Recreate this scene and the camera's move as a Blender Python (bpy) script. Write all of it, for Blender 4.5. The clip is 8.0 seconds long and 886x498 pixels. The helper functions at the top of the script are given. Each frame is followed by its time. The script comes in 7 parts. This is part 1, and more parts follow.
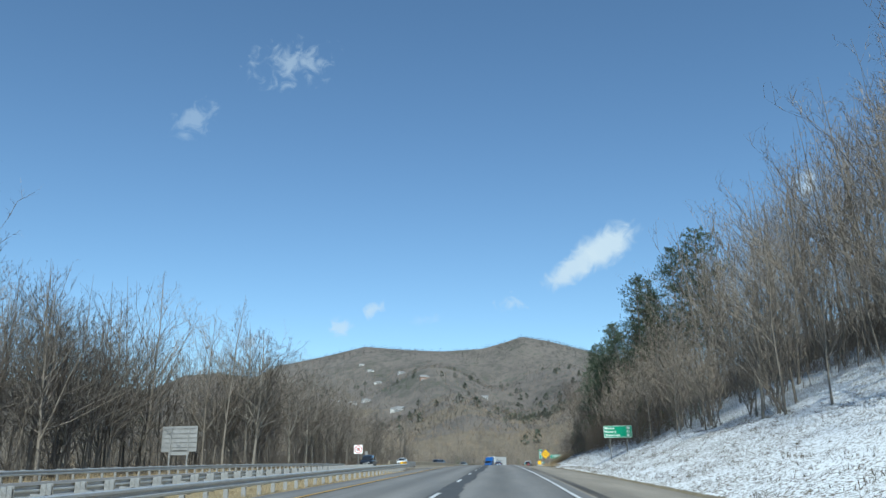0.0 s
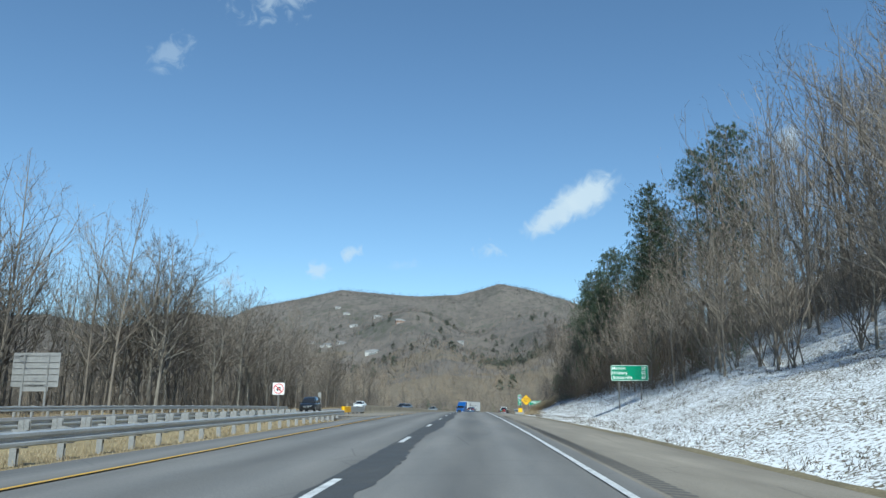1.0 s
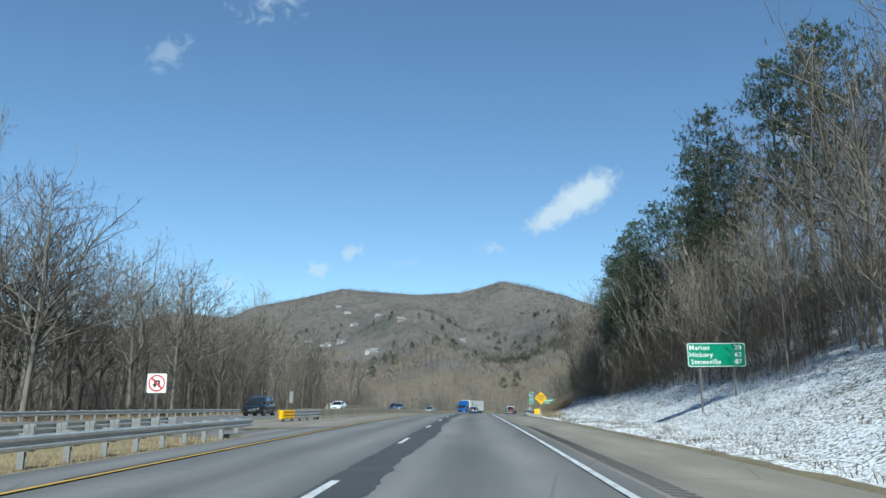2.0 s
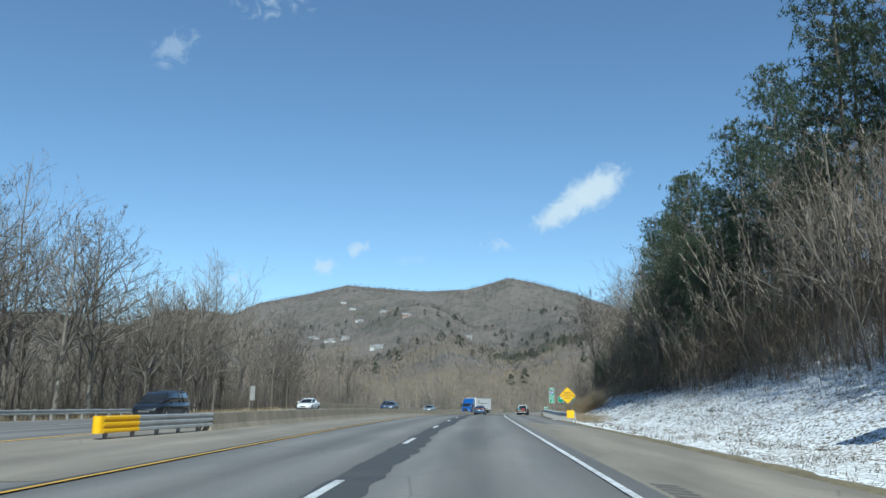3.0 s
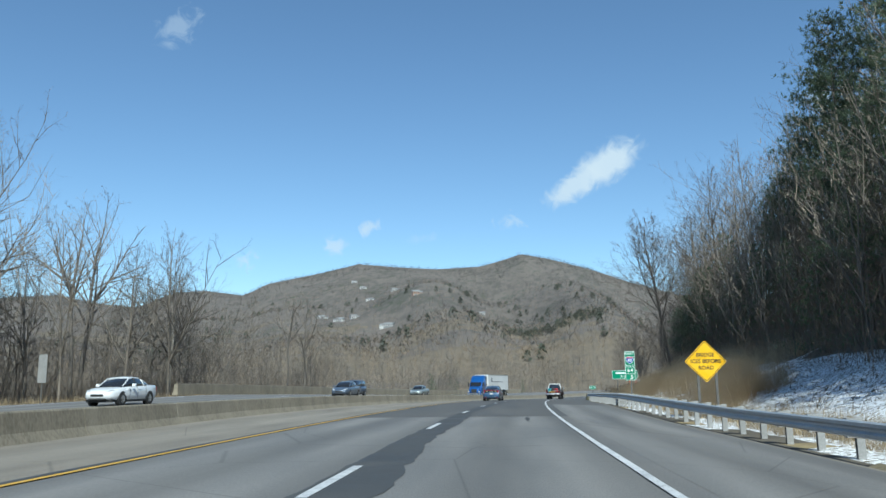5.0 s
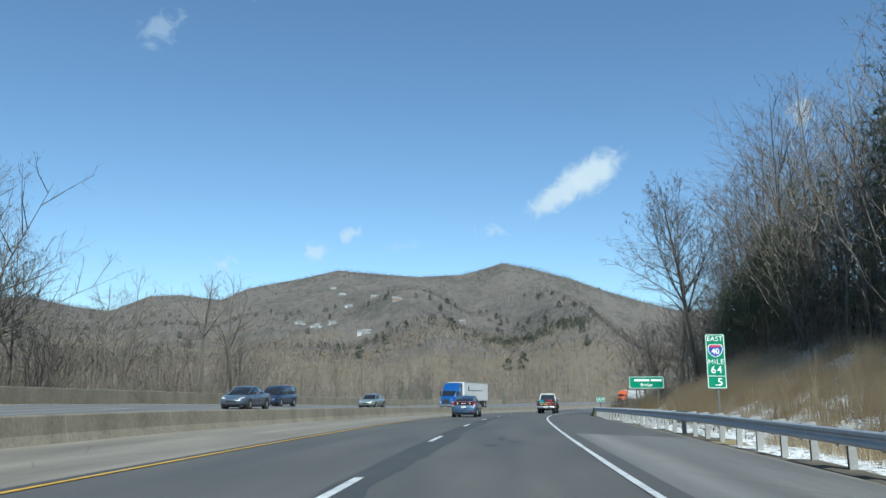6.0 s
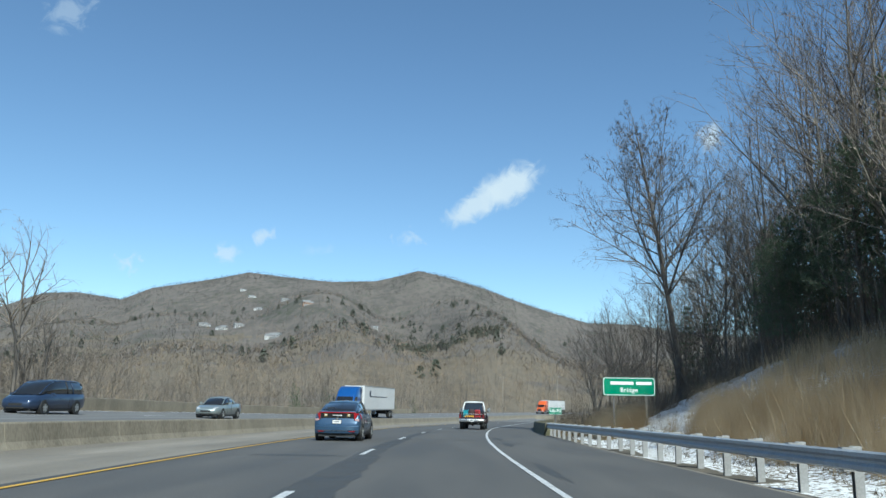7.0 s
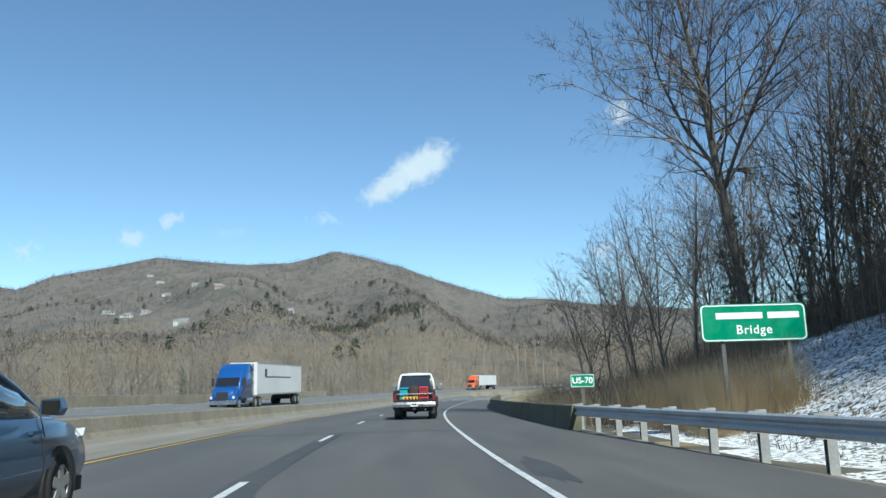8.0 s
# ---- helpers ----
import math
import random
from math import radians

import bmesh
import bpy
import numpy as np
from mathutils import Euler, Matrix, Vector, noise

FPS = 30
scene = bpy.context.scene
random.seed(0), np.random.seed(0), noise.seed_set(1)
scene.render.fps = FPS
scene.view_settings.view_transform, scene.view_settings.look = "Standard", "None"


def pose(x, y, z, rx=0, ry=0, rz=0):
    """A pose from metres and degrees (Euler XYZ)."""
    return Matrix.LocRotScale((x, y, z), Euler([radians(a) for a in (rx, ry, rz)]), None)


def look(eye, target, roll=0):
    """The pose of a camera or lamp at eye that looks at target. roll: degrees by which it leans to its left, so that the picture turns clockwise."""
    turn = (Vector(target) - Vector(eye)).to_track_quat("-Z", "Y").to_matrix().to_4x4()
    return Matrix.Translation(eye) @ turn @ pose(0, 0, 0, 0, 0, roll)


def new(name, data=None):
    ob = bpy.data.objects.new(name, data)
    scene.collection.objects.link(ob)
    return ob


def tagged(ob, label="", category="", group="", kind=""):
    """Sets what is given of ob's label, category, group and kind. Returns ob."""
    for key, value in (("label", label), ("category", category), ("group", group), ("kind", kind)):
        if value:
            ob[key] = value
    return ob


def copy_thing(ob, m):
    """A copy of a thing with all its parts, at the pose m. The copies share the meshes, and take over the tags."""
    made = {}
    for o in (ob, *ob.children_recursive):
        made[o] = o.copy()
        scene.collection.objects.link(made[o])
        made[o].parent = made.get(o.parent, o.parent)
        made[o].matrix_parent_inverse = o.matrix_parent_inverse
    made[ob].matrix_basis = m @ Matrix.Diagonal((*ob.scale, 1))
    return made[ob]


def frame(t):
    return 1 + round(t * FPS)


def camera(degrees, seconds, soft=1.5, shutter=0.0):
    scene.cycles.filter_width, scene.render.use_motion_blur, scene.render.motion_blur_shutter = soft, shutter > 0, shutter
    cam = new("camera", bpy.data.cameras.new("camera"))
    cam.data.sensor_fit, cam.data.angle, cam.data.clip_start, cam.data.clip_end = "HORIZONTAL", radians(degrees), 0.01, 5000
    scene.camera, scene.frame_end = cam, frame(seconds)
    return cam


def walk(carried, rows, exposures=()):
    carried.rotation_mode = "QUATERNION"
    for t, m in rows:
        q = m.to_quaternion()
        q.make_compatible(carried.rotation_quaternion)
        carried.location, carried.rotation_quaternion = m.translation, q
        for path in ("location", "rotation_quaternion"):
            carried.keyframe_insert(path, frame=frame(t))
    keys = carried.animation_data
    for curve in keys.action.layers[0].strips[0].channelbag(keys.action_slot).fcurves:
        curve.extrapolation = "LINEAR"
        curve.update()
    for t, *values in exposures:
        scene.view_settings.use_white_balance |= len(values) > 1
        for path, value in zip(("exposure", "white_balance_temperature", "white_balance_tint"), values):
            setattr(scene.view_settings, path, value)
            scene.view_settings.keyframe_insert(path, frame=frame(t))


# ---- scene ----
cam = camera(59.36, 8.0)
PATH = [
    (0.0, pose(0.000, 0.000, 1.072, 105.700, 0.814, 4.327)),
    (0.5, pose(0.004, 12.202, 1.273, 102.126, -0.831, 3.504)),
    (1.0, pose(0.002, 24.404, 1.461, 101.758, -0.329, 2.494)),
    (1.5, pose(-0.026, 36.605, 1.638, 101.706, 0.102, 2.479)),
    (3.0, pose(-0.331, 73.210, 2.087, 101.497, -0.064, 3.153)),
    (3.5, pose(-0.456, 85.411, 2.198, 101.076, -0.262, 3.578)),
    (4.0, pose(-0.563, 97.612, 2.286, 100.356, -0.371, 4.202)),
    (4.5, pose(-0.600, 109.814, 2.351, 100.247, 0.245, 4.176)),
    (5.0, pose(-0.551, 122.015, 2.393, 99.990, 0.700, 4.221)),
    (6.5, pose(-0.127, 158.615, 2.342, 101.073, -0.900, 0.206)),
    (7.0, pose(0.383, 170.806, 2.264, 101.295, -0.977, -3.739)),
    (7.5, pose(1.039, 182.990, 2.156, 100.840, 0.314, -6.074)),
    (8.0, pose(1.886, 195.162, 2.019, 99.785, 1.539, -9.513)),
]
walk(cam, PATH, [(0.0, 0.72, 5700, -4), (3.0, 0.74, 5700, -4), (5.0, 0.77, 5720, -4), (6.5, 0.78, 5750, -4), (8.0, 0.88, 5850, -4)])

# ---- world, sun and exposure ----
SUN_EL, SUN_AZ = 41.0, 167.0          # azimuth clockwise from the road's first direction (+y)
world = bpy.data.worlds.new("sky")
scene.world = world
world.use_nodes = True
_n = world.node_tree.nodes
_sky = _n.new("ShaderNodeTexSky")
_sky.sky_type = "NISHITA"
_sky.sun_disc = False
_sky.sun_elevation = radians(SUN_EL)
_sky.sun_rotation = radians(SUN_AZ)
_sky.altitude = 1300
_sky.air_density, _sky.dust_density, _sky.ozone_density = 1.12, 0.2, 2.5
world.node_tree.links.new(_sky.outputs[0], _n["Background"].inputs[0])
_n["Background"].inputs[1].default_value = 0.077
sun = new("sun", bpy.data.lights.new("sun", "SUN"))
sun.data.energy, sun.data.angle, sun.data.color = 3.4, radians(0.5), (1.0, 0.94, 0.85)
_d = Vector((math.sin(radians(SUN_AZ)) * math.cos(radians(SUN_EL)), math.cos(radians(SUN_AZ)) * math.cos(radians(SUN_EL)), math.sin(radians(SUN_EL))))
sun.matrix_world = look(_d * 100, (0, 0, 0))


# ---- road line: distance s along it, offset to the right, height ----
_S = np.arange(-400.0, 900.0, 1.0)
_K = np.interp(_S, [0, 40, 80, 120, 150, 180, 200, 220, 240, 420, 560], [0.105, -0.340, 0.065, 0.374, 1.284, 0.871, 2.604, 1.503, 1.9, 1.9, 0.0]) * 1e-3
_K[_S < 0] = 0
_TH = np.cumsum(_K)
_TH -= np.interp(0, _S, _TH)
_X = np.cumsum(np.sin(_TH))
_Y = np.cumsum(np.cos(_TH))
_X -= np.interp(0, _S, _X)
_Y -= np.interp(0, _S, _Y)
_G = np.interp(_S, [-400, 0, 60, 120, 160, 200, 250, 300, 420, 600], [0, 1.70, 1.208, 0.294, -0.539, -1.328, -1.7, -0.5, 0.0, 0]) * 1e-2
_Z = np.cumsum(_G)
_Z -= np.interp(0, _S, _Z)


def heading(s):
    return float(np.interp(s, _S, _TH))


def cross(l, s=0.0):
    """Crossfall: down to the right of the edge line, up to the left of the inner line in the curve."""
    fall = np.interp(l, [2.0, 6.6], [0.0, -0.33]) * np.interp(s, [150, 175], [1.0, 0.4])
    lift = np.interp(-np.asarray(l), [11, 15, 27], [0.0, 0.5, 0.9]) * np.interp(s, [135, 185], [0.0, 1.0])
    dip = np.interp(-np.asarray(l), [5.5, 9.4, 13.0, 16], [0.0, -0.20, -0.20, 0.0]) * np.interp(s, [85, 110, 200], [1.0, 0.5, 0.4])
    return fall + lift + dip


def at(s, l, h=0.0):
    """World place at s metres along the road, l to the right, h above its plane."""
    a = heading(s)
    return Vector((np.interp(s, _S, _X) + l * math.cos(a), np.interp(s, _S, _Y) - l * math.sin(a), np.interp(s, _S, _Z) + h))


def stand(s, l, h=0.0, turn=0.0):
    """Pose on the road: local y runs along the road."""
    p = at(s, l, h)
    return pose(p.x, p.y, p.z, 0, 0, -math.degrees(heading(s)) + turn)


def road_coords(x, y):
    """Arrays of s and l for places in the plan (nearest point on the line)."""
    x, y = np.asarray(x, float).ravel(), np.asarray(y, float).ravel()
    s = np.clip(y, -390, 880)
    for _ in range(6):
        px, py, a = np.interp(s, _S, _X), np.interp(s, _S, _Y), np.interp(s, _S, _TH)
        s = np.clip(s + ((x - px) * np.sin(a) + (y - py) * np.cos(a)) * 0.8, -390, 880)
    px, py, a = np.interp(s, _S, _X), np.interp(s, _S, _Y), np.interp(s, _S, _TH)
    return s, (x - px) * np.cos(a) - (y - py) * np.sin(a)


def wave(x, y, seed=0.0, scale=1.0, octaves=4):
    """Cheap smooth noise in the plan, about -1 to 1, on arrays."""
    out, amp, tot = 0.0, 1.0, 0.0
    r = np.random.RandomState(int(seed * 100) + 7)
    for _ in range(octaves):
        for _k in range(3):
            a, ph = r.uniform(0, 6.283), r.uniform(0, 6.283)
            w = r.uniform(0.7, 1.4)
            out = out + amp * np.sin((x * math.cos(a) + y * math.sin(a)) / scale * w * 6.283 + ph)
        tot += amp * 1.7
        amp *= 0.5
        scale *= 0.5
    return out / tot


def hill(s, l):
    """Height above the road's plane of the natural ground at s, l."""
    s, l = np.asarray(s, float), np.asarray(l, float)
    out = cross(l, s) - 0.14
    # right-hand cut bank: a cleared slope, steeper in the woods above it
    grade = np.interp(s, [0, 60, 94, 125, 170, 205, 235, 270], [0.33, 0.33, 0.46, 0.44, 0.42, 0.58, 0.42, 0.15])
    foot = np.interp(s, [0, 55, 94, 125, 170, 215, 260], [6.6, 7.0, 11.2, 9.4, 9.2, 8.8, 12.0])
    woods = np.interp(s, [0, 75, 110, 150, 200, 240], [21, 20, 17.5, 15, 16.5, 17])
    d = np.clip(l - foot, 0, None)
    top = np.interp(s, [-100, 120, 190, 225, 260, 300], [70, 70, 60, 40, 14, 2])
    rise = grade * np.minimum(d, woods - foot) + 0.62 * np.clip(l - woods, 0, None) * np.interp(s, [205, 262], [1, 0.25])
    rise = top * (1 - np.exp(-rise / np.maximum(top, 0.1)))
    out = np.where(l > 5.7, cross(5.7, s) - 0.12 + rise, out)
    # verge on the left: the opposite carriageway, then a shallow drop
    out = np.where(l < -27.5, cross(-27.5, s) - 0.14 - 0.10 * np.clip(-27.5 - l, 0, 30), out)
    out = out + np.where(l > 6.2, 1, 0) * np.minimum(d * 0.12, 1.0) * 0.2 * wave(s, l, 1.5, 9.0)
    out = out + np.where(l < -30, 1, 0) * 0.4 * wave(s, l, 2.5, 14.0)
    return out


def ground_z(x, y):
    s, l = road_coords(x, y)
    far = np.clip((np.abs(l) - 160) / 200, 0, 1)
    ahead = np.clip((np.asarray(y).ravel() - 330) / 200, 0, 1)
    z = np.interp(s, _S, _Z) + hill(s, l)
    z = z * (1 - far * 0.6)
    return np.where(ahead > 0, z * (1 - ahead) - 1.6 * ahead, z)


def ground_at(s, l):
    p = at(s, l)
    return float(ground_z([p.x], [p.y])[0])

# ---- materials ----
def shade(name, colours, scale=3.0, rough=0.7, bump=0.0, metal=0.0, fine=None, rough_var=0.12, coords="Object", stretch=(1, 1, 1), coat=0.0, island=0.0, spec=None, bump_scale=None):
    """Procedural surface: two scales of noise over a ramp of base colours, noise in roughness, optional relief."""
    m = bpy.data.materials.new(name)
    m.use_nodes = True
    nt = m.node_tree
    N, L = nt.nodes, nt.links
    b = N["Principled BSDF"]
    tc = N.new("ShaderNodeTexCoord")
    mp = N.new("ShaderNodeMapping")
    mp.inputs["Scale"].default_value = stretch
    if coords == "UV":
        L.new(tc.outputs["UV"], mp.inputs[0])
    else:
        L.new(tc.outputs["Object"], mp.inputs[0])
    n1 = N.new("ShaderNodeTexNoise")
    n1.inputs["Scale"].default_value, n1.inputs["Detail"].default_value, n1.inputs["Roughness"].default_value = scale, 6, 0.6
    n2 = N.new("ShaderNodeTexNoise")
    n2.inputs["Scale"].default_value, n2.inputs["Detail"].default_value = fine or scale * 11, 4
    for n in (n1, n2):
        L.new(mp.outputs[0], n.inputs["Vector"])
    mix = N.new("ShaderNodeMath")
    mix.operation = "MULTIPLY_ADD"
    mix.inputs[1].default_value = 0.45
    L.new(n2.outputs[0], mix.inputs[0])
    half = N.new("ShaderNodeMath")
    half.operation = "MULTIPLY"
    half.inputs[1].default_value = 0.55
    L.new(n1.outputs[0], half.inputs[0])
    L.new(half.outputs[0], mix.inputs[2])
    fac = mix.outputs[0]
    if island:
        info = N.new("ShaderNodeObjectInfo")
        ad = N.new("ShaderNodeMath")
        ad.operation = "MULTIPLY_ADD"
        ad.inputs[1].default_value = island
        L.new(info.outputs["Random"], ad.inputs[0])
        sub = N.new("ShaderNodeMath")
        sub.operation = "SUBTRACT"
        sub.inputs[1].default_value = island / 2
        L.new(fac, sub.inputs[0])
        L.new(sub.outputs[0], ad.inputs[2])
        fac = ad.outputs[0]
    ramp = N.new("ShaderNodeValToRGB")
    cr = ramp.color_ramp
    while len(cr.elements) < len(colours):
        cr.elements.new(0.5)
    for i, c in enumerate(colours):
        cr.elements[i].position = 0.33 + 0.34 * i / max(1, len(colours) - 1)
        cr.elements[i].color = (*c, 1)
    L.new(fac, ramp.inputs[0])
    L.new(ramp.outputs[0], b.inputs["Base Color"])
    mr = N.new("ShaderNodeMapRange")
    mr.inputs[1].default_value, mr.inputs[2].default_value = 0.3, 0.7
    mr.inputs[3].default_value, mr.inputs[4].default_value = max(0.02, rough - rough_var), min(1, rough + rough_var)
    L.new(n1.outputs[0], mr.inputs[0])
    L.new(mr.outputs[0], b.inputs["Roughness"])
    b.inputs["Metallic"].default_value = metal
    b.inputs["Coat Weight"].default_value = coat
    b.inputs["Coat Roughness"].default_value = 0.06
    if spec is not None:
        b.inputs["Specular IOR Level"].default_value = spec
    if bump:
        bp = N.new("ShaderNodeBump")
        bp.inputs["Strength"].default_value = 0.6
        bp.inputs["Distance"].default_value = bump
        src = n2
        if bump_scale:
            src = N.new("ShaderNodeTexNoise")
            src.inputs["Scale"].default_value, src.inputs["Detail"].default_value = bump_scale, 5
            L.new(mp.outputs[0], src.inputs["Vector"])
        L.new(src.outputs[0], bp.inputs["Height"])
        L.new(bp.outputs[0], b.inputs["Normal"])
    return m


def g(v, t=0.0):
    return (v * (1 + t), v, v * (1 - t))


def layered(name, over, under, cut, soft, scale, fine, rough=(0.6, 0.9), bump=0.05, weight=0.5, stretch=(1, 1, 1)):
    """Two covers in patches, as snow over dead grass."""
    m = shade(name, under, scale=fine * 0.3, rough=rough[1], bump=0)
    nt = m.node_tree
    N, L = nt.nodes, nt.links
    b = N["Principled BSDF"]
    tc = N.new("ShaderNodeTexCoord")
    mp = N.new("ShaderNodeMapping")
    mp.inputs["Scale"].default_value = stretch
    L.new(tc.outputs["Object"], mp.inputs[0])
    a = N.new("ShaderNodeTexNoise")
    a.inputs["Scale"].default_value, a.inputs["Detail"].default_value = scale, 5
    f = N.new("ShaderNodeTexNoise")
    f.inputs["Scale"].default_value, f.inputs["Detail"].default_value, f.inputs["Roughness"].default_value = fine, 5, 0.62
    L.new(mp.outputs[0], a.inputs["Vector"])
    L.new(mp.outputs[0], f.inputs["Vector"])
    mx = N.new("ShaderNodeMix")
    mx.inputs["Factor"].default_value = weight
    L.new(a.outputs[0], mx.inputs["A"])
    L.new(f.outputs[0], mx.inputs["B"])
    mr = N.new("ShaderNodeMapRange")
    mr.interpolation_type = "SMOOTHSTEP"
    mr.inputs[1].default_value, mr.inputs[2].default_value = cut - soft, cut + soft
    L.new(mx.outputs["Result"], mr.inputs[0])
    col = N.new("ShaderNodeMix")
    col.data_type = "RGBA"
    old = b.inputs["Base Color"].links[0].from_socket
    L.new(mr.outputs[0], col.inputs["Factor"])
    L.new(old, col.inputs["A"])
    col.inputs["B"].default_value = (*over, 1)
    L.new(col.outputs["Result"], b.inputs["Base Color"])
    bp = N.new("ShaderNodeBump")
    bp.inputs["Strength"].default_value, bp.inputs["Distance"].default_value = 0.8, bump
    L.new(mx.outputs["Result"], bp.inputs["Height"])
    L.new(bp.outputs[0], b.inputs["Normal"])
    return m


ASPHALT = shade("worn_asphalt", [g(0.105, .03), g(0.155, .04), g(0.205, .05)], 0.35, 0.85, 0.004, fine=40, coords="UV", stretch=(2.2, 0.25, 1))
ASPHALT_DARK = shade("sealed_asphalt", [g(0.045), g(0.06), g(0.08)], 0.9, 0.75, 0.004, fine=50)
ASPHALT_OLD = shade("old_shoulder_asphalt", [(0.15, 0.13, 0.104), (0.225, 0.198, 0.162), (0.31, 0.275, 0.228)], 0.5, 0.9, 0.005, fine=45, coords="UV", stretch=(1.5, 0.3, 1))
PAINT_WHITE = shade("white_road_paint", [g(0.26), g(0.58), g(0.72)], 3, 0.6, 0.001)
PAINT_YELLOW = shade("yellow_road_paint", [(0.45, 0.27, 0.05), (0.62, 0.36, 0.04), (0.68, 0.42, 0.07)], 5, 0.6, 0.001)
CONCRETE = shade("weathered_concrete", [(0.14, 0.122, 0.092), (0.23, 0.202, 0.155), (0.30, 0.267, 0.21)], 0.8, 0.9, 0.004, fine=14, stretch=(1, 1, 0.5))
ASPHALT_MID = shade("mid_dark_asphalt", [g(0.066, .03), g(0.09, .04), g(0.12, .05)], 0.4, 0.85, 0.004, fine=40, coords="UV", stretch=(2.0, 0.25, 1))
CONCRETE_DARK = shade("mossy_concrete", [(0.05, 0.048, 0.026), (0.10, 0.095, 0.055), (0.16, 0.15, 0.10)], 0.9, 0.9, 0.004, fine=14, stretch=(1, 1, 0.4))
STEEL = shade("galvanised_steel", [g(0.36, -.03), g(0.47, -.03), g(0.56, -.03)], 2.0, 0.45, 0.0008, metal=0.45, fine=25)
POST_STEEL = shade("weathered_steel", [g(0.23), g(0.31), g(0.39)], 2.5, 0.6, 0.001, metal=0.5, fine=20)
GRASS = shade("dormant_grass", [(0.16, 0.12, 0.06), (0.27, 0.21, 0.11), (0.36, 0.29, 0.16)], 0.6, 0.95, 0.05, fine=9)
SNOWY = layered("snow_over_grass", (0.80, 0.81, 0.83), [(0.06, 0.05, 0.03), (0.13, 0.10, 0.06), (0.2, 0.16, 0.1)], 0.472, 0.035, 0.13, 7.5, bump=0.06, weight=0.84)
LITTER = layered("leaf_litter", (0.7, 0.72, 0.76), [(0.09, 0.07, 0.048), (0.15, 0.118, 0.08), (0.22, 0.172, 0.118)], 0.55, 0.035, 0.1, 2.4, bump=0.08, weight=0.55)
DIRT = shade("gravelly_verge", [(0.06, 0.052, 0.04), (0.105, 0.09, 0.068), (0.165, 0.14, 0.105)], 1.2, 0.95, 0.02, fine=18)
SIGN_GREEN = shade("green_sign_sheet", [(0.0, 0.17, 0.085), (0.0, 0.2, 0.10), (0.005, 0.22, 0.115)], 2, 0.4, fine=8)
SIGN_WHITE = shade("white_sign_sheet", [g(0.72), g(0.8), g(0.84)], 3, 0.45)
SIGN_YELLOW = shade("yellow_sign_sheet", [(0.72, 0.40, 0.0), (0.78, 0.44, 0.0), (0.82, 0.48, 0.01)], 3, 0.4)
SIGN_BLUE = shade("blue_shield_sheet", [(0.01, 0.05, 0.3), (0.015, 0.07, 0.36)], 3, 0.4)
SIGN_RED = shade("red_sign_sheet", [(0.5, 0.03, 0.03), (0.6, 0.04, 0.04)], 3, 0.4)
SIGN_BLACK = shade("black_legend", [g(0.015), g(0.025)], 6, 0.5)
SIGN_POST = shade("dark_sign_post", [g(0.07, .05), g(0.10, .05), g(0.14, .05)], 2.5, 0.7, 0.001, metal=0.2, fine=20)
ALUMINIUM = shade("dull_aluminium", [g(0.22), g(0.28), g(0.34)], 1.5, 0.55, metal=0.15, fine=12)
BARK = shade("grey_brown_bark", [(0.11, 0.094, 0.077), (0.18, 0.155, 0.128), (0.27, 0.237, 0.20)], 1.6, 0.95, 0.02, fine=12, stretch=(1, 1, 0.25), island=0.18)
TWIG = shade("bare_twigs", [(0.185, 0.152, 0.116), (0.25, 0.207, 0.163), (0.32, 0.27, 0.218)], 0.35, 0.95, island=0.2)
PALE_BARK = shade("pale_bark", [(0.12, 0.106, 0.088), (0.20, 0.18, 0.152), (0.30, 0.274, 0.238)], 1.2, 0.95, 0.015, fine=9, stretch=(1, 1, 0.3))
NEEDLE = shade("pine_needles", [(0.079, 0.105, 0.072), (0.120, 0.154, 0.100), (0.166, 0.202, 0.131)], 0.5, 0.8, fine=3, island=0.15, spec=0.2)
LEAF = shade("evergreen_leaves", [(0.072, 0.109, 0.068), (0.108, 0.159, 0.086), (0.156, 0.211, 0.111)], 0.6, 0.7, fine=4, island=0.15, spec=0.25)
MID_TWIG = shade("grey_twigs", [(0.085, 0.072, 0.06), (0.125, 0.106, 0.09), (0.17, 0.146, 0.124)], 0.35, 0.95, island=0.2)
VERGE_GRASS = shade("flattened_verge_grass", [(0.10, 0.083, 0.05), (0.17, 0.14, 0.082), (0.26, 0.215, 0.13)], 0.8, 0.95, 0.03, fine=14)
# Bark and twigs darkened to hold the shade on woods by the bridge
DARK_BARK = shade("dark_shaded_bark", [(0.090, 0.078, 0.067), (0.146, 0.129, 0.112), (0.224, 0.199, 0.175)], 1.6, 0.9, 0.02, fine=12, stretch=(1, 1, 0.25), island=0.15)
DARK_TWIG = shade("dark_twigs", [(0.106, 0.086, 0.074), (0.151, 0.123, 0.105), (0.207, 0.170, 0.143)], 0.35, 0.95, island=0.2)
STRAW = shade("dry_tall_grass", [(0.38, 0.29, 0.175), (0.52, 0.41, 0.26), (0.64, 0.53, 0.36)], 0.4, 0.9, fine=3)
SCRUB = shade("dead_scrub", [(0.095, 0.076, 0.056), (0.14, 0.113, 0.084), (0.2, 0.16, 0.118)], 0.3, 0.95, fine=2)
BRUSH = shade("brown_brush", [(0.12, 0.088, 0.06), (0.17, 0.128, 0.09), (0.23, 0.178, 0.126)], 0.3, 0.95, fine=2)
RUMBLE = shade("milled_asphalt", [g(0.085, .06), g(0.115, .06), g(0.15, .06)], 2, 0.9, fine=30)
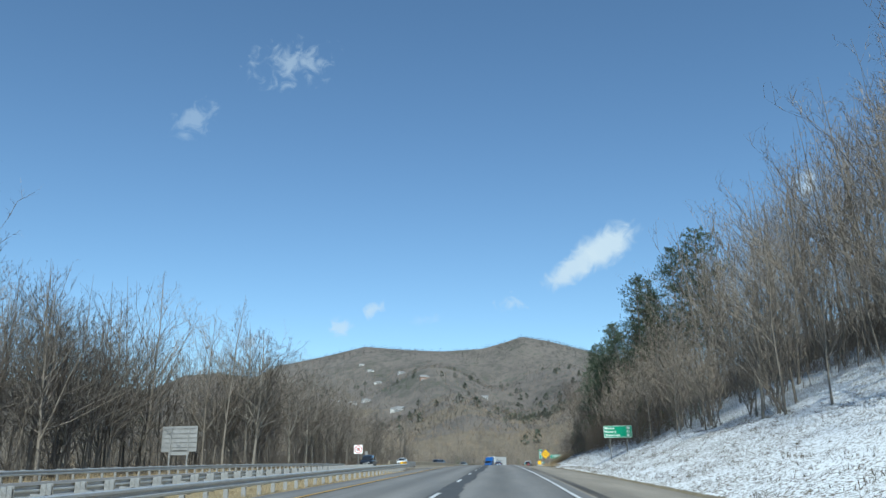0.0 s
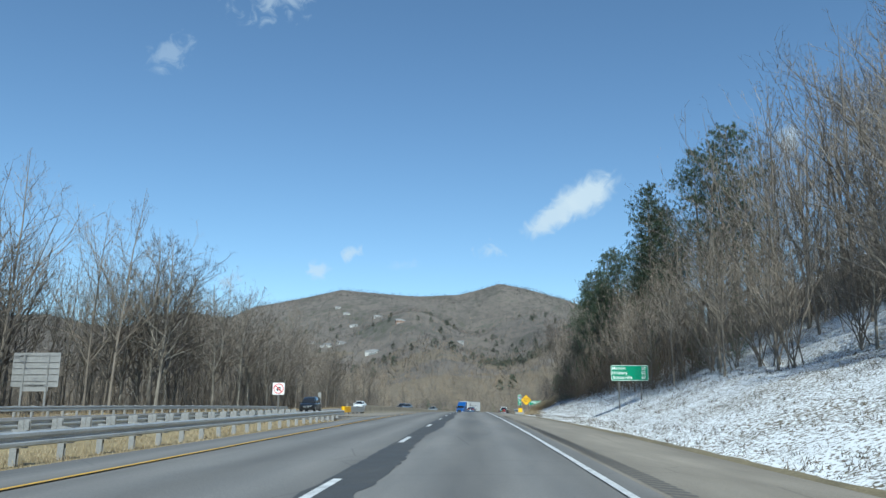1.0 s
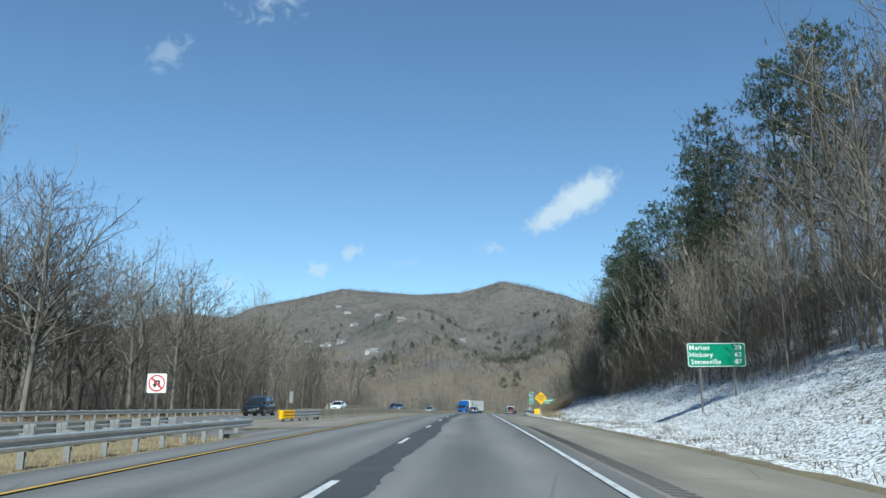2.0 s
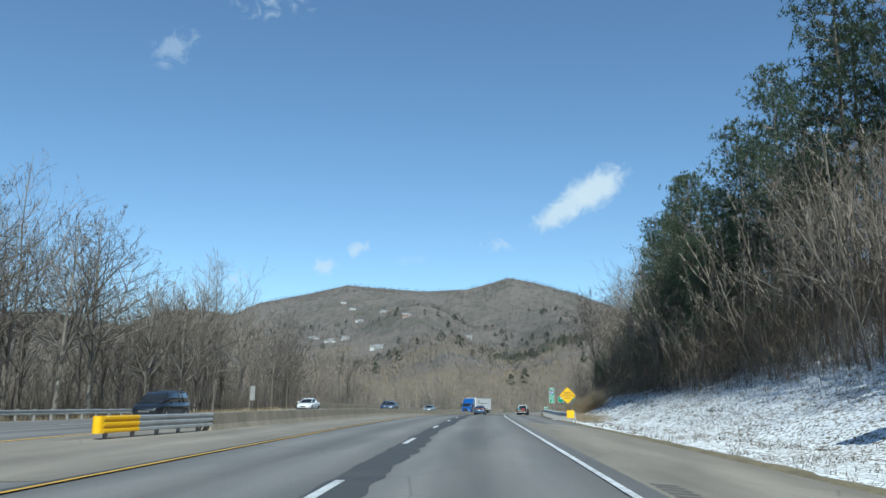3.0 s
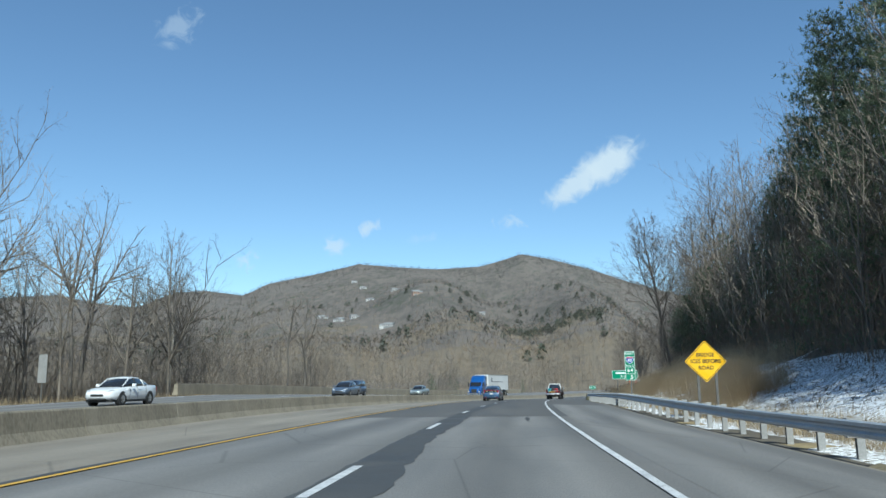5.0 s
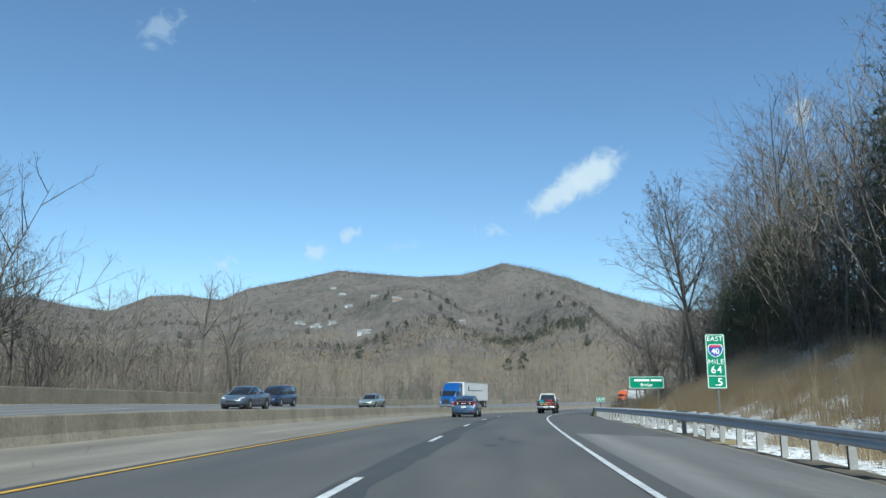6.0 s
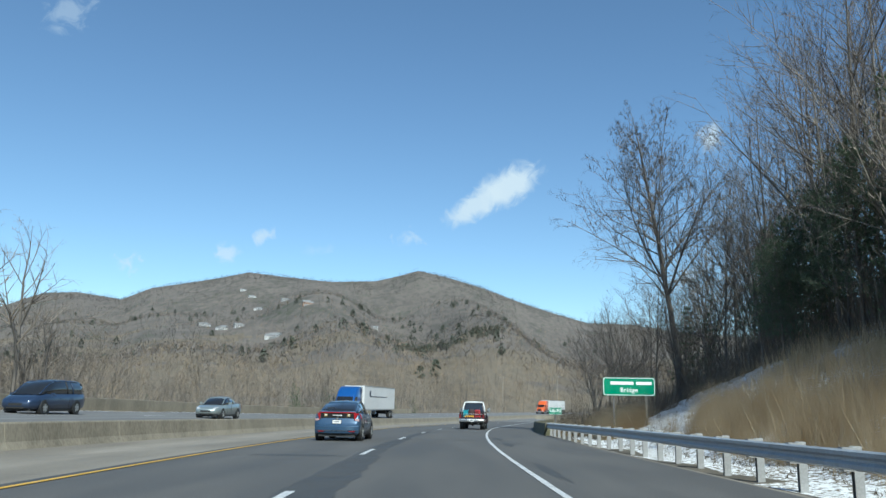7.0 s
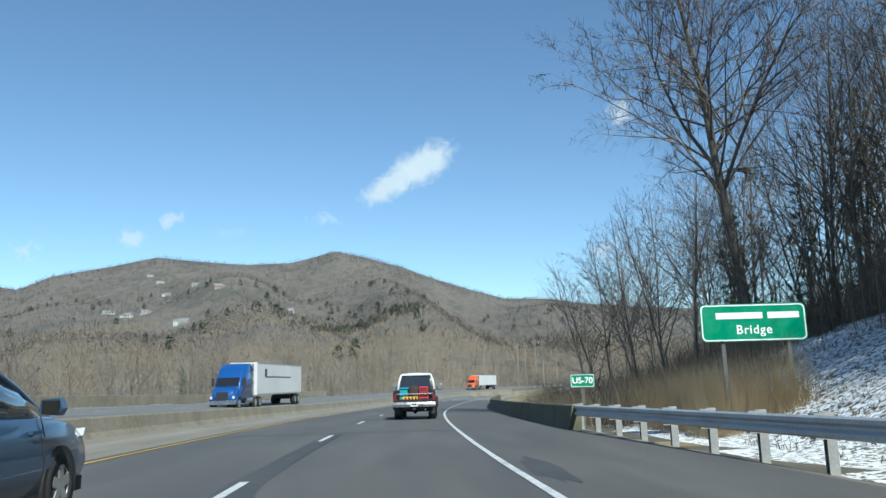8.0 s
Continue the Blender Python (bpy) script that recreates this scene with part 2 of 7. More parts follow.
TUFT = shade("dead_tufts", [(0.06, 0.045, 0.03), (0.10, 0.078, 0.05), (0.16, 0.125, 0.08)], 0.5, 0.95, fine=3)


def thin_leaf(m, share):
    """Let some light through thin blades."""
    N, L = m.node_tree.nodes, m.node_tree.links
    b, out = N["Principled BSDF"], N["Material Output"]
    t, mx = N.new("ShaderNodeBsdfTranslucent"), N.new("ShaderNodeMixShader")
    L.new(b.inputs["Base Color"].links[0].from_socket, t.inputs[0])
    mx.inputs[0].default_value = share
    L.new(b.outputs[0], mx.inputs[1])
    L.new(t.outputs[0], mx.inputs[2])
    L.new(mx.outputs[0], out.inputs[0])


for m_ in (STRAW, NEEDLE, LEAF):
    thin_leaf(m_, 0.45)


def wheel_tracks(m, period, phase, depth):
    """Darker polished bands along the wheel paths of an asphalt laid out in road coordinates, and fine cracks."""
    N, L = m.node_tree.nodes, m.node_tree.links
    b = N["Principled BSDF"]
    tc, sep = N.new("ShaderNodeTexCoord"), N.new("ShaderNodeSeparateXYZ")
    L.new(tc.outputs["UV"], sep.inputs[0])
    a = N.new("ShaderNodeMath")
    a.operation = "MULTIPLY_ADD"
    a.inputs[1].default_value, a.inputs[2].default_value = 6.2832 / period, phase
    L.new(sep.outputs[0], a.inputs[0])
    c = N.new("ShaderNodeMath")
    c.operation = "COSINE"
    L.new(a.outputs[0], c.inputs[0])
    w = N.new("ShaderNodeTexNoise")
    mp = N.new("ShaderNodeMapping")
    mp.inputs["Scale"].default_value = (1.6, 0.05, 1)
    L.new(tc.outputs["UV"], mp.inputs[0])
    L.new(mp.outputs[0], w.inputs["Vector"])
    w.inputs["Scale"].default_value, w.inputs["Detail"].default_value = 1.5, 4
    d = N.new("ShaderNodeMath")
    d.operation = "MULTIPLY"
    L.new(c.outputs[0], d.inputs[0])
    L.new(w.outputs[0], d.inputs[1])
    v = N.new("ShaderNodeTexVoronoi")
    v.feature = "DISTANCE_TO_EDGE"
    v.inputs["Scale"].default_value = 0.22
    L.new(tc.outputs["UV"], v.inputs["Vector"])
    cr = N.new("ShaderNodeMapRange")
    cr.inputs[1].default_value, cr.inputs[2].default_value, cr.inputs[3].default_value, cr.inputs[4].default_value = 0.0, 0.006, 0.72, 1.0
    L.new(v.outputs["Distance"], cr.inputs[0])
    e = N.new("ShaderNodeMath")
    e.operation = "MULTIPLY_ADD"
    e.inputs[1].default_value, e.inputs[2].default_value = depth, 1.0
    L.new(d.outputs[0], e.inputs[0])
    f = N.new("ShaderNodeMath")
    f.operation = "MULTIPLY"
    L.new(e.outputs[0], f.inputs[0])
    L.new(cr.outputs[0], f.inputs[1])
    hs = N.new("ShaderNodeVectorMath")
    hs.operation = "SCALE"
    L.new(b.inputs["Base Color"].links[0].from_socket, hs.inputs[0])
    L.new(f.outputs[0], hs.inputs["Scale"])
    L.new(hs.outputs[0], b.inputs["Base Color"])


wheel_tracks(ASPHALT, 1.82, 0.35, -0.34)
wheel_tracks(ASPHALT_OLD, 3.1, 1.0, -0.2)


# ---- mesh tools ----
class Shape:
    """Vertices and faces of one part."""

    def __init__(self):
        self.v, self.f = [], []

    def add(self, v, f):
        o = len(self.v)
        self.v += [tuple(p) for p in v]
        self.f += [tuple(i + o for i in q) for q in f]
        return self

    def box(self, x0, x1, y0, y1, z0, z1, m=None, taper=0.0):
        c = [(x0, y0, z0), (x1, y0, z0), (x1, y1, z0), (x0, y1, z0), (x0 + taper, y0 + taper, z1), (x1 - taper, y0 + taper, z1), (x1 - taper, y1 - taper, z1), (x0 + taper, y1 - taper, z1)]
        if m is not None:
            c = [m @ Vector(p) for p in c]
        return self.add(c, [(3, 2, 1, 0), (4, 5, 6, 7), (0, 1, 5, 4), (1, 2, 6, 5), (2, 3, 7, 6), (3, 0, 4, 7)])

    def loft(self, rings, caps=True, closed=True):
        n = len(rings[0])
        v = [p for r in rings for p in r]
        f = []
        for i in range(len(rings) - 1):
            for j in range(n if closed else n - 1):
                k = (j + 1) % n
                f.append((i * n + j, i * n + k, (i + 1) * n + k, (i + 1) * n + j))
        if caps and closed:
            f.append(tuple(range(n - 1, -1, -1)))
            f.append(tuple((len(rings) - 1) * n + j for j in range(n)))
        return self.add(v, f)

    def tube(self, pts, radii, n=6, caps=True):
        pts = [Vector(p) for p in pts]
        rings = []
        for i, p in enumerate(pts):
            d = (pts[min(i + 1, len(pts) - 1)] - pts[max(i - 1, 0)]).normalized()
            a = d.orthogonal().normalized() if abs(d.z) > 0.9 else d.cross(Vector((0, 0, 1))).normalized()
            b = d.cross(a)
            r = float(radii[i] if hasattr(radii, "__len__") else radii)
            rings.append([p + r * (math.cos(6.2832 * k / n) * a + math.sin(6.2832 * k / n) * b) for k in range(n)])
        return self.loft(rings, caps)

    def sweep(self, profile, ss, l, h=0.0, closed=True, caps=True):
        """A section (offset, height) carried along the road line."""
        rings = []
        for s in ss:
            ls = l(s) if callable(l) else l
            hs = h(s) if callable(h) else h
            rings.append([at(s, ls + a, hs + b) for a, b in profile])
        return self.loft(rings, caps, closed)

    def mesh(self, name, smooth=False):
        me = bpy.data.meshes.new(name)
        me.from_pydata([tuple(p) for p in self.v], [], self.f)
        if smooth:
            me.polygons.foreach_set("use_smooth", [True] * len(me.polygons))
        me.update()
        return me

    def turned(self, m):
        self.v = [tuple(m @ Vector(p)) for p in self.v]
        return self


def part(name, shape, material, parent=None, label="", smooth=False, bevel=0.0, segs=2, m=None):
    """One mesh object from a Shape, a bmesh or a mesh, under its thing."""
    if isinstance(shape, Shape):
        me = shape.mesh(name, smooth)
    elif isinstance(shape, bmesh.types.BMesh):
        me = bpy.data.meshes.new(name)
        shape.to_mesh(me)
        shape.free()
        if smooth:
            me.polygons.foreach_set("use_smooth", [True] * len(me.polygons))
    else:
        me = shape
    if bevel:
        bm = bmesh.new()
        bm.from_mesh(me)
        bmesh.ops.remove_doubles(bm, verts=bm.verts, dist=1e-5)
        ed = [e for e in bm.edges if len(e.link_faces) == 2 and e.calc_face_angle(0) > 0.5]
        bmesh.ops.bevel(bm, geom=ed, offset=bevel, segments=segs, affect="EDGES", profile=0.5)
        bm.to_mesh(me)
        bm.free()
    if not me.materials:
        me.materials.append(material)
    ob = new(name, me)
    if parent is not None:
        ob.parent = parent
    if m is not None:
        ob.matrix_local = m
    if label:
        tagged(ob, label)
    return ob


def thing(name, m, label, category, group="", kind=""):
    ob = new(name)
    ob.empty_display_size = 0.2
    ob.matrix_world = m
    return tagged(ob, label, category, group, kind)


def lettering(text, size, parent, m, material, name="lettering", label="", gap=1.0, fat=0.0):
    """Raised letters as one mesh part; local x along the line, y up."""
    cu = bpy.data.curves.new("letters", "FONT")
    cu.body, cu.size, cu.align_x, cu.align_y, cu.extrude, cu.space_character, cu.offset = text, size, "CENTER", "CENTER", 0.0015, gap, fat
    tmp = new("letters", cu)
    me = bpy.data.meshes.new_from_object(tmp)
    bpy.data.objects.remove(tmp)
    me.materials.clear()
    return part(name, me, material, parent, label, m=m)


def link_many(name, verts, faces, material, label, category, smooth=False):
    """One object of kind stuff from arrays."""
    me = bpy.data.meshes.new(name)
    verts = np.asarray(verts, np.float32).reshape(-1, 3)
    faces = np.asarray(faces, np.int32)
    me.vertices.add(len(verts))
    me.vertices.foreach_set("co", verts.ravel())
    k = faces.shape[1]
    me.loops.add(faces.size)
    me.loops.foreach_set("vertex_index", faces.ravel())
    me.polygons.add(len(faces))
    me.polygons.foreach_set("loop_start", np.arange(len(faces)) * k)
    me.update(calc_edges=True)
    if smooth:
        me.polygons.foreach_set("use_smooth", [True] * len(me.polygons))
    me.materials.append(material)
    return tagged(new(name, me), label, category, "", "stuff")

# ---- ground, one sheet to the horizon ----
def spread(near0, near1, step, far0, far1):
    mid = np.arange(near0, near1 + step, step)
    lo, hi, a, b = [], [], near0, near1 + step
    d = step
    while a > far0:
        d = min(d * 1.22, 220)
        a -= d
        lo.append(a)
    d = step
    while b < far1:
        d = min(d * 1.22, 220)
        b += d
        hi.append(b)
    return np.concatenate([lo[::-1], mid, hi])


def build_ground():
    xs, ys = spread(-46, 60, 0.8, -4200, 4200), spread(-20, 330, 1.6, -1500, 4600)
    gx, gy = np.meshgrid(xs, ys)
    z = ground_z(gx, gy).reshape(gx.shape)
    s, l = road_coords(gx, gy)
    s, l = s.reshape(gx.shape), l.reshape(gx.shape)
    near = (l > 6.6) & (l < 45)
    z = z + np.where(near, 0.09 * wave(gx, gy, 5.1, 1.7, 3) + 0.05 * wave(gx, gy, 6.2, 5.0, 2), 0)
    nx, ny = len(xs), len(ys)
    i = np.arange(nx * ny).reshape(ny, nx)
    f = np.stack([i[:-1, :-1], i[:-1, 1:], i[1:, 1:], i[1:, :-1]], -1).reshape(-1, 4)
    me = bpy.data.meshes.new("ground")
    me.from_pydata(np.stack([gx, gy, z], -1).reshape(-1, 3).tolist(), [], f.tolist())
    me.polygons.foreach_set("use_smooth", [True] * len(me.polygons))
    for m in (GRASS, SNOWY, LITTER, DIRT):
        me.materials.append(m)
    sc, lc = s[:-1, :-1].ravel(), l[:-1, :-1].ravel()
    foot = np.interp(sc, [0, 120, 134, 215, 260], [5.7, 5.7, 6.3, 6.3, 12])
    # cover: snow on the cleared cut, leaf litter in the woods, grass elsewhere
    edge = np.interp(sc, [0, 40, 75, 110, 150, 165, 200, 240], [27, 29, 30, 24, 16, 14.5, 16.5, 18]) + 1.6 * wave(sc, lc, 3.3, 12.0)
    idx = np.where((lc > foot + 0.25 * wave(sc, lc, 8.1, 3.0)) & (lc < edge) & (sc < 262), 1, 0)
    idx = np.where((lc >= edge) | (lc < -31), 2, idx)
    idx = np.where((sc > 262) & (lc > 0), 0, idx)
    idx = np.where((lc > 3) & (lc < foot) & (sc < 240), 3, idx)
    idx = np.where((sc > 122) & (sc < 240) & (lc > 3) & (lc < 6.4 + 0.3 * wave(sc, lc, 8.7, 4.0)), 3, idx)
    me.polygons.foreach_set("material_index", idx.astype(np.int32))
    me.update()
    return tagged(new("ground", me), "dormant roadside ground with patchy snow on the cut bank", "ground", "", "structure")


build_ground()


# ---- carriageways ----
def strip(name, l0, l1, s0, s1, h, material, step=2.0, cols=1, parent=None, label="", category="", kind="", wob=0.0, thick=0.0):
    ss = np.append(np.arange(s0, s1, step), s1)
    v, f, uv = [], [], []
    for k, s in enumerate(ss):
        a = l0(s) if callable(l0) else l0
        b = l1(s) if callable(l1) else l1
        for c in range(cols + 1):
            l = a + (b - a) * c / cols
            if wob and c in (0, cols):
                l += random.uniform(-wob, wob)
            v.append(at(s, l, h + float(cross(l, s))))
            uv.append((l, s))
    n = cols + 1
    for k in range(len(ss) - 1):
        for c in range(cols):
            f.append((k * n + c, k * n + c + 1, (k + 1) * n + c + 1, (k + 1) * n + c))
    if thick:
        o = len(v)
        ring = [k * n for k in range(len(ss))] + [k * n + cols for k in reversed(range(len(ss)))]
        for i in ring:
            v.append(v[i] - Vector((0, 0, thick)))
            uv.append(uv[i])
        m = len(ring)
        for i in range(m):
            f.append((ring[i], o + i, o + (i + 1) % m, ring[(i + 1) % m]))
    me = bpy.data.meshes.new(name)
    me.from_pydata([tuple(p) for p in v], [], f)
    ul = me.uv_layers.new(name="road")
    vi = np.empty(len(me.loops), np.int32)
    me.loops.foreach_get("vertex_index", vi)
    ul.data.foreach_set("uv", np.array(uv, np.float32)[vi].ravel())
    me.materials.append(material)
    ob = new(name, me)
    if parent:
        ob.parent = parent
    return tagged(ob, label, category, "", kind)


left_edge = lambda s: float(np.interp(s, [60, 78, 82, 110, 160, 900], [-7.7, -7.7, -13.8, -13.8, -11.6, -11.6]))
road = strip("road", -5.9, 2.15, -60, 620, 0.0, ASPHALT, cols=4, label="worn grey asphalt of a two-lane highway carriageway", category="road", kind="structure")
strip("shoulder_right", 2.15, 5.75, -60, 620, 0.0, ASPHALT_OLD, cols=2, label="pale patched asphalt shoulder beside the lanes", category="pavement", kind="structure", wob=0.0, thick=0.25)
strip("shoulder_left", left_edge, -5.9, -60, 84, 0.0, ASPHALT, cols=2, label="grey asphalt inner shoulder", category="pavement", kind="structure", thick=0.2)
strip("shoulder_left", left_edge, -5.9, 84, 620, 0.0, ASPHALT_OLD, cols=2, label="pale asphalt inner shoulder and crossover", category="pavement", kind="structure", thick=0.2)
strip("road_opposite", -26.0, -13.8, -60, 620, -0.02, ASPHALT, cols=4, label="grey asphalt of the opposite carriageway", category="road", kind="structure")
road["label"] = "worn grey two-lane asphalt with a dark sealed seam"


def seam():
    """Dark sealed joint beside the lane dashes, with a ragged edge."""
    ss = np.arange(-10, 218.8, 0.3)
    v, f = [], []
    rng = random.Random(4)
    w = 0.0
    for k, s in enumerate(ss):
        w = 0.6 * w + rng.uniform(-0.05, 0.05)
        wide = 0.64 + 0.10 * math.sin(s / 9.1) + 0.08 * math.sin(s / 2.9 + 1)
        wide *= float(np.interp(s, [0, 170, 205, 232], [1, 1, 0.7, 0.2]))
        v += [at(s, -2.02 + w * 0.5, 0.006), at(s, -1.6, 0.006), at(s, -1.95 + wide + w, 0.006)]
    for k in range(len(ss) - 1):
        a, b = 3 * k, 3 * k + 3
        f += [(a, a + 1, b + 1, b), (a + 1, a + 2, b + 2, b + 1)]
    sh = Shape()
    sh.add(v, f)
    part("sealed_seam", sh, ASPHALT_DARK, road, "dark sealed strip with ragged edges")


seam()


def painted(name, l0, l1, s0, s1, material, h=0.008, wob=0.006):
    return strip(name, l0, l1, s0, s1, h, material, step=1.5, parent=road, wob=wob)


painted("edge_line", 1.705, 1.815, -40, 620, PAINT_WHITE)
painted("edge_line", -5.64, -5.51, -40, 620, PAINT_YELLOW)
painted("sealed_joint", -5.84, -5.655, 60, 330, ASPHALT_DARK, h=0.006, wob=0.03)
painted("edge_line", -25.3, -25.16, -40, 620, PAINT_WHITE, h=-0.012)
painted("edge_line", -14.1, -13.96, -40, 620, PAINT_YELLOW, h=-0.012)
for k in range(-2, 48):
    s0 = 32.2 + 12.19 * k
    painted("lane_dash", -1.93, -1.80, s0, s0 + 3.05, PAINT_WHITE, h=0.01)
    painted("lane_dash", -19.6, -19.47, s0 + 4, s0 + 7.05, PAINT_WHITE, h=-0.01)


def patches():
    """Darker repairs and tar marks in the lanes."""
    r = random.Random(8)
    for s0, l0, ln, wd in ((148, 0.7, 4, 0.15), (165, -0.3, 0.9, 0.3), (166.5, 0.2, 0.7, 0.35), (168, -0.1, 1.0, 0.25), (190, -3.4, 0.8, 2.2), (203, 0.0, 0.5, 3.0), (206.5, 2.2, 4.0, 0.5), (199.5, 2.3, 4.0, 0.5), (186, 2.2, 5.0, 0.3), (219.2, -1.8, 0.3, 7.4)):
        sh = Shape()
        n = 22
        ring = []
        for k in range(n):
            a = 6.2832 * k / n
            ring.append(at(s0 + ln / 2 * math.sin(a) * r.uniform(0.55, 1.15), l0 + wd / 2 * math.cos(a) * r.uniform(0.5, 1.25), 0.006 + float(cross(l0, s0))))
        sh.add(ring, [tuple(range(n))])
        part("asphalt_patch", sh, ASPHALT_DARK, road, "dark repaired patch")


patches()
# Strips of darker asphalt over lanes and shoulder ahead of the bridge
strip("newer_asphalt", -5.9, 2.15, 150, 219.3, 0.0025, ASPHALT_MID, cols=4, parent=road, label="darker asphalt before the bridge")
strip("newer_asphalt", 2.15, 5.6, 117, 172, 0.002, ASPHALT, cols=2, parent=road, label="greyer asphalt shoulder beside the guardrail")
strip("newer_asphalt", 2.15, 5.6, 172, 219.3, 0.0025, ASPHALT_MID, cols=2, parent=road, label="darker asphalt before the bridge")
strip("bridge_deck", -5.9, 2.15, 219.3, 306, 0.004, ASPHALT_MID, cols=4, parent=road, label="darker asphalt on the bridge deck")
strip("bridge_deck", 2.15, 5.05, 219.3, 306, 0.004, ASPHALT_MID, cols=2, parent=road, label="darker asphalt on the bridge deck")


def verge():
    """Brown gravelly edge between the shoulder and the snow."""
    ss = np.arange(-10, 136, 0.5)
    v, f = [], []
    for k, s in enumerate(ss):
        w = 6.55 + 0.16 * float(wave(s, 0.0, 7.7, 5.0)) + random.uniform(-0.04, 0.04)
        for l in (5.74, 6.1, w):
            p = at(s, l)
            v.append((p.x, p.y, float(ground_z([p.x], [p.y])[0]) + (0.0 if l < 5.8 else 0.13 if l < w else 0.06)))
    for k in range(len(ss) - 1):
        a = 3 * k
        f += [(a, a + 1, a + 4, a + 3), (a + 1, a + 2, a + 5, a + 4)]
    link_many("verge", v, f, VERGE_GRASS, "narrow strip of flattened brown grass along the shoulder", "verge", True)["kind"] = "structure"


verge()


def rumble():
    sh = Shape()
    for k in range(620):
        s = k * 0.33 + 4
        if s > 84:
            break
        a, b = at(s, 2.25, 0.006 + float(cross(2.25, s))), at(s, 2.62, 0.006 + float(cross(2.62, s)))
        c, d = at(s + 0.17, 2.62, 0.006 + float(cross(2.62, s))), at(s + 0.17, 2.25, 0.006 + float(cross(2.25, s)))
        mid = (a + b + c + d) / 4 - Vector((0, 0, 0.0))
        sh.add([a, b, c, d, mid], [(0, 1, 4), (1, 2, 4), (2, 3, 4), (3, 0, 4)])
    ob = part("rumble_strip", sh, RUMBLE, road, "milled rumble grooves")
    tagged(ob, kind="stuff")


rumble()


# ---- concrete barriers ----
JERSEY = [(-0.30, 0.0), (-0.30, 0.08), (-0.17, 0.33), (-0.10, 0.77), (-0.07, 0.81), (0.07, 0.81), (0.10, 0.77), (0.17, 0.33), (0.30, 0.08), (0.30, 0.0)]
PARAPET = [(-0.20, 0.0), (-0.20, 0.08), (-0.10, 0.30), (-0.02, 0.84), (0.0, 0.88), (0.24, 0.88), (0.26, 0.84), (0.26, 0.0)]


def barrier(name, profile, l, s0, s1, h, material, label, length=6.1):
    top = thing(name, Matrix.Identity(4), label, "barrier", "", "structure")
    s = s0
    while s < s1:
        e = min(s + length, s1)
        part("barrier_section", Shape().sweep(profile, np.linspace(s + 0.012, e - 0.012, 4), l, h), material, top)
        s = e
    return top


median_l = lambda s: float(np.interp(s, [97, 105, 125, 140, 155, 172, 207, 620], [-11.9, -11.1, -10.7, -10.8, -11.4, -11.4, -10.2, -10.2]))
barrier("median_barrier", JERSEY, median_l, 105.0, 420.0, lambda s: float(cross(median_l(s), s)) - 0.09, CONCRETE, "long weathered concrete median barrier in cast sections")
barrier("bridge_parapet", PARAPET, 5.25, 219.0, 306.0, -0.25, CONCRETE_DARK, "dark stained concrete bridge parapet beside the shoulder")
barrier("far_parapet", PARAPET, -27.2, 181.0, 330.0, lambda s: float(cross(-27, s)), CONCRETE, "pale concrete parapet along the opposite carriageway")


# ---- guardrails ----
WBEAM = [(0.0, 0.0), (-0.055, 0.03), (-0.055, 0.09), (0.0, 0.135), (0.0, 0.175), (-0.055, 0.22), (-0.055, 0.28), (0.0, 0.31)]


def guardrail(label, l, s0, s1, ground_h, side=1, top=0.74, every=1.905, group="highway guardrails", dense=True):
    """W-beam on steel posts with blockouts. side: +1 when the traffic passes on its left."""
    gr = thing("guardrail", Matrix.Identity(4), label, "guardrail", group)
    prof = [(side * a, b) for a, b in WBEAM] + [(side * (a + 0.012), b) for a, b in reversed(WBEAM)]
    if side < 0:
        prof = prof[::-1]
    s = s0
    lat = l if callable(l) else (lambda q: l)
    gh = ground_h if callable(ground_h) else (lambda q: ground_h)
    while s < s1:
        e = min(s + 7.62, s1)
        part("beam", Shape().sweep(prof, np.linspace(s, e + 0.04, 5), lat, lambda q: gh(q) + top - 0.31), STEEL, gr, smooth=False)
        s = e
    post = Shape()
    post.box(-0.075, 0.075, -0.05, -0.042, -0.4, top + 0.04).box(-0.075, 0.075, 0.042, 0.05, -0.4, top + 0.04).box(-0.005, 0.005, -0.042, 0.042, -0.4, top + 0.04)
    pm = post.mesh("post")
    bm_ = Shape().box(-0.085, 0.085, -0.075, 0.075, top - 0.34, top + 0.02).mesh("blockout")
    k = 0
    s = s0 + 0.4
    while s < s1:
        part("post", pm, POST_STEEL, gr, m=stand(s, lat(s) + side * 0.26, gh(s)))
        part("blockout", bm_, POST_STEEL, gr, m=stand(s, lat(s) + side * 0.098, gh(s)))
        s += every
    return gr


guardrail("galvanised W-beam guardrail along the inner shoulder", -9.3, 6.0, 82.0, -0.37, side=-1)
guardrail("weathered W-beam guardrail of the opposite carriageway seen from behind", -13.6, -6.0, 84.0, -0.36, side=1)
guardrail("long far guardrail beside the opposite carriageway", -27.2, 6.0, 139.0, -0.16, side=-1)
guardrail("bright galvanised W-beam guardrail on steel posts beside the snowy bank", lambda s: float(np.interp(s, [130, 200, 219], [6.5, 6.3, 5.35])), 131.5, 220.5, lambda s: float(np.interp(s, [131, 145, 172, 219], [-0.40, -0.38, -0.14, -0.10])), side=1)

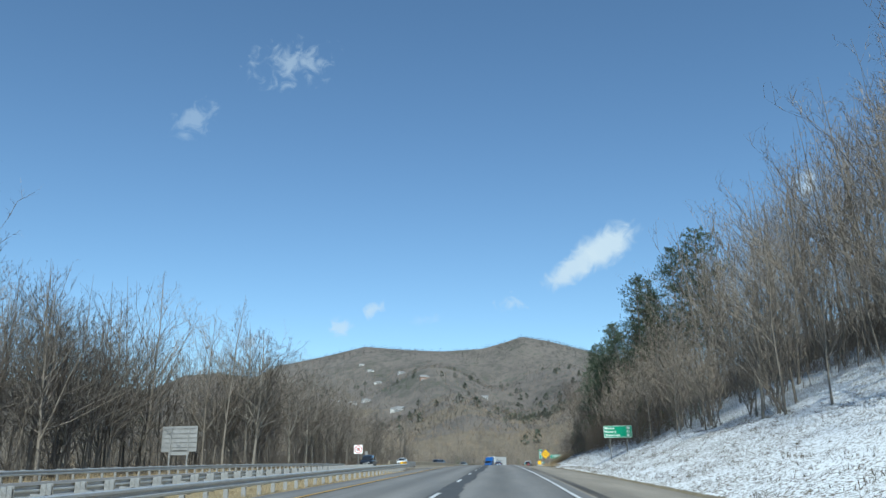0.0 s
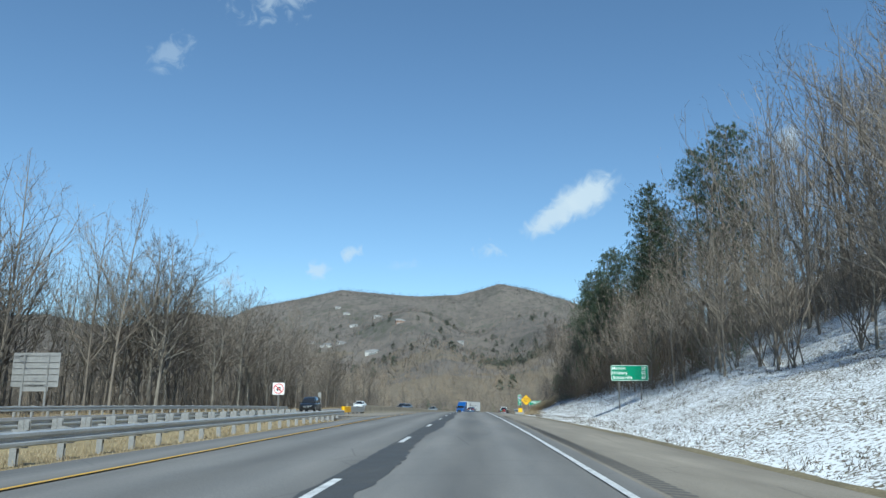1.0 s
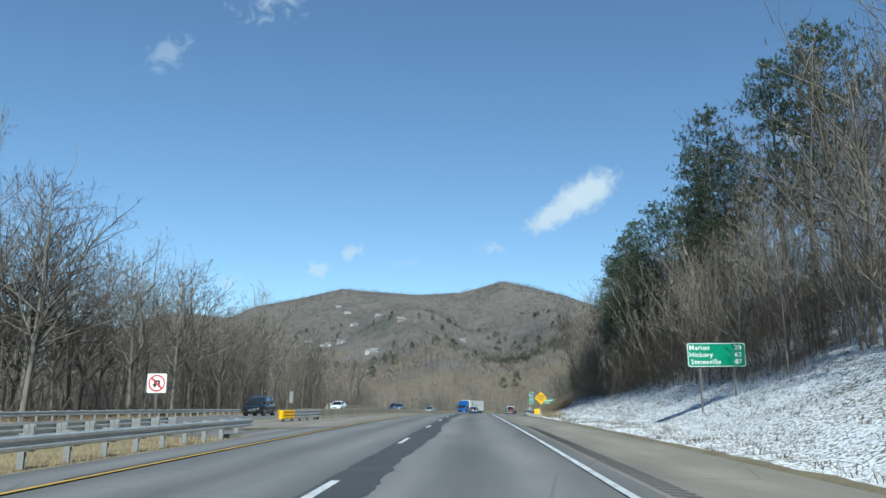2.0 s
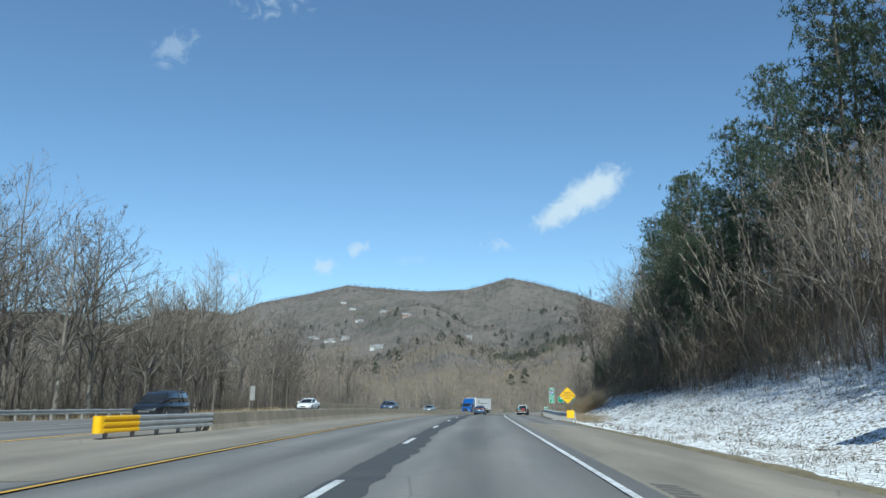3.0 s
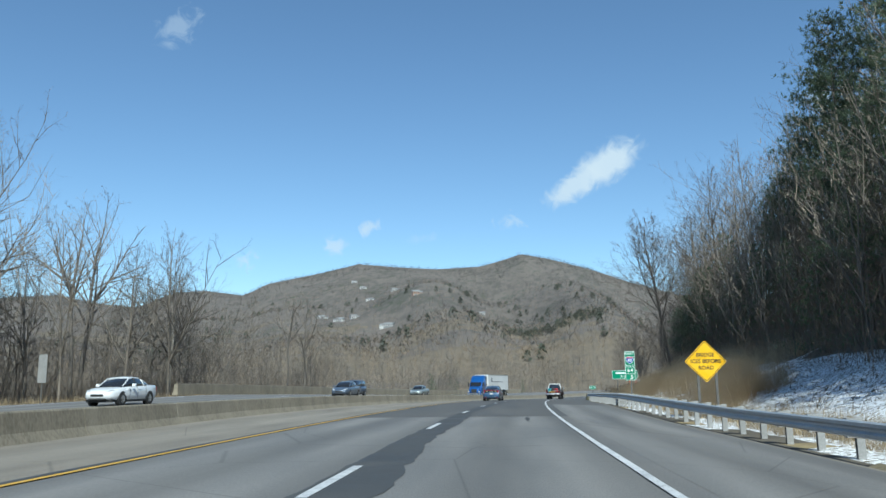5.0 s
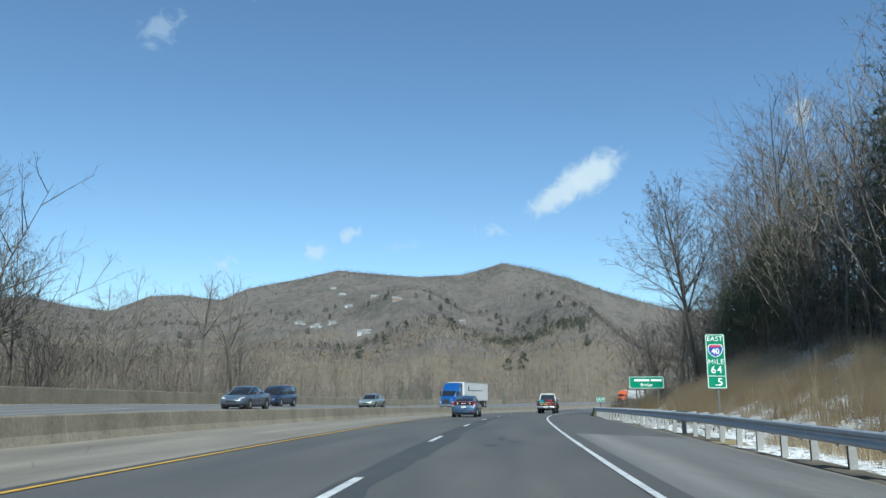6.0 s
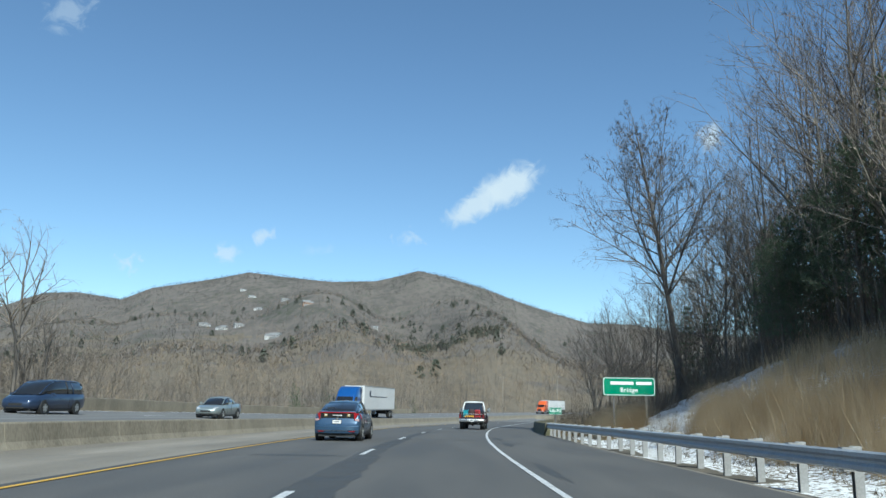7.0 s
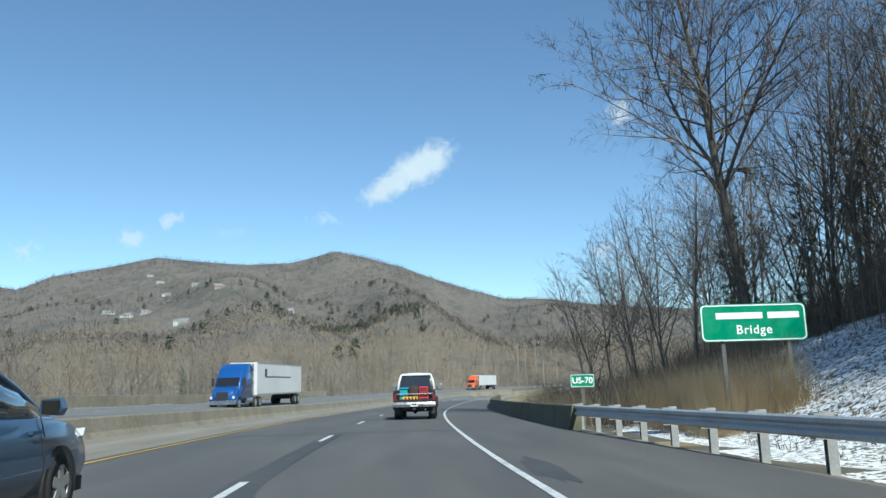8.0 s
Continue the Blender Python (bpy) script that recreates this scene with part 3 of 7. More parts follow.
# ---- far mountains ----
EYE0 = Vector((0.0, 150.0, 2.3))
RIDGE_AZ = [-120, -75, -55, -42, -34, -31, -28.3, -26, -23.6, -21.5, -18.8, -17, -13.3, -10.5, -8, -4.7, -1.4, 0.4, 1.7, 3.7, 6.5, 9.5, 12, 14.1, 17, 20, 26, 40, 60, 90, 120]
RIDGE_EL = [4.0, 5.0, 5.6, 6.0, 6.1, 6.4, 5.9, 5.7, 6.8, 7.0, 6.7, 7.6, 8.4, 9.1, 8.9, 8.7, 8.85, 9.3, 9.7, 9.3, 8.5, 7.4, 6.6, 6.0, 5.9, 5.4, 4.8, 4.4, 4.0, 3.5, 3.0]


def mountain_z(az, r):
    """Height of the far slopes, az in degrees right of +y from EYE0."""
    az, r = np.asarray(az, float), np.asarray(r, float)
    R = 2850.0
    top = R * np.tan(np.radians(np.interp(az, RIDGE_AZ, RIDGE_EL)))
    t = np.clip((r - 300) / (R - 300), 0, 1.2)
    x, y = r * np.sin(np.radians(az)), r * np.cos(np.radians(az))
    base = top * np.clip(t, 0, 1) ** 1.28 * (1 - 0.10 * np.sin(np.pi * np.clip(t, 0, 1)))
    fold = 34 * np.cos((az - 4.0 + 5.5 * (t - 1)) * 0.52) * np.exp(-((az - 1.0) / 14) ** 2)
    spur = np.sin(np.pi * np.clip(t, 0, 1)) ** 0.8 * (20 * wave(x, y, 11.3, 900, 2) + fold)
    z = base + spur * np.clip(t * 3, 0, 1) - 6 + 2.3
    return np.where(t > 1, z - (t - 1) * 900, z)


def polar(az, r):
    return EYE0.x + r * np.sin(np.radians(az)), EYE0.y + r * np.cos(np.radians(az))


HILLSIDE = shade("wooded_mountainside", [(0.082, 0.092, 0.062), (0.125, 0.113, 0.102), (0.172, 0.15, 0.132), (0.102, 0.104, 0.086)], 0.009, 1.0, 0.0, fine=0.06, stretch=(1, 0.22, 1), rough_var=0.0, spec=0.1)


TAN_WOODS = shade("tan_valley_woods", [(0.112, 0.094, 0.072), (0.152, 0.128, 0.098), (0.20, 0.168, 0.128), (0.128, 0.11, 0.09)], 0.02, 1.0, 0.0, fine=0.2, stretch=(1, 0.22, 1), rough_var=0.0, spec=0.1)


def build_mountain():
    az = np.concatenate([np.arange(-118, -42, 2.0), np.arange(-42, 34, 0.3), np.arange(34, 119, 2.0)])
    r = np.concatenate([np.linspace(270, 800, 40), np.linspace(812, 2850, 190), [2950, 3150, 3400]])
    A, R_ = np.meshgrid(az, r)
    x, y = polar(A, R_)
    z = mountain_z(A, R_)
    z[0] -= 12
    n, k = len(az), len(r)
    i = np.arange(n * k).reshape(k, n)
    f = np.stack([i[:-1, :-1], i[:-1, 1:], i[1:, 1:], i[1:, :-1]], -1).reshape(-1, 4)
    me = bpy.data.meshes.new("mountain")
    me.from_pydata(np.stack([x, y, z], -1).reshape(-1, 3).tolist(), [], f.tolist())
    me.polygons.foreach_set("use_smooth", [True] * len(me.polygons))
    me.materials.append(HILLSIDE)
    me.materials.append(TAN_WOODS)
    zc = (z[:-1, :-1] + z[1:, 1:]).ravel() / 2
    xc, yc = x[:-1, :-1].ravel(), y[:-1, :-1].ravel()
    me.polygons.foreach_set("material_index", (zc < 62 + 70 * wave(xc, yc, 6.6, 200, 5)).astype(np.int32))
    tagged(new("mountain", me), "long wooded ridge of bare grey-brown winter forest", "mountain", "", "structure")


build_mountain()


# ---- spikes: thin tapering twigs made in bulk ----
def spikes(a, b, r, sides=3):
    """Vertices and triangles of thin pyramids from a to b with base radius r."""
    a, b = np.asarray(a, float), np.asarray(b, float)
    d = b - a
    L = np.linalg.norm(d, axis=1, keepdims=True) + 1e-9
    d = d / L
    ref = np.where(np.abs(d[:, 2:3]) > 0.9, np.array([[1.0, 0, 0]]), np.array([[0, 0, 1.0]]))
    u = np.cross(d, ref)
    u /= np.linalg.norm(u, axis=1, keepdims=True) + 1e-9
    w = np.cross(d, u)
    r = np.broadcast_to(np.asarray(r, float).reshape(-1, 1), (len(a), 1))
    n = len(a)
    if sides == 1:          # one flat sliver
        v = np.stack([a - u * r, a + u * r, b], 1).reshape(-1, 3)
        f = np.arange(3 * n).reshape(-1, 3)
        return v, f
    ring = [a + r * (math.cos(k * 2.0944) * u + math.sin(k * 2.0944) * w) for k in range(3)]
    v = np.stack(ring + [b], 1).reshape(-1, 3)
    o = np.arange(n)[:, None] * 4
    f = np.concatenate([o + np.array([[0, 1, 3]]), o + np.array([[1, 2, 3]]), o + np.array([[2, 0, 3]])], 0)
    return v, f


def raw_mesh(name, v, f, material, smooth=False):
    me = bpy.data.meshes.new(name)
    v, f = np.asarray(v, np.float32), np.asarray(f, np.int32)
    me.vertices.add(len(v))
    me.vertices.foreach_set("co", v.ravel())
    me.loops.add(f.size)
    me.loops.foreach_set("vertex_index", f.ravel())
    me.polygons.add(len(f))
    me.polygons.foreach_set("loop_start", np.arange(len(f)) * f.shape[1])
    me.update(calc_edges=True)
    me.materials.append(material)
    return me


def rand_dirs(rng, d, angle):
    """Unit vectors that lean away from d by about the given angle (radians)."""
    n = len(d)
    t = rng.normal(size=(n, 3))
    t -= (t * d).sum(1, keepdims=True) * d
    t /= np.linalg.norm(t, axis=1, keepdims=True) + 1e-9
    a = np.broadcast_to(np.asarray(angle, float).reshape(-1, 1), (n, 1))
    return d * np.cos(a) + t * np.sin(a)


def branches(P, R):
    """Tapered three-sided branches along polylines P (n, k, 3) with radii R (n, k), as triangles."""
    n, k = P.shape[:2]
    d = P[:, -1] - P[:, 0]
    d /= np.linalg.norm(d, axis=1, keepdims=True) + 1e-9
    ref = np.where(np.abs(d[:, 2:3]) > 0.9, np.array([[1.0, 0, 0]]), np.array([[0, 0, 1.0]]))
    u = np.cross(d, ref)
    u /= np.linalg.norm(u, axis=1, keepdims=True) + 1e-9
    w = np.cross(d, u)
    v = np.stack([P + R[:, :, None] * (math.cos(2.0944 * j) * u + math.sin(2.0944 * j) * w)[:, None] for j in range(3)], 2)
    i = np.arange(n * k * 3).reshape(n, k, 3)
    f = []
    for j in range(3):
        a, b, c, e = i[:, :-1, j], i[:, :-1, (j + 1) % 3], i[:, 1:, (j + 1) % 3], i[:, 1:, j]
        f += [np.stack([a, b, c], -1).reshape(-1, 3), np.stack([a, c, e], -1).reshape(-1, 3)]
    return v.reshape(-1, 3), np.concatenate(f)


def bare_tree(seed, H, wide, clear, limbs, subs, twigs, tips, lean=0.0, r0=None, up=0.3, thick=0.0065, n=5, bough=0.42, low=0.25, leaders=3):
    """Leafless broad-leaved tree: Shape of trunk and boughs, and the mesh data of its branches and twigs."""
    rng = np.random.RandomState(seed)
    r0 = r0 or H * 0.0062
    sh = Shape()
    k = 8 if n > 3 else 5
    tz = np.linspace(0, 1, k)
    wob = np.cumsum(rng.normal(0, 0.010 * H, (k, 2)), 0) * tz[:, None]
    trunk = np.stack([wob[:, 0] + lean * H * tz ** 1.25, wob[:, 1], tz * H], 1)
    rad = r0 * (1 - tz) ** 0.85 + 0.009
    rad[0] *= 1.35
    trunk[0, 2] -= 0.5
    sh.tube(trunk.tolist(), rad.tolist(), n, False)
    SP, SR = [], []
    m = 4 if n > 3 else 3
    for i in range(limbs):
        u = (i + rng.uniform(0, 1)) / limbs
        lead = i < leaders
        if lead:
            u = rng.uniform(0.08, 0.4)
        t = clear + (0.90 - clear) * u
        p0 = np.array([np.interp(t, tz, trunk[:, c]) for c in range(3)])
        az = i * 2.4 + rng.uniform(-0.5, 0.5)
        el = rng.uniform(low, low + 0.65) + 0.35 * u
        ln = wide * H * ((0.6 + 0.4 * math.sin(math.pi * min(1, u + 0.2))) * (1 - u) ** 0.4 + 0.14) * rng.uniform(0.65, 1.15)
        rr = float(np.interp(t, tz, rad)) * bough + 0.005
        if lead:
            el, ln, rr = rng.uniform(0.95, 1.2), (1 - t) * H * rng.uniform(0.72, 0.95), rr * 1.55
        d = np.array([math.cos(az) * math.cos(el), math.sin(az) * math.cos(el), math.sin(el)])
        turn = rng.normal(0, 0.10, 3)
        pts = [p0]
        for _ in range(m):
            pts.append(pts[-1] + d * ln / m)
            d = d + turn + rng.normal(0, 0.09, 3) + np.array([0, 0, up * 0.3])
            d /= np.linalg.norm(d)
        sh.tube([tuple(p) for p in pts], list(np.linspace(rr, 0.008, m + 1)), 3, False)
        P = np.array(pts)
        c = subs + 2 if lead else subs
        q = (np.arange(c) + rng.uniform(0.2, 1.0, c)) / c * 0.86 + 0.14
        q = q * m * 0.999
        j = q.astype(int)
        a = P[j] + (P[j + 1] - P[j]) * (q - j)[:, None]
        dl = P[j + 1] - P[j]
        dl /= np.linalg.norm(dl, axis=1, keepdims=True)
        d2 = rand_dirs(rng, dl, rng.uniform(0.5, 1.0, c)) + np.array([0, 0, up * 0.5])
        d2 /= np.linalg.norm(d2, axis=1, keepdims=True)
        l2 = ln * rng.uniform(0.34, 0.6, (c, 1)) * (1.2 - 0.75 * q[:, None] / m)
        d3 = d2 + rng.normal(0, 0.22, (c, 3)) + np.array([0, 0, up * 0.35])
        d3 /= np.linalg.norm(d3, axis=1, keepdims=True)
        SP.append(np.stack([a, a + d2 * l2 * 0.5, a + d2 * l2 * 0.5 + d3 * l2 * 0.5], 1))
        r2 = np.maximum(0.009, rr * (0.55 - 0.3 * q / m))
        SR.append(np.stack([r2, r2 * 0.7, np.full(c, 0.004)], 1))
    SP, SR = np.concatenate(SP), np.concatenate(SR)
    if n > 3:
        v0, f0 = branches(SP, SR)
    else:
        va, fa = spikes(SP[:, 0], SP[:, 1] * 1.5 - SP[:, 0] * 0.5, SR[:, 0] * 1.3, 1)
        vb, fb = spikes(SP[:, 1], SP[:, 2], SR[:, 1] * 1.3, 1)
        v0, f0 = np.concatenate([va, vb]), np.concatenate([fa, fb + len(va)])

    def fork(A, B, per, spread, share):
        """Shoots along the lines A to B, shorter towards their ends."""
        pick = np.repeat(np.arange(len(A)), per)
        w = rng.uniform(0.05, 1, (len(pick), 1))
        d = B[pick] - A[pick]
        L = np.linalg.norm(d, axis=1, keepdims=True) + 1e-9
        d2 = rand_dirs(rng, d / L, rng.uniform(spread * 0.6, spread * 1.4, len(pick)))
        d2[:, 2] += up * 0.3
        d2 /= np.linalg.norm(d2, axis=1, keepdims=True)
        a = A[pick] + d * w
        return a, a + d2 * L * share * (1.2 - 0.6 * w) * rng.uniform(0.6, 1.3, (len(pick), 1))

    A, B = np.concatenate([SP[:, 0], SP[:, 1]]), np.concatenate([SP[:, 1], SP[:, 2]])
    ta, tb = fork(A, B, max(1, twigs // 2), 0.75, 0.58)
    v1, f1 = spikes(ta, tb, thick * 1.4, 1)
    ua, ub = fork(ta, tb, tips, 0.7, 0.85)
    v2, f2 = spikes(ua, ub, thick, 1)
    return sh, np.concatenate([v0, v1, v2]), np.concatenate([f0, f1 + len(v0), f2 + len(v0) + len(v1)])


def tree_kind(seed, H, wide, clear, limbs, subs, twigs, tips, bark=None, fine=None, label="tall bare grey-brown tree with fine upright twigs", **kw):
    sh, v, f = bare_tree(seed, H, wide, clear, limbs, subs, twigs, tips, **kw)
    t = thing("bare_tree", Matrix.Translation((0, 0, -500)), label, "tree")
    part("trunk", sh, bark or BARK, t, smooth=True)
    part("crown", raw_mesh("crown", v, f, fine or TWIG), fine or TWIG, t)
    return t


def drop_kind(t):
    for o in list(t.children_recursive) + [t]:
        bpy.data.objects.remove(o)


def put(t, s, l, turn, size=1.0, tilt=0.0, group="", sink=0.1, tall=1.0):
    p = at(s, l)
    z = ground_at(s, l)
    c = copy_thing(t, pose(p.x, p.y, z - sink, tilt * math.cos(turn), tilt * math.sin(turn), math.degrees(turn)) @ Matrix.Diagonal((size, size, size * tall, 1)))
    if group:
        c["group"] = group
    return c


HI = [tree_kind(11, 17, 0.42, 0.16, 24, 6, 6, 3, up=0.18), tree_kind(12, 20, 0.38, 0.24, 26, 6, 6, 3, up=0.2), tree_kind(13, 15, 0.46, 0.12, 24, 7, 6, 3, up=0.15), tree_kind(14, 19, 0.34, 0.18, 26, 6, 6, 3, up=0.4), tree_kind(15, 17, 0.40, 0.2, 24, 6, 6, 3, up=0.2, bark=PALE_BARK, label="slender bare tree with pale bark")]
# GLOOM: bare trees with the shade at the bridge end put into their colours
GLOOM = [tree_kind(61, 18, 0.42, 0.16, 26, 6, 6, 3, up=0.2, bark=DARK_BARK, fine=DARK_TWIG, label="tall bare tree with bark darkened for shade"), tree_kind(62, 20, 0.38, 0.24, 28, 6, 6, 3, up=0.25, lean=-0.08, bark=DARK_BARK, fine=DARK_TWIG, label="tall bare leaning tree coloured as in shade"), tree_kind(63, 16, 0.5, 0.1, 26, 6, 6, 3, up=0.15, lean=-0.12, bark=DARK_BARK, fine=DARK_TWIG, label="spreading bare tree coloured as in shade")]
BUSHY = [tree_kind(41, 15, 0.52, 0.12, 24, 7, 6, 4, up=0.10, thick=0.009, r0=0.17, bough=0.5, bark=PALE_BARK, fine=MID_TWIG, label="broad bare tree with a rounded crown of fine twigs"), tree_kind(42, 16, 0.46, 0.16, 26, 7, 6, 4, up=0.16, thick=0.009, r0=0.17, bough=0.5, fine=MID_TWIG, label="bare tree with a fan of upright pale twigs"), tree_kind(43, 13, 0.58, 0.10, 24, 7, 6, 4, up=0.08, thick=0.009, r0=0.15, bough=0.5, fine=MID_TWIG, bark=PALE_BARK, label="low broad bare tree with pale bark")]
FAR_KINDS = [bare_tree(21 + k, h, w, c, 12, 4, 4, 2, thick=0.012, n=3, leaders=2) for k, (h, w, c) in enumerate(((16, 0.46, 0.12), (17, 0.40, 0.16), (13, 0.52, 0.08), (15, 0.46, 0.12)))]
SAPLING = [bare_tree(31 + k, 6, 0.34, 0.04, 8, 3, 4, 2, thick=0.012, n=3, r0=0.03, leaders=2) for k in range(3)]
rng = random.Random(21)


class Woods:
    """Many trees of the background woods joined into one mesh for wood and one for twigs."""

    def __init__(self):
        self.wv, self.wf, self.tv, self.tf, self.n, self.k = [], [], [], [], 0, 0

    def tree(self, kind, x, y, z, turn, size, tilt=0.0):
        sh, v, f = kind
        if not hasattr(sh, "array"):
            sh.array = np.array(sh.v)
            quads = np.array([q for q in sh.f if len(q) == 4])
            sh.quads = quads
        c, s_ = math.cos(turn), math.sin(turn)
        R = np.array([[c, -s_, 0], [s_, c, 0], [0, 0, 1.0]])
        K = np.array([[1, 0, math.tan(tilt)], [0, 1, 0], [0, 0, 1.0]])
        M = (K @ R * size).T
        self.wv.append(sh.array @ M + (x, y, z))
        self.wf.append(sh.quads + self.n)
        self.n += len(sh.array)
        self.tv.append(v @ M + (x, y, z))
        self.tf.append(f + self.k)
        self.k += len(v)

    def build(self, name, label, fine=None):
        wv, wf = np.concatenate(self.wv), np.concatenate(self.wf)
        tv, tf = np.concatenate(self.tv), np.concatenate(self.tf)
        link_many(name + "_trunks", wv, wf, BARK, "trunks and boughs of " + label, "woods", True)
        link_many(name + "_twigs", tv, tf, fine or TWIG, "fine twigs of " + label, "woods")


def fuzz(name, places, h0, h1, n_sp, width, material, label, seed, wide=0.42, clear=0.15):
    """Young growth too dense to tell apart: stems with a cloud of loose twigs round each."""
    rr = np.random.RandomState(seed)
    P = np.array([tuple(at(q, l)) for q, l in places])
    P[:, 2] = ground_z(P[:, 0], P[:, 1]) - 0.1
    n = len(P)
    H = np.repeat(rr.uniform(h0, h1, n), n_sp)[:, None]
    B = np.repeat(P, n_sp, 0)
    ang, t = rr.uniform(0, 6.2832, (n * n_sp, 1)), rr.uniform(clear, 1.0, (n * n_sp, 1))
    R = H * wide * np.sqrt(rr.uniform(0, 1, (n * n_sp, 1))) * np.sin(np.pi * np.clip(t * 0.8 + 0.15, 0, 1))
    a = B + np.concatenate([np.cos(ang) * R, np.sin(ang) * R, t * H * 0.88], 1)
    d = np.concatenate([np.cos(ang) * 0.7, np.sin(ang) * 0.7, np.full_like(t, 0.75)], 1) + rr.normal(0, 0.45, (n * n_sp, 3))
    d /= np.linalg.norm(d, axis=1, keepdims=True)
    b = a + d * H * rr.uniform(0.07, 0.2, (n * n_sp, 1))
    w = np.full(n * n_sp, width)
    first = np.arange(0, n * n_sp, n_sp)
    a[first] = P
    b[first] = P + np.concatenate([rr.normal(0, 0.06, (n, 2)), np.full((n, 1), 0.85)], 1) * H[first]
    w[first] = H[first, 0] * 0.009
    v, f = spikes(a, b, w, 1)
    return link_many(name, v, f, material, label, "woods")


def treeline(s):
    return float(np.interp(s, [0, 40, 75, 110, 150, 165, 200, 240], [20, 20, 18.5, 16.5, 15.0, 16.5, 17.5, 16.5]))


# woods on the right-hand slope: single trees in front, joined woods behind
bank = Woods()
for row in range(7):
    s = -6.0 + row * 1.3
    while s < 262:
        l = treeline(s) + row * 3.6 + rng.uniform(-1.5, 1.5)
        if l < 75:
            if row < 2 and 122 < s < 196 and rng.random() < (0.9 if s < 166 else 0.5):
                pass
            elif row < 2 and s > 26:
                size = rng.uniform(0.42, 0.8) if row == 0 else rng.uniform(0.62, 1.0)
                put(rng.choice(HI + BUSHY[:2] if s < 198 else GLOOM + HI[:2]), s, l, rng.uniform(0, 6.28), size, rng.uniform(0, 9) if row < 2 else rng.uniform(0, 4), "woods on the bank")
            else:
                p = at(s, l)
                bank.tree(rng.choice(FAR_KINDS), p.x, p.y, ground_at(s, l) - 0.2, rng.uniform(0, 6.28), rng.uniform(0.75, 1.15) * (1.28 if s < 115 and row > 1 else 1.0), rng.uniform(-0.08, 0.08))
        s += rng.uniform(4.2, 7.4) + row * 0.45
for s in (58, 63, 66, 71, 75, 79, 84, 88):
    l0 = treeline(s) + rng.uniform(0.3, 2.2)
    for k in range(6):
        l = l0 + rng.uniform(-0.5, 0.5)
        p = at(s + rng.uniform(-0.5, 0.5), l)
        bank.tree(rng.choice(SAPLING), p.x, p.y, ground_at(s, l) - 0.1, rng.uniform(0, 6.28), rng.uniform(0.9, 1.5), -0.45 + 0.15 * k)
for k in range(42):
    s, l = rng.uniform(45, 105), rng.uniform(27, 44)
    p = at(s, l)
    bank.tree(rng.choice(FAR_KINDS), p.x, p.y, ground_at(s, l) - 0.2, rng.uniform(0, 6.28), rng.uniform(1.1, 1.4), rng.uniform(-0.12, 0.08))
for k in range(270):
    s = rng.uniform(40, 235)
    l = treeline(s) + rng.uniform(-0.6, 9) + (7 if s < 92 else 0)
    p = at(s, l)
    bank.tree(rng.choice(SAPLING), p.x, p.y, ground_at(s, l) - 0.1, rng.uniform(0, 6.28), rng.uniform(1.2, 1.9), rng.uniform(-0.3, 0.2))
for k in range(240):
    s = rng.uniform(28, 240)
    l = treeline(s) + rng.uniform(-1.2, 13) + (5 if s < 92 else 0)
    p = at(s, l)
    bank.tree(rng.choice(SAPLING), p.x, p.y, ground_at(s, l) - 0.1, rng.uniform(0, 6.28), rng.uniform(0.55, 1.5), rng.uniform(-0.25, 0.2))
bank.build("bank_woods", "bare woods up the bank")

fuzz("bank_thicket", [(q, treeline(q) + rng.uniform(1.5, 34) + (4 if q < 92 else 0)) for q in [rng.uniform(36, 192) for _ in range(700)]], 4.0, 9.0, 100, 0.013, TWIG, "brown thicket of bare young trees up the bank", 301)
fuzz("bank_saplings", [(q, treeline(q) + rng.uniform(-0.8, 3.5)) for q in [rng.uniform(92, 172) for _ in range(240)]], 3.0, 7.5, 90, 0.013, BRUSH, "brown young growth in front of the evergreens", 305, wide=0.4)
fuzz("bank_brush", [(q, treeline(q) + rng.uniform(-2.2, 5)) for q in [rng.uniform(90, 238) for _ in range(760)]], 1.6, 4.4, 80, 0.011, BRUSH, "dense brown brush along the foot of the woods", 302, wide=0.6, clear=0.05)

# tree belt beyond the opposite carriageway
belt = Woods()
for row in range(5):
    s = 2.0 + row * 2.0
    while s < 215:
        l = -33.5 - row * 4.5 + rng.uniform(-2, 2)
        thin = s > 176
        if 44 < s < 99 and l > -42:
            l -= 9.5
        if not (thin and rng.random() < 0.6):
            q = float(np.interp(s, [20, 60, 100, 125, 150, 172, 190, 215], [1.1, 1.2, 1.45, 1.35, 1.05, 1.1, 0.95, 0.75]))
            if row < 2:
                put(rng.choice(BUSHY + HI[2:4]), s, l, rng.uniform(0, 6.28), rng.uniform(0.75, 1.05) * q, rng.uniform(0, 5), "woods beyond the far carriageway")
            else:
                p = at(s, l)
                belt.tree(rng.choice(FAR_KINDS), p.x, p.y, ground_at(s, l) - 0.2, rng.uniform(0, 6.28), rng.uniform(0.8, 1.15) * q, rng.uniform(-0.06, 0.06))
        s += rng.uniform(3.2, 5.6) + row * 0.5
for k in range(85):
    s, l = rng.uniform(42, 178), rng.uniform(-62, -43)
    p = at(s, l)
    belt.tree(rng.choice(FAR_KINDS), p.x, p.y, ground_at(s, l) - 0.2, rng.uniform(0, 6.28), rng.uniform(0.95, 1.45) * float(np.interp(s, [110, 150], [1.0, 0.65])), rng.uniform(-0.06, 0.06))
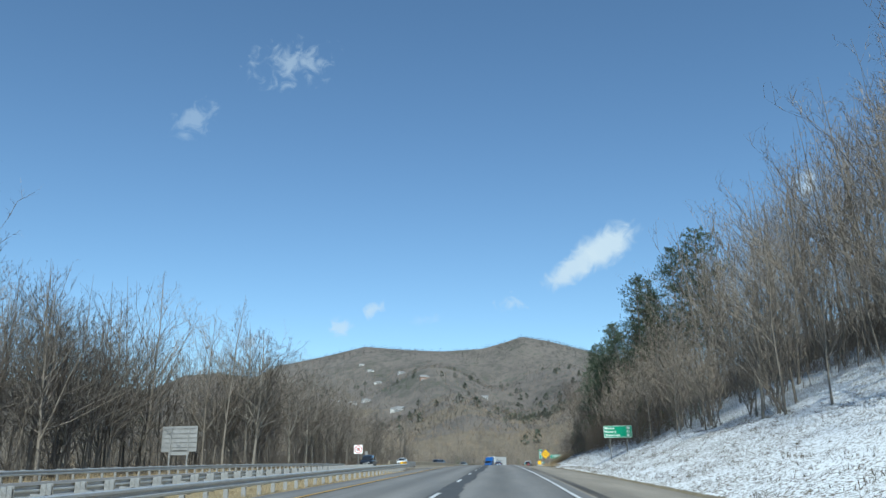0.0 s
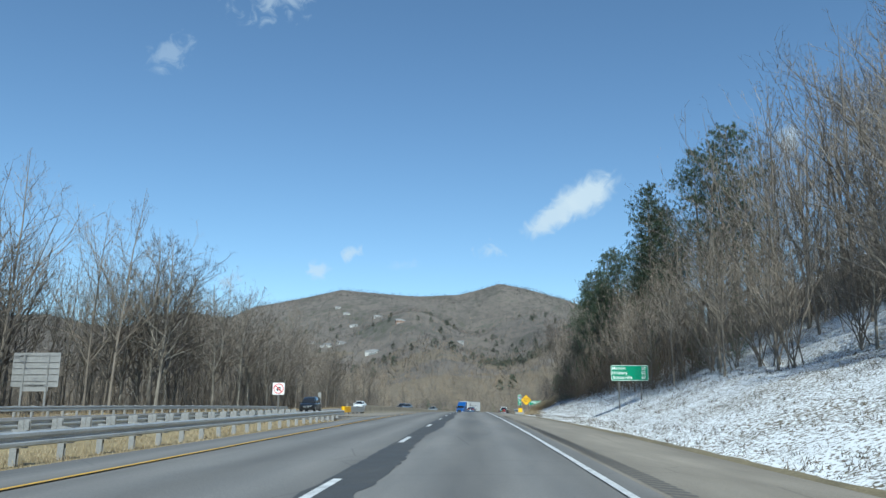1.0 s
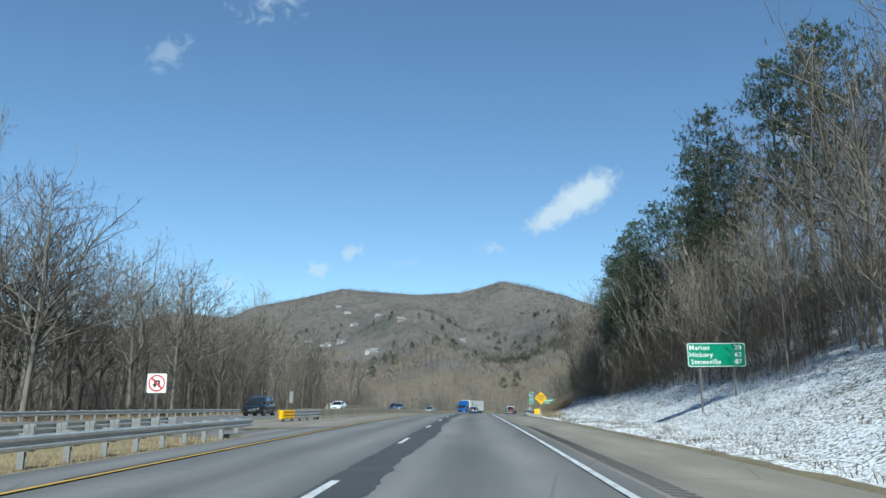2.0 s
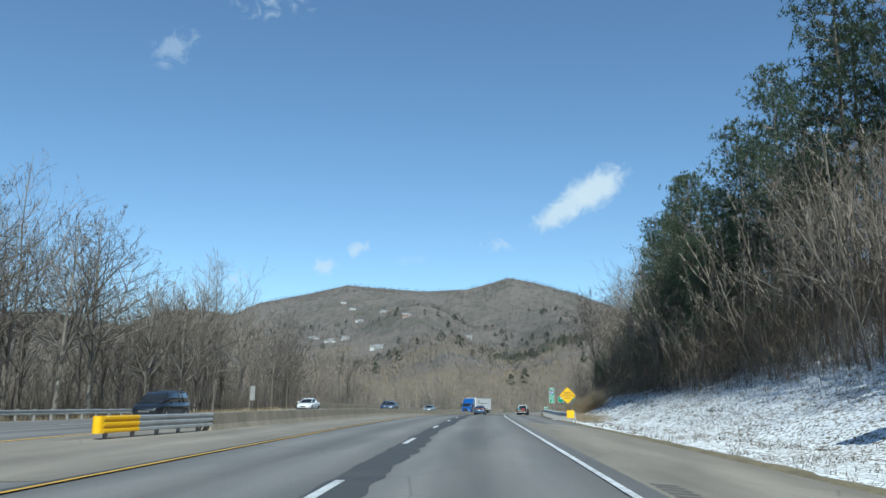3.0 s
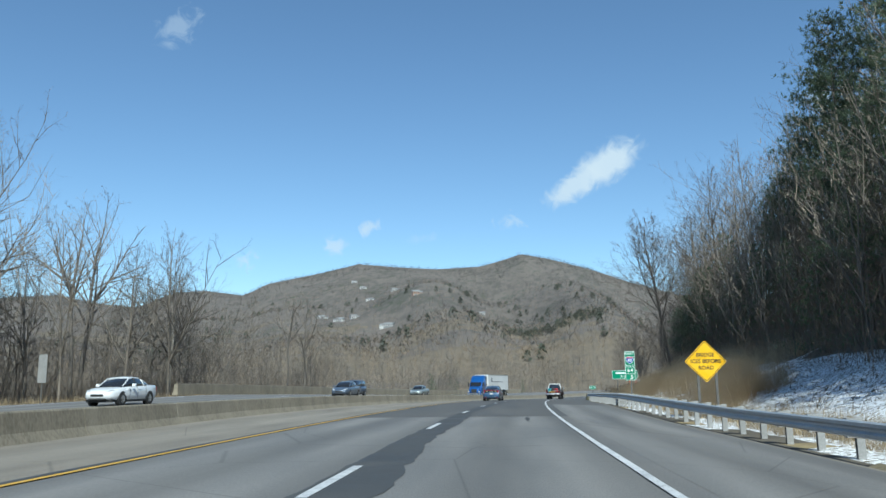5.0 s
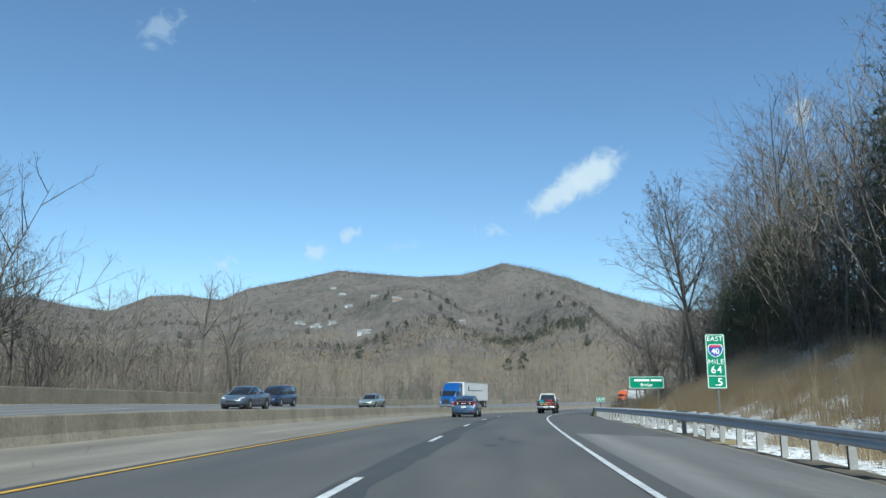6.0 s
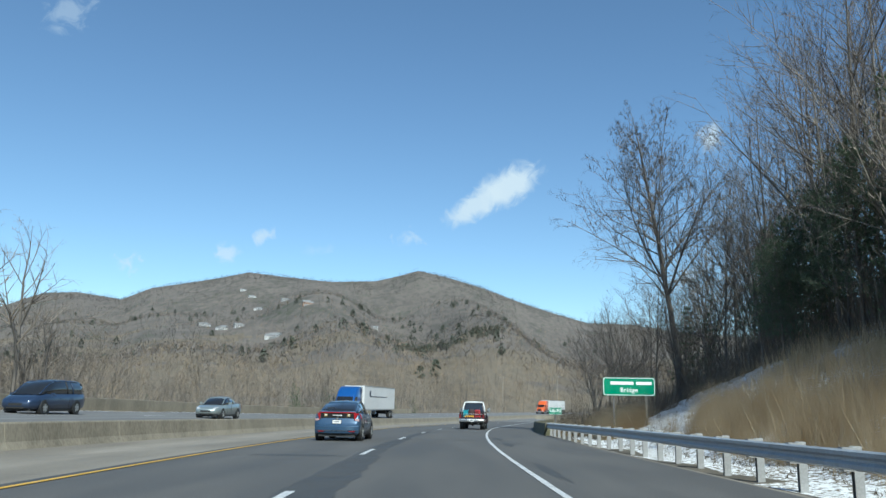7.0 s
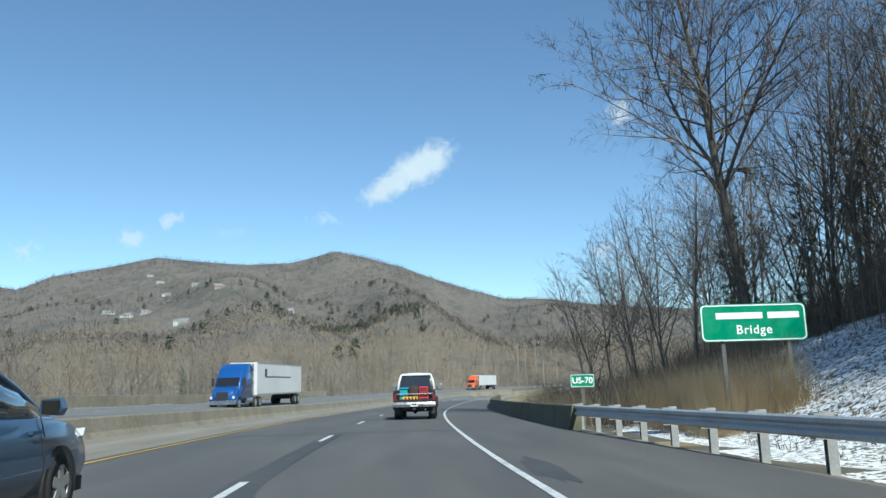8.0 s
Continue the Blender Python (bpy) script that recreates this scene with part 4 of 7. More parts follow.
for k in range(280):
    s, l = (rng.uniform(8, 235), rng.uniform(-46, -31)) if k < 140 else (rng.uniform(165, 330), rng.uniform(-62, -31))
    if 44 < s < 99:
        l -= 10
    p = at(s, l)
    belt.tree(rng.choice(SAPLING), p.x, p.y, ground_at(s, l) - 0.1, rng.uniform(0, 6.28), rng.uniform(0.6, 1.6), rng.uniform(-0.15, 0.15))
for k in range(150):
    s, l = rng.uniform(148, 240), rng.uniform(-48, -33)
    p = at(s, l)
    belt.tree(rng.choice(SAPLING), p.x, p.y, ground_at(s, l) - 0.1, rng.uniform(0, 6.28), rng.uniform(0.8, 1.4), rng.uniform(-0.2, 0.2))
for k in range(170):
    s, l = rng.uniform(20, 260), rng.uniform(-120, -56)
    p = at(s, l)
    belt.tree(rng.choice(FAR_KINDS), p.x, p.y, ground_at(s, l) - 0.2, rng.uniform(0, 6.28), rng.uniform(0.8, 1.15) * float(np.interp(s, [120, 180], [1.1, 0.7])), rng.uniform(-0.06, 0.06))
fuzz("belt_thicket", [(q, rng.uniform(-78, -44)) for q in [rng.uniform(16, 190) for _ in range(420)]], 6.0, 12.0, 80, 0.018, MID_TWIG, "grey-brown thicket of bare young trees behind the belt", 303)
fuzz("belt_brush", [(q, rng.uniform(-44, -33) - (8 if 44 < q < 99 else 0)) for q in [rng.uniform(10, 240) for _ in range(420)]], 1.5, 4.0, 60, 0.014, BRUSH, "brown brush below the far trees", 304, wide=0.6, clear=0.05)
belt.build("belt_woods", "bare woods beyond the far carriageway", MID_TWIG)

# woods across the end of the bridge and along the valley
TAN_TWIG = shade("tan_twigs", [(0.20, 0.155, 0.105), (0.27, 0.212, 0.148), (0.34, 0.275, 0.20)], 0.35, 0.95)
valley = [Woods(), Woods(), Woods()]
for k in range(420):
    az = rng.uniform(-36, 26)
    r = rng.uniform(150, 520) if k % 2 else rng.uniform(240, 420)
    x, y = polar(az, r)
    s_, l_ = road_coords([x], [y])
    if -33 < l_[0] < 14 or (s_[0] < 235 and l_[0] > 0):
        continue
    tone = 0 if wave(np.array([x]), np.array([y]), 9.2, 60, 2)[0] > 0.25 else rng.choice((1, 1, 2))
    zz = max(float(ground_z([x], [y])[0]), float(mountain_z([az], [r])[0]))
    valley[tone].tree(rng.choice(FAR_KINDS), x, y, zz - 0.3, rng.uniform(0, 6.28), rng.uniform(0.62, 1.02) * float(np.interp(r, [150, 260], [0.7, 1.0])))
for k in range(16):
    x, y = rng.uniform(-10, 26), rng.uniform(478, 520)
    zz = max(float(ground_z([x], [y])[0]), float(mountain_z([math.degrees(math.atan2(x - EYE0.x, y - EYE0.y))], [math.hypot(x - EYE0.x, y - EYE0.y)])[0]))
    valley[0].tree(rng.choice(FAR_KINDS), x, y, zz - 0.3, rng.uniform(0, 6.28), rng.uniform(0.9, 1.25))
for k in range(34):
    x, y = rng.uniform(58, 125), rng.uniform(425, 508)
    s_, l_ = road_coords([x], [y])
    if -34 < l_[0] < 14:
        continue
    valley[1].tree(rng.choice(FAR_KINDS), x, y, float(ground_z([x], [y])[0]) - 0.3, rng.uniform(0, 6.28), rng.uniform(0.5, 0.8))
for k in range(46):
    p_ = at(rng.uniform(290, 400), -rng.uniform(38, 74))
    valley[0 if k % 3 else 2].tree(rng.choice(FAR_KINDS), p_.x, p_.y, float(ground_z([p_.x], [p_.y])[0]) - 0.3, rng.uniform(0, 6.28), rng.uniform(0.5, 0.85))
for k in range(46):
    p_ = at(rng.uniform(478, 536), rng.uniform(-36, -29))
    valley[k % 3].tree(rng.choice(FAR_KINDS), p_.x, p_.y, float(ground_z([p_.x], [p_.y])[0]) - 0.3, rng.uniform(0, 6.28), rng.uniform(0.45, 0.8))
valley[0].build("valley_woods_dark", "dark grey bare woods in the valley", MID_TWIG)
valley[1].build("valley_woods_tan", "tan bare woods in the valley", TAN_TWIG)
valley[2].build("valley_woods_brown", "brown bare woods in the valley", TWIG)

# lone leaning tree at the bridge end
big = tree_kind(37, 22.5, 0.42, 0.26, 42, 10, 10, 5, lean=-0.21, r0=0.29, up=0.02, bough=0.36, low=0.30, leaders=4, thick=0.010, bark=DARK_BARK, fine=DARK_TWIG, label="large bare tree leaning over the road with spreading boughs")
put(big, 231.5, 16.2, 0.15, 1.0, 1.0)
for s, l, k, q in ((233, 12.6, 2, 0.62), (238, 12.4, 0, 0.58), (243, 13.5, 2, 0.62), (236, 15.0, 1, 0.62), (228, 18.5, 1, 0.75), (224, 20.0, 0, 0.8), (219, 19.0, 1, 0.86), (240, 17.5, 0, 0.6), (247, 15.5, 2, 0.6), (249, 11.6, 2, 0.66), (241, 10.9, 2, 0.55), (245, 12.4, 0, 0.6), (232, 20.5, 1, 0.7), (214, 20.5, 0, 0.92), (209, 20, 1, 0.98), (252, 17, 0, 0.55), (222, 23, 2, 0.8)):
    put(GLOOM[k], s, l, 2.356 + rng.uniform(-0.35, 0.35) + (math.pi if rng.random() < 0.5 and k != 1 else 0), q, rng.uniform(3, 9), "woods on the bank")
for k in range(8):
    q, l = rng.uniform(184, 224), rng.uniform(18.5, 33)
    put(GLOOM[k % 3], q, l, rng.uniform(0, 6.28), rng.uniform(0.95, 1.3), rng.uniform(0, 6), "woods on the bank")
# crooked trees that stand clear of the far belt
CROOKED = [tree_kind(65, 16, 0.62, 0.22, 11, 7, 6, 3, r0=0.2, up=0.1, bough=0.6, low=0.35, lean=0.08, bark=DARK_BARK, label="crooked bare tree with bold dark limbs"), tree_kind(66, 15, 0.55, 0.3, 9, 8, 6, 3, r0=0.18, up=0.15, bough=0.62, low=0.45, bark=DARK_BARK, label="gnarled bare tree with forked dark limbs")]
for s, l, k, q in ((169, -36.5, 0, 1.05), (164, -37, 1, 1.08), (156, -38, 0, 0.95), (222, -34.5, 1, 0.95), (229, -35, 0, 0.95), (176, -44, 1, 1.15), (185, -38, 0, 1.15), (181, -36, 1, 1.1), (236, -37, 1, 0.75), (120, -37, 0, 1.1), (97, -44, 1, 1.2)):
    put(CROOKED[k], s, l, s * 1.7, q, 3, "woods beyond the far carriageway")
for s, l, q in ((243, -44, 0.75), (250, -41, 0.78), (256, -46, 0.7), (228, -42, 0.7)):
    put(HI[2], s, l, s, q, 3, "woods beyond the far carriageway")
for t in HI + BUSHY + GLOOM + CROOKED + [big]:
    drop_kind(t)


# ---- evergreens ----
def pine_kind(seed, H, wide, clear, whorls, per, dense, label, material, size=0.30, droop=-0.05, round_top=0.75):
    rr = np.random.RandomState(seed)
    sh = Shape()
    k = 8
    tz = np.linspace(0, 1, k)
    tr = np.stack([np.cumsum(rr.normal(0, 0.006 * H, k)), np.cumsum(rr.normal(0, 0.006 * H, k)), tz * H - 0.3], 1)
    rad = H * 0.011 * (1 - tz) ** 0.9 + 0.02
    sh.tube(tr.tolist(), rad.tolist(), 6, False)
    A, D = [], []
    for i in range(whorls):
        t = clear + (0.985 - clear) * i / (whorls - 1)
        base = np.array([np.interp(t, tz, tr[:, c]) for c in range(3)])
        env = ((1 - t) / (1 - clear)) ** round_top + 0.10
        for j in range(per):
            if rr.rand() < 0.22:
                continue
            az = j * 6.283 / per + i * 1.1 + rr.uniform(-0.4, 0.4)
            ln = wide * H * env * rr.uniform(0.55, 1.2)
            el = droop + 0.5 * t + rr.uniform(-0.12, 0.25)
            d = np.array([math.cos(az) * math.cos(el), math.sin(az) * math.cos(el), math.sin(el)])
            end = base + d * ln
            sh.tube([tuple(base), tuple(base + d * ln * 0.6 + np.array([0, 0, 0.03 * ln])), tuple(end)], [0.035, 0.022, 0.006], 3, False)
            n = max(2, int(dense * ln * 0.62))
            u = rr.uniform(0.35, 1.05, n)
            q = base + d * ln * u[:, None] + rr.normal(0, 0.12 * ln + 0.06, (n, 3)) * np.array([1, 1, 0.45])
            A.append(q)
            D.append(np.repeat(d[None], n, 0))
    A, D = np.concatenate(A), np.concatenate(D)
    needles = 9
    a = np.repeat(A, needles, 0)
    dd = np.repeat(D, needles, 0) * 0.5 + rr.normal(0, 0.75, (len(a), 3)) + np.array([0, 0, 0.35])
    dd /= np.linalg.norm(dd, axis=1, keepdims=True)
    a = a + dd * 0.05
    v, f = spikes(a, a + dd * size * rr.uniform(0.6, 1.3, (len(a), 1)), size * 0.12, 1)
    t = thing("evergreen_tree", Matrix.Translation((0, 0, -500)), label, "tree")
    part("trunk", sh, BARK, t, smooth=True)
    part("crown", raw_mesh("crown", v, f, material), material, t)
    return t


PINES = [pine_kind(51, 20, 0.20, 0.36, 17, 8, 13, "tall dark green pine with clumped needles", NEEDLE, 0.30, round_top=0.5), pine_kind(52, 17, 0.24, 0.26, 17, 8, 12, "broad dark green pine with clumped needles", NEEDLE, 0.30, round_top=0.5), pine_kind(53, 14, 0.22, 0.08, 18, 8, 5.0, "dense dark hemlock with drooping boughs", LEAF, 0.34, -0.2, 0.95)]
for s, l, k, q in ((112, 30, 1, 1.4), (116, 27, 0, 1.15), (118.6, 21.6, 0, 1.12), (121, 24, 1, 1.1), (126, 22, 2, 1.1), (133, 20, 1, 1.05), (140, 19, 2, 0.9), (171, 20.5, 0, 0.95), (168, 24, 0, 1.1), (176, 25, 1, 1.05), (184, 24, 0, 0.95), (188, 21, 2, 0.75), (196, 23, 2, 0.85), (205, 20, 2, 0.8), (200, 27, 0, 0.9), (146, 28, 0, 1.2), (155, 30, 1, 1.2)):
    put(PINES[k], s, l, s * 1.3, q, 1.0, "evergreens on the bank")
for s, l, q in ((128, 16.5, 0.36), (132, 17.5, 0.45), (139, 15.5, 0.42), (145, 16.0, 0.5), (152, 15.5, 0.4), (158, 16, 0.45), (164, 16, 0.5), (172, 17, 0.5), (181, 17.5, 0.55), (187, 17.5, 0.45), (210, 18.5, 0.5), (216, 19, 0.42), (229, 18, 0.5), (236, 17.5, 0.55), (198, 17, 0.6), (193, 18.5, 0.7), (241, 19, 0.6), (233, 23, 0.8), (104, 18.5, 0.4), (96, 20.5, 0.42), (88, 21.5, 0.4), (120, 17.5, 0.4)):
    put(PINES[2], s, l, s * 2.1, q, 0, "evergreens on the bank")
for s, l, k, q in ((123, 18.5, 2, 0.7), (127, 18, 2, 0.85), (131, 17.5, 1, 0.8), (134.5, 17, 2, 0.8), (138, 17.5, 0, 0.85), (143, 17, 2, 0.85), (147, 18, 1, 0.9), (151, 17.5, 2, 0.8), (157, 18, 2, 0.75), (162, 18.5, 1, 0.7), (135, 20, 1, 0.7), (142, 20, 2, 0.75), (148, 19.5, 1, 0.7), (154, 21, 2, 0.55), (161, 22, 1, 0.55), (168, 22, 2, 0.6), (174, 22, 1, 0.6), (180, 22, 2, 0.75), (186, 21.5, 1, 0.7), (192, 21, 2, 0.7), (129, 22, 2, 0.8), (124, 22, 1, 0.7)):
    put(PINES[k], s, l, s * 1.9, q, 0, "evergreens on the bank")
for s, l, q in ((207.5, 15.4, 0.36), (209.5, 16.4, 0.42), (203, 17.0, 0.5), (206.5, 18.2, 0.55), (211, 18.8, 0.5), (220, 19.5, 0.5)):
    put(PINES[1], s, l, s * 1.7, q, 0, "evergreens on the bank")
for k in range(9):
    az, r = rng.uniform(-28, 8), rng.uniform(200, 330)
    x, y = polar(az, r)
    s_, l_ = road_coords([x], [y])
    if -34 < l_[0] < 14:
        continue
    c = copy_thing(PINES[2], pose(x, y, float(ground_z([x], [y])[0]) - 0.2, 0, 0, rng.uniform(0, 360)) @ Matrix.Scale(rng.uniform(0.4, 0.7), 4))
    c["group"] = "valley woods"
for s, l, q in ((318, -47, 0.5), (322, -50, 0.6), (331, -46, 0.42), (352, -58, 0.6), (372, -52, 0.55), (376, -55, 0.45)):
    put(PINES[2], s, l, s * 1.1, q, 0, "valley woods")
for t in PINES:
    drop_kind(t)


# ---- far woods on the slopes ----
# Purplish grey of these bare woods has some distance haze mixed into it
FAR_TWIG = shade("far_bare_woods", [(0.128, 0.115, 0.106), (0.184, 0.165, 0.153), (0.251, 0.227, 0.208)], 0.014, 1.0, fine=0.2, spec=0.1)
FAR_OLIVE = shade("far_olive_woods", [(0.05, 0.056, 0.038), (0.073, 0.078, 0.052), (0.10, 0.103, 0.07)], 0.02, 1.0, fine=0.2, spec=0.1)
FAR_PALE = shade("far_pale_woods", [(0.25, 0.188, 0.122), (0.32, 0.245, 0.163), (0.40, 0.313, 0.215)], 0.02, 1.0, fine=0.2, spec=0.1)
# Pine green paled and greyed, so the colour carries haze
FAR_GREEN = shade("far_pines", [(0.078, 0.092, 0.07), (0.102, 0.118, 0.09), (0.13, 0.146, 0.11)], 0.03, 1.0, fine=0.2, spec=0.1)


def far_trees(name, n, az0, az1, r0, r1, h0, h1, n_sp, material, label, seed, thin=1.0, clump=0.0, power=1.0, narrow=0.36):
    rr = np.random.RandomState(seed)
    az = rr.uniform(az0, az1, n)
    r = r0 + (r1 - r0) * rr.uniform(0, 1, n) ** power
    x, y = polar(az, r)
    if clump:
        keep = wave(x, y, seed * 0.13, 260, 3) > clump
        x, y, az, r = x[keep], y[keep], az[keep], r[keep]
    s, l = road_coords(x, y)
    keep = ~((l > -36) & (l < 16) & (y < 560))
    x, y, az, r = x[keep], y[keep], az[keep], r[keep]
    z = np.maximum(mountain_z(az, r), ground_z(x, y)) - 0.5
    n = len(x)
    H = rr.uniform(h0, h1, n)
    P = np.repeat(np.stack([x, y, z], 1), n_sp, 0)
    Hh = np.repeat(H, n_sp)[:, None]
    u = rr.uniform(0.15, 0.6, (n * n_sp, 1))
    a = P + np.concatenate([rr.normal(0, 0.02, (n * n_sp, 2)), u], 1) * Hh
    d = rr.normal(size=(n * n_sp, 3))
    d /= np.linalg.norm(d, axis=1, keepdims=True)
    shell = np.array([narrow, narrow, 0.40])
    b = P + (np.array([0, 0, 0.60]) + d * shell * rr.uniform(0.7, 1.05, (n * n_sp, 1))) * Hh
    # most of them are loose twigs inside the crown
    loose = np.tile(np.arange(n_sp) >= max(2, n_sp // 4), n)
    q = P + (np.array([0, 0, 0.60]) + d * shell * rr.uniform(0.25, 0.95, (n * n_sp, 1))) * Hh
    e = d + rr.normal(0, 0.6, (n * n_sp, 3)) + np.array([0, 0, 0.25])
    e /= np.linalg.norm(e, axis=1, keepdims=True)
    a[loose], b[loose] = q[loose], (q + e * Hh * 0.20)[loose]
    first = np.arange(0, n * n_sp, n_sp)
    a[first] = np.stack([x, y, z], 1)
    b[first] = a[first] + np.stack([np.zeros(n), np.zeros(n), H * 0.6], 1)
    v, f = spikes(a, b, 0.028 * Hh[:, 0] * thin * np.where(loose, 0.8, 1.0), 1)
    return link_many(name, v, f, material, label, "woods")


# Cool purple-grey base colour that includes a tint of distance haze
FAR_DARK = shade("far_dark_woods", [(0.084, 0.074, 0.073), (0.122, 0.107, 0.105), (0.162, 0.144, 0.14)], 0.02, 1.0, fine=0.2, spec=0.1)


def far_pines(name, n, az0, az1, r0, r1, h0, h1, label, seed, clump=0.0, power=1.0):
    """Distant evergreens: ragged crowns of many small boughs."""
    rr = np.random.RandomState(seed)
    az = rr.uniform(az0, az1, n)
    r = r0 + (r1 - r0) * rr.uniform(0, 1, n) ** power
    x, y = polar(az, r)
    if clump:
        keep = wave(x, y, seed * 0.13, 260, 3) > clump
        x, y, az, r = x[keep], y[keep], az[keep], r[keep]
    s, l = road_coords(x, y)
    keep = ~((l > -38) & (l < 18) & (y < 560))
    x, y, az, r = x[keep], y[keep], az[keep], r[keep]
    z = np.maximum(mountain_z(az, r), ground_z(x, y)) - 0.4
    k = 130
    n = len(x)
    H = np.repeat(rr.uniform(h0, h1, n), k)[:, None]
    fat = np.repeat(rr.uniform(0.38, 0.62, n), k)[:, None]
    t = rr.uniform(0.06, 1.0, (n * k, 1))
    ang, q = rr.uniform(0, 6.2832, (n * k, 1)), rr.uniform(0.35, 1.0, (n * k, 1)) ** 0.5
    R = H * fat * q * np.clip(1.08 - t, 0, 1) ** 0.65 * np.clip(t * 4, 0.4, 1)
    c = np.repeat(np.stack([x, y, z], 1), k, 0) + np.concatenate([np.cos(ang) * R, np.sin(ang) * R, t * H * 0.94], 1)
    d = rr.normal(size=(n * k, 3)) + np.concatenate([np.cos(ang), np.sin(ang), np.full_like(t, -0.3)], 1)
    d /= np.linalg.norm(d, axis=1, keepdims=True)
    L = H * rr.uniform(0.13, 0.24, (n * k, 1))
    v, f = spikes(c - d * L * 0.5, c + d * L * 0.5, L[:, 0] * 0.42, 1)
    return link_many(name, v, f, FAR_GREEN, label, "woods")


far_trees("near_valley_woods", 2900, -40, 30, 300, 640, 7, 12, 38, FAR_PALE, "pale tan bare woods at the foot of the mountain", 71, 0.17, power=0.9, narrow=0.44)
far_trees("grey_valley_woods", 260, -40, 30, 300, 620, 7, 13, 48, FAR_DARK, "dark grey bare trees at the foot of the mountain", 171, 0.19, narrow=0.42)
far_trees("valley_pale_woods", 1500, -40, 30, 560, 1000, 8, 13, 32, FAR_PALE, "tan bare woods on the lower slopes", 271, 0.3, narrow=0.42)
far_trees("valley_woods", 1900, -45, 34, 460, 1000, 8, 13, 32, FAR_TWIG, "bare grey-brown woods on the lower slopes", 72, 0.32, narrow=0.38)
far_trees("slope_woods", 10000, -33, 20, 650, 2500, 8, 14, 8, FAR_TWIG, "bare winter woods covering the mountainside", 73, 1.2, narrow=0.40)
far_trees("slope_woods_pale", 6500, -33, 20, 650, 2300, 8, 13, 7, FAR_PALE, "paler bare woods on the mountainside", 173, 1.0, clump=-0.2, narrow=0.40)
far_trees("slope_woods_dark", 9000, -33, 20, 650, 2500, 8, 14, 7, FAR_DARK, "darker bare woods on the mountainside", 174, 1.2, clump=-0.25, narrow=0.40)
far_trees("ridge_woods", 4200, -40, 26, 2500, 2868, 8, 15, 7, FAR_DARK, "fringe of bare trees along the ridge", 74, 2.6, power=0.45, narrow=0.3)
far_trees("slope_evergreens", 5200, -32, 20, 900, 2600, 8, 12, 6, FAR_OLIVE, "olive patches of evergreens on the mountainside", 75, 1.7, clump=0.12, narrow=0.4)
far_trees("summit_evergreens", 1500, -3, 9, 1900, 2845, 8, 12, 6, FAR_OLIVE, "olive evergreens near the summit", 76, 1.8, clump=-0.2, power=0.6, narrow=0.4)
far_pines("slope_pines", 150, -32, 18, 760, 2100, 8, 14, "scattered dark pines on the mountainside", 75, clump=0.0)
far_pines("lone_pines", 10, -26, 9, 430, 950, 9, 14, "single dark evergreens among the bare woods", 78)
far_pines("pine_stand", 130, 0.3, 8.0, 870, 980, 5, 8, "dark stand of pines on the lower slope", 77)


# ---- undergrowth ----
def scatter(name, places, per, h0, h1, lean, width, material, label, category, seed, sides=1, base=0.25):
    """Bunches of upright stems at places (x, y) on the ground."""
    rr = np.random.RandomState(seed)
    P = np.array(places)
    z = ground_z(P[:, 0], P[:, 1])
    a = np.repeat(np.stack([P[:, 0], P[:, 1], z - 0.03], 1), per, 0)
    n = len(a)
    a[:, :2] += rr.normal(0, base, (n, 2))
    d = np.concatenate([rr.normal(0, lean, (n, 2)), np.ones((n, 1))], 1)
    b = a + d * rr.uniform(h0, h1, (n, 1))
    v, f = spikes(a, b, width, sides)
    return link_many(name, v, f, material, label, category)


def area(n, s0, s1, l0, l1, seed):
    rr = np.random.RandomState(seed)
    out = []
    for _ in range(n):
        s = rr.uniform(s0, s1)
        a = l0(s) if callable(l0) else l0
        b = l1(s) if callable(l1) else l1
        p = at(s, rr.uniform(a, b))
        out.append((p.x, p.y))
    return out


scatter("bank_scrub", area(2600, 26, 232, lambda s: treeline(s) + (6.5 if s < 92 else -1.0), lambda s: treeline(s) + 16, 81), 16, 0.8, 3.4, 0.30, 0.012, SCRUB, "tangled bare scrub under the trees", "scrub", 82, base=0.5)
scatter("bridge_scrub", area(480, 200, 250, lambda s: treeline(s) - (0.3 if s < 229 else 3.0), lambda s: treeline(s) + 8, 95), 20, 0.8, 3.0, 0.35, 0.012, SCRUB, "dense bare brush at the bridge end", "scrub", 96, base=0.5)
scatter("belt_scrub", area(1900, 6, 225, lambda s: -50, lambda s: -41 if 44 < s < 99 else -31, 83), 16, 0.8, 3.6, 0.28, 0.016, SCRUB, "bare brown scrub below the far trees", "scrub", 84, base=0.6)
def clumps(places, seed, cut, scale):
    P = np.array(places)
    return [tuple(p) for p in P[wave(P[:, 0], P[:, 1], seed, scale, 3) > cut]]


scatter("tall_grass", clumps(area(1900, 158, 206, lambda s: float(np.interp(s, [158, 227], [9.3, 8.9])), lambda s: float(np.interp(s, [158, 180, 205, 227], [13.0, 14.0, 11.4, 10.8])), 85), 4.7, -0.05, 5.0), 24, 0.7, 1.8, 0.16, 0.010, STRAW, "tall dry tan grass behind the guardrail", "grass", 86, base=0.22)
scatter("sign_grass", area(330, 214.8, 227, 8.3, 10.6, 185), 24, 0.9, 2.1, 0.14, 0.010, STRAW, "tall dry tan grass round the bridge sign", "grass", 186, base=0.24)
scatter("abutment_grass", area(330, 224, 244, 6.3, 10.5, 187), 22, 0.5, 1.5, 0.2, 0.011, STRAW, "dry tan grass beside the bridge parapet", "grass", 188, base=0.3)
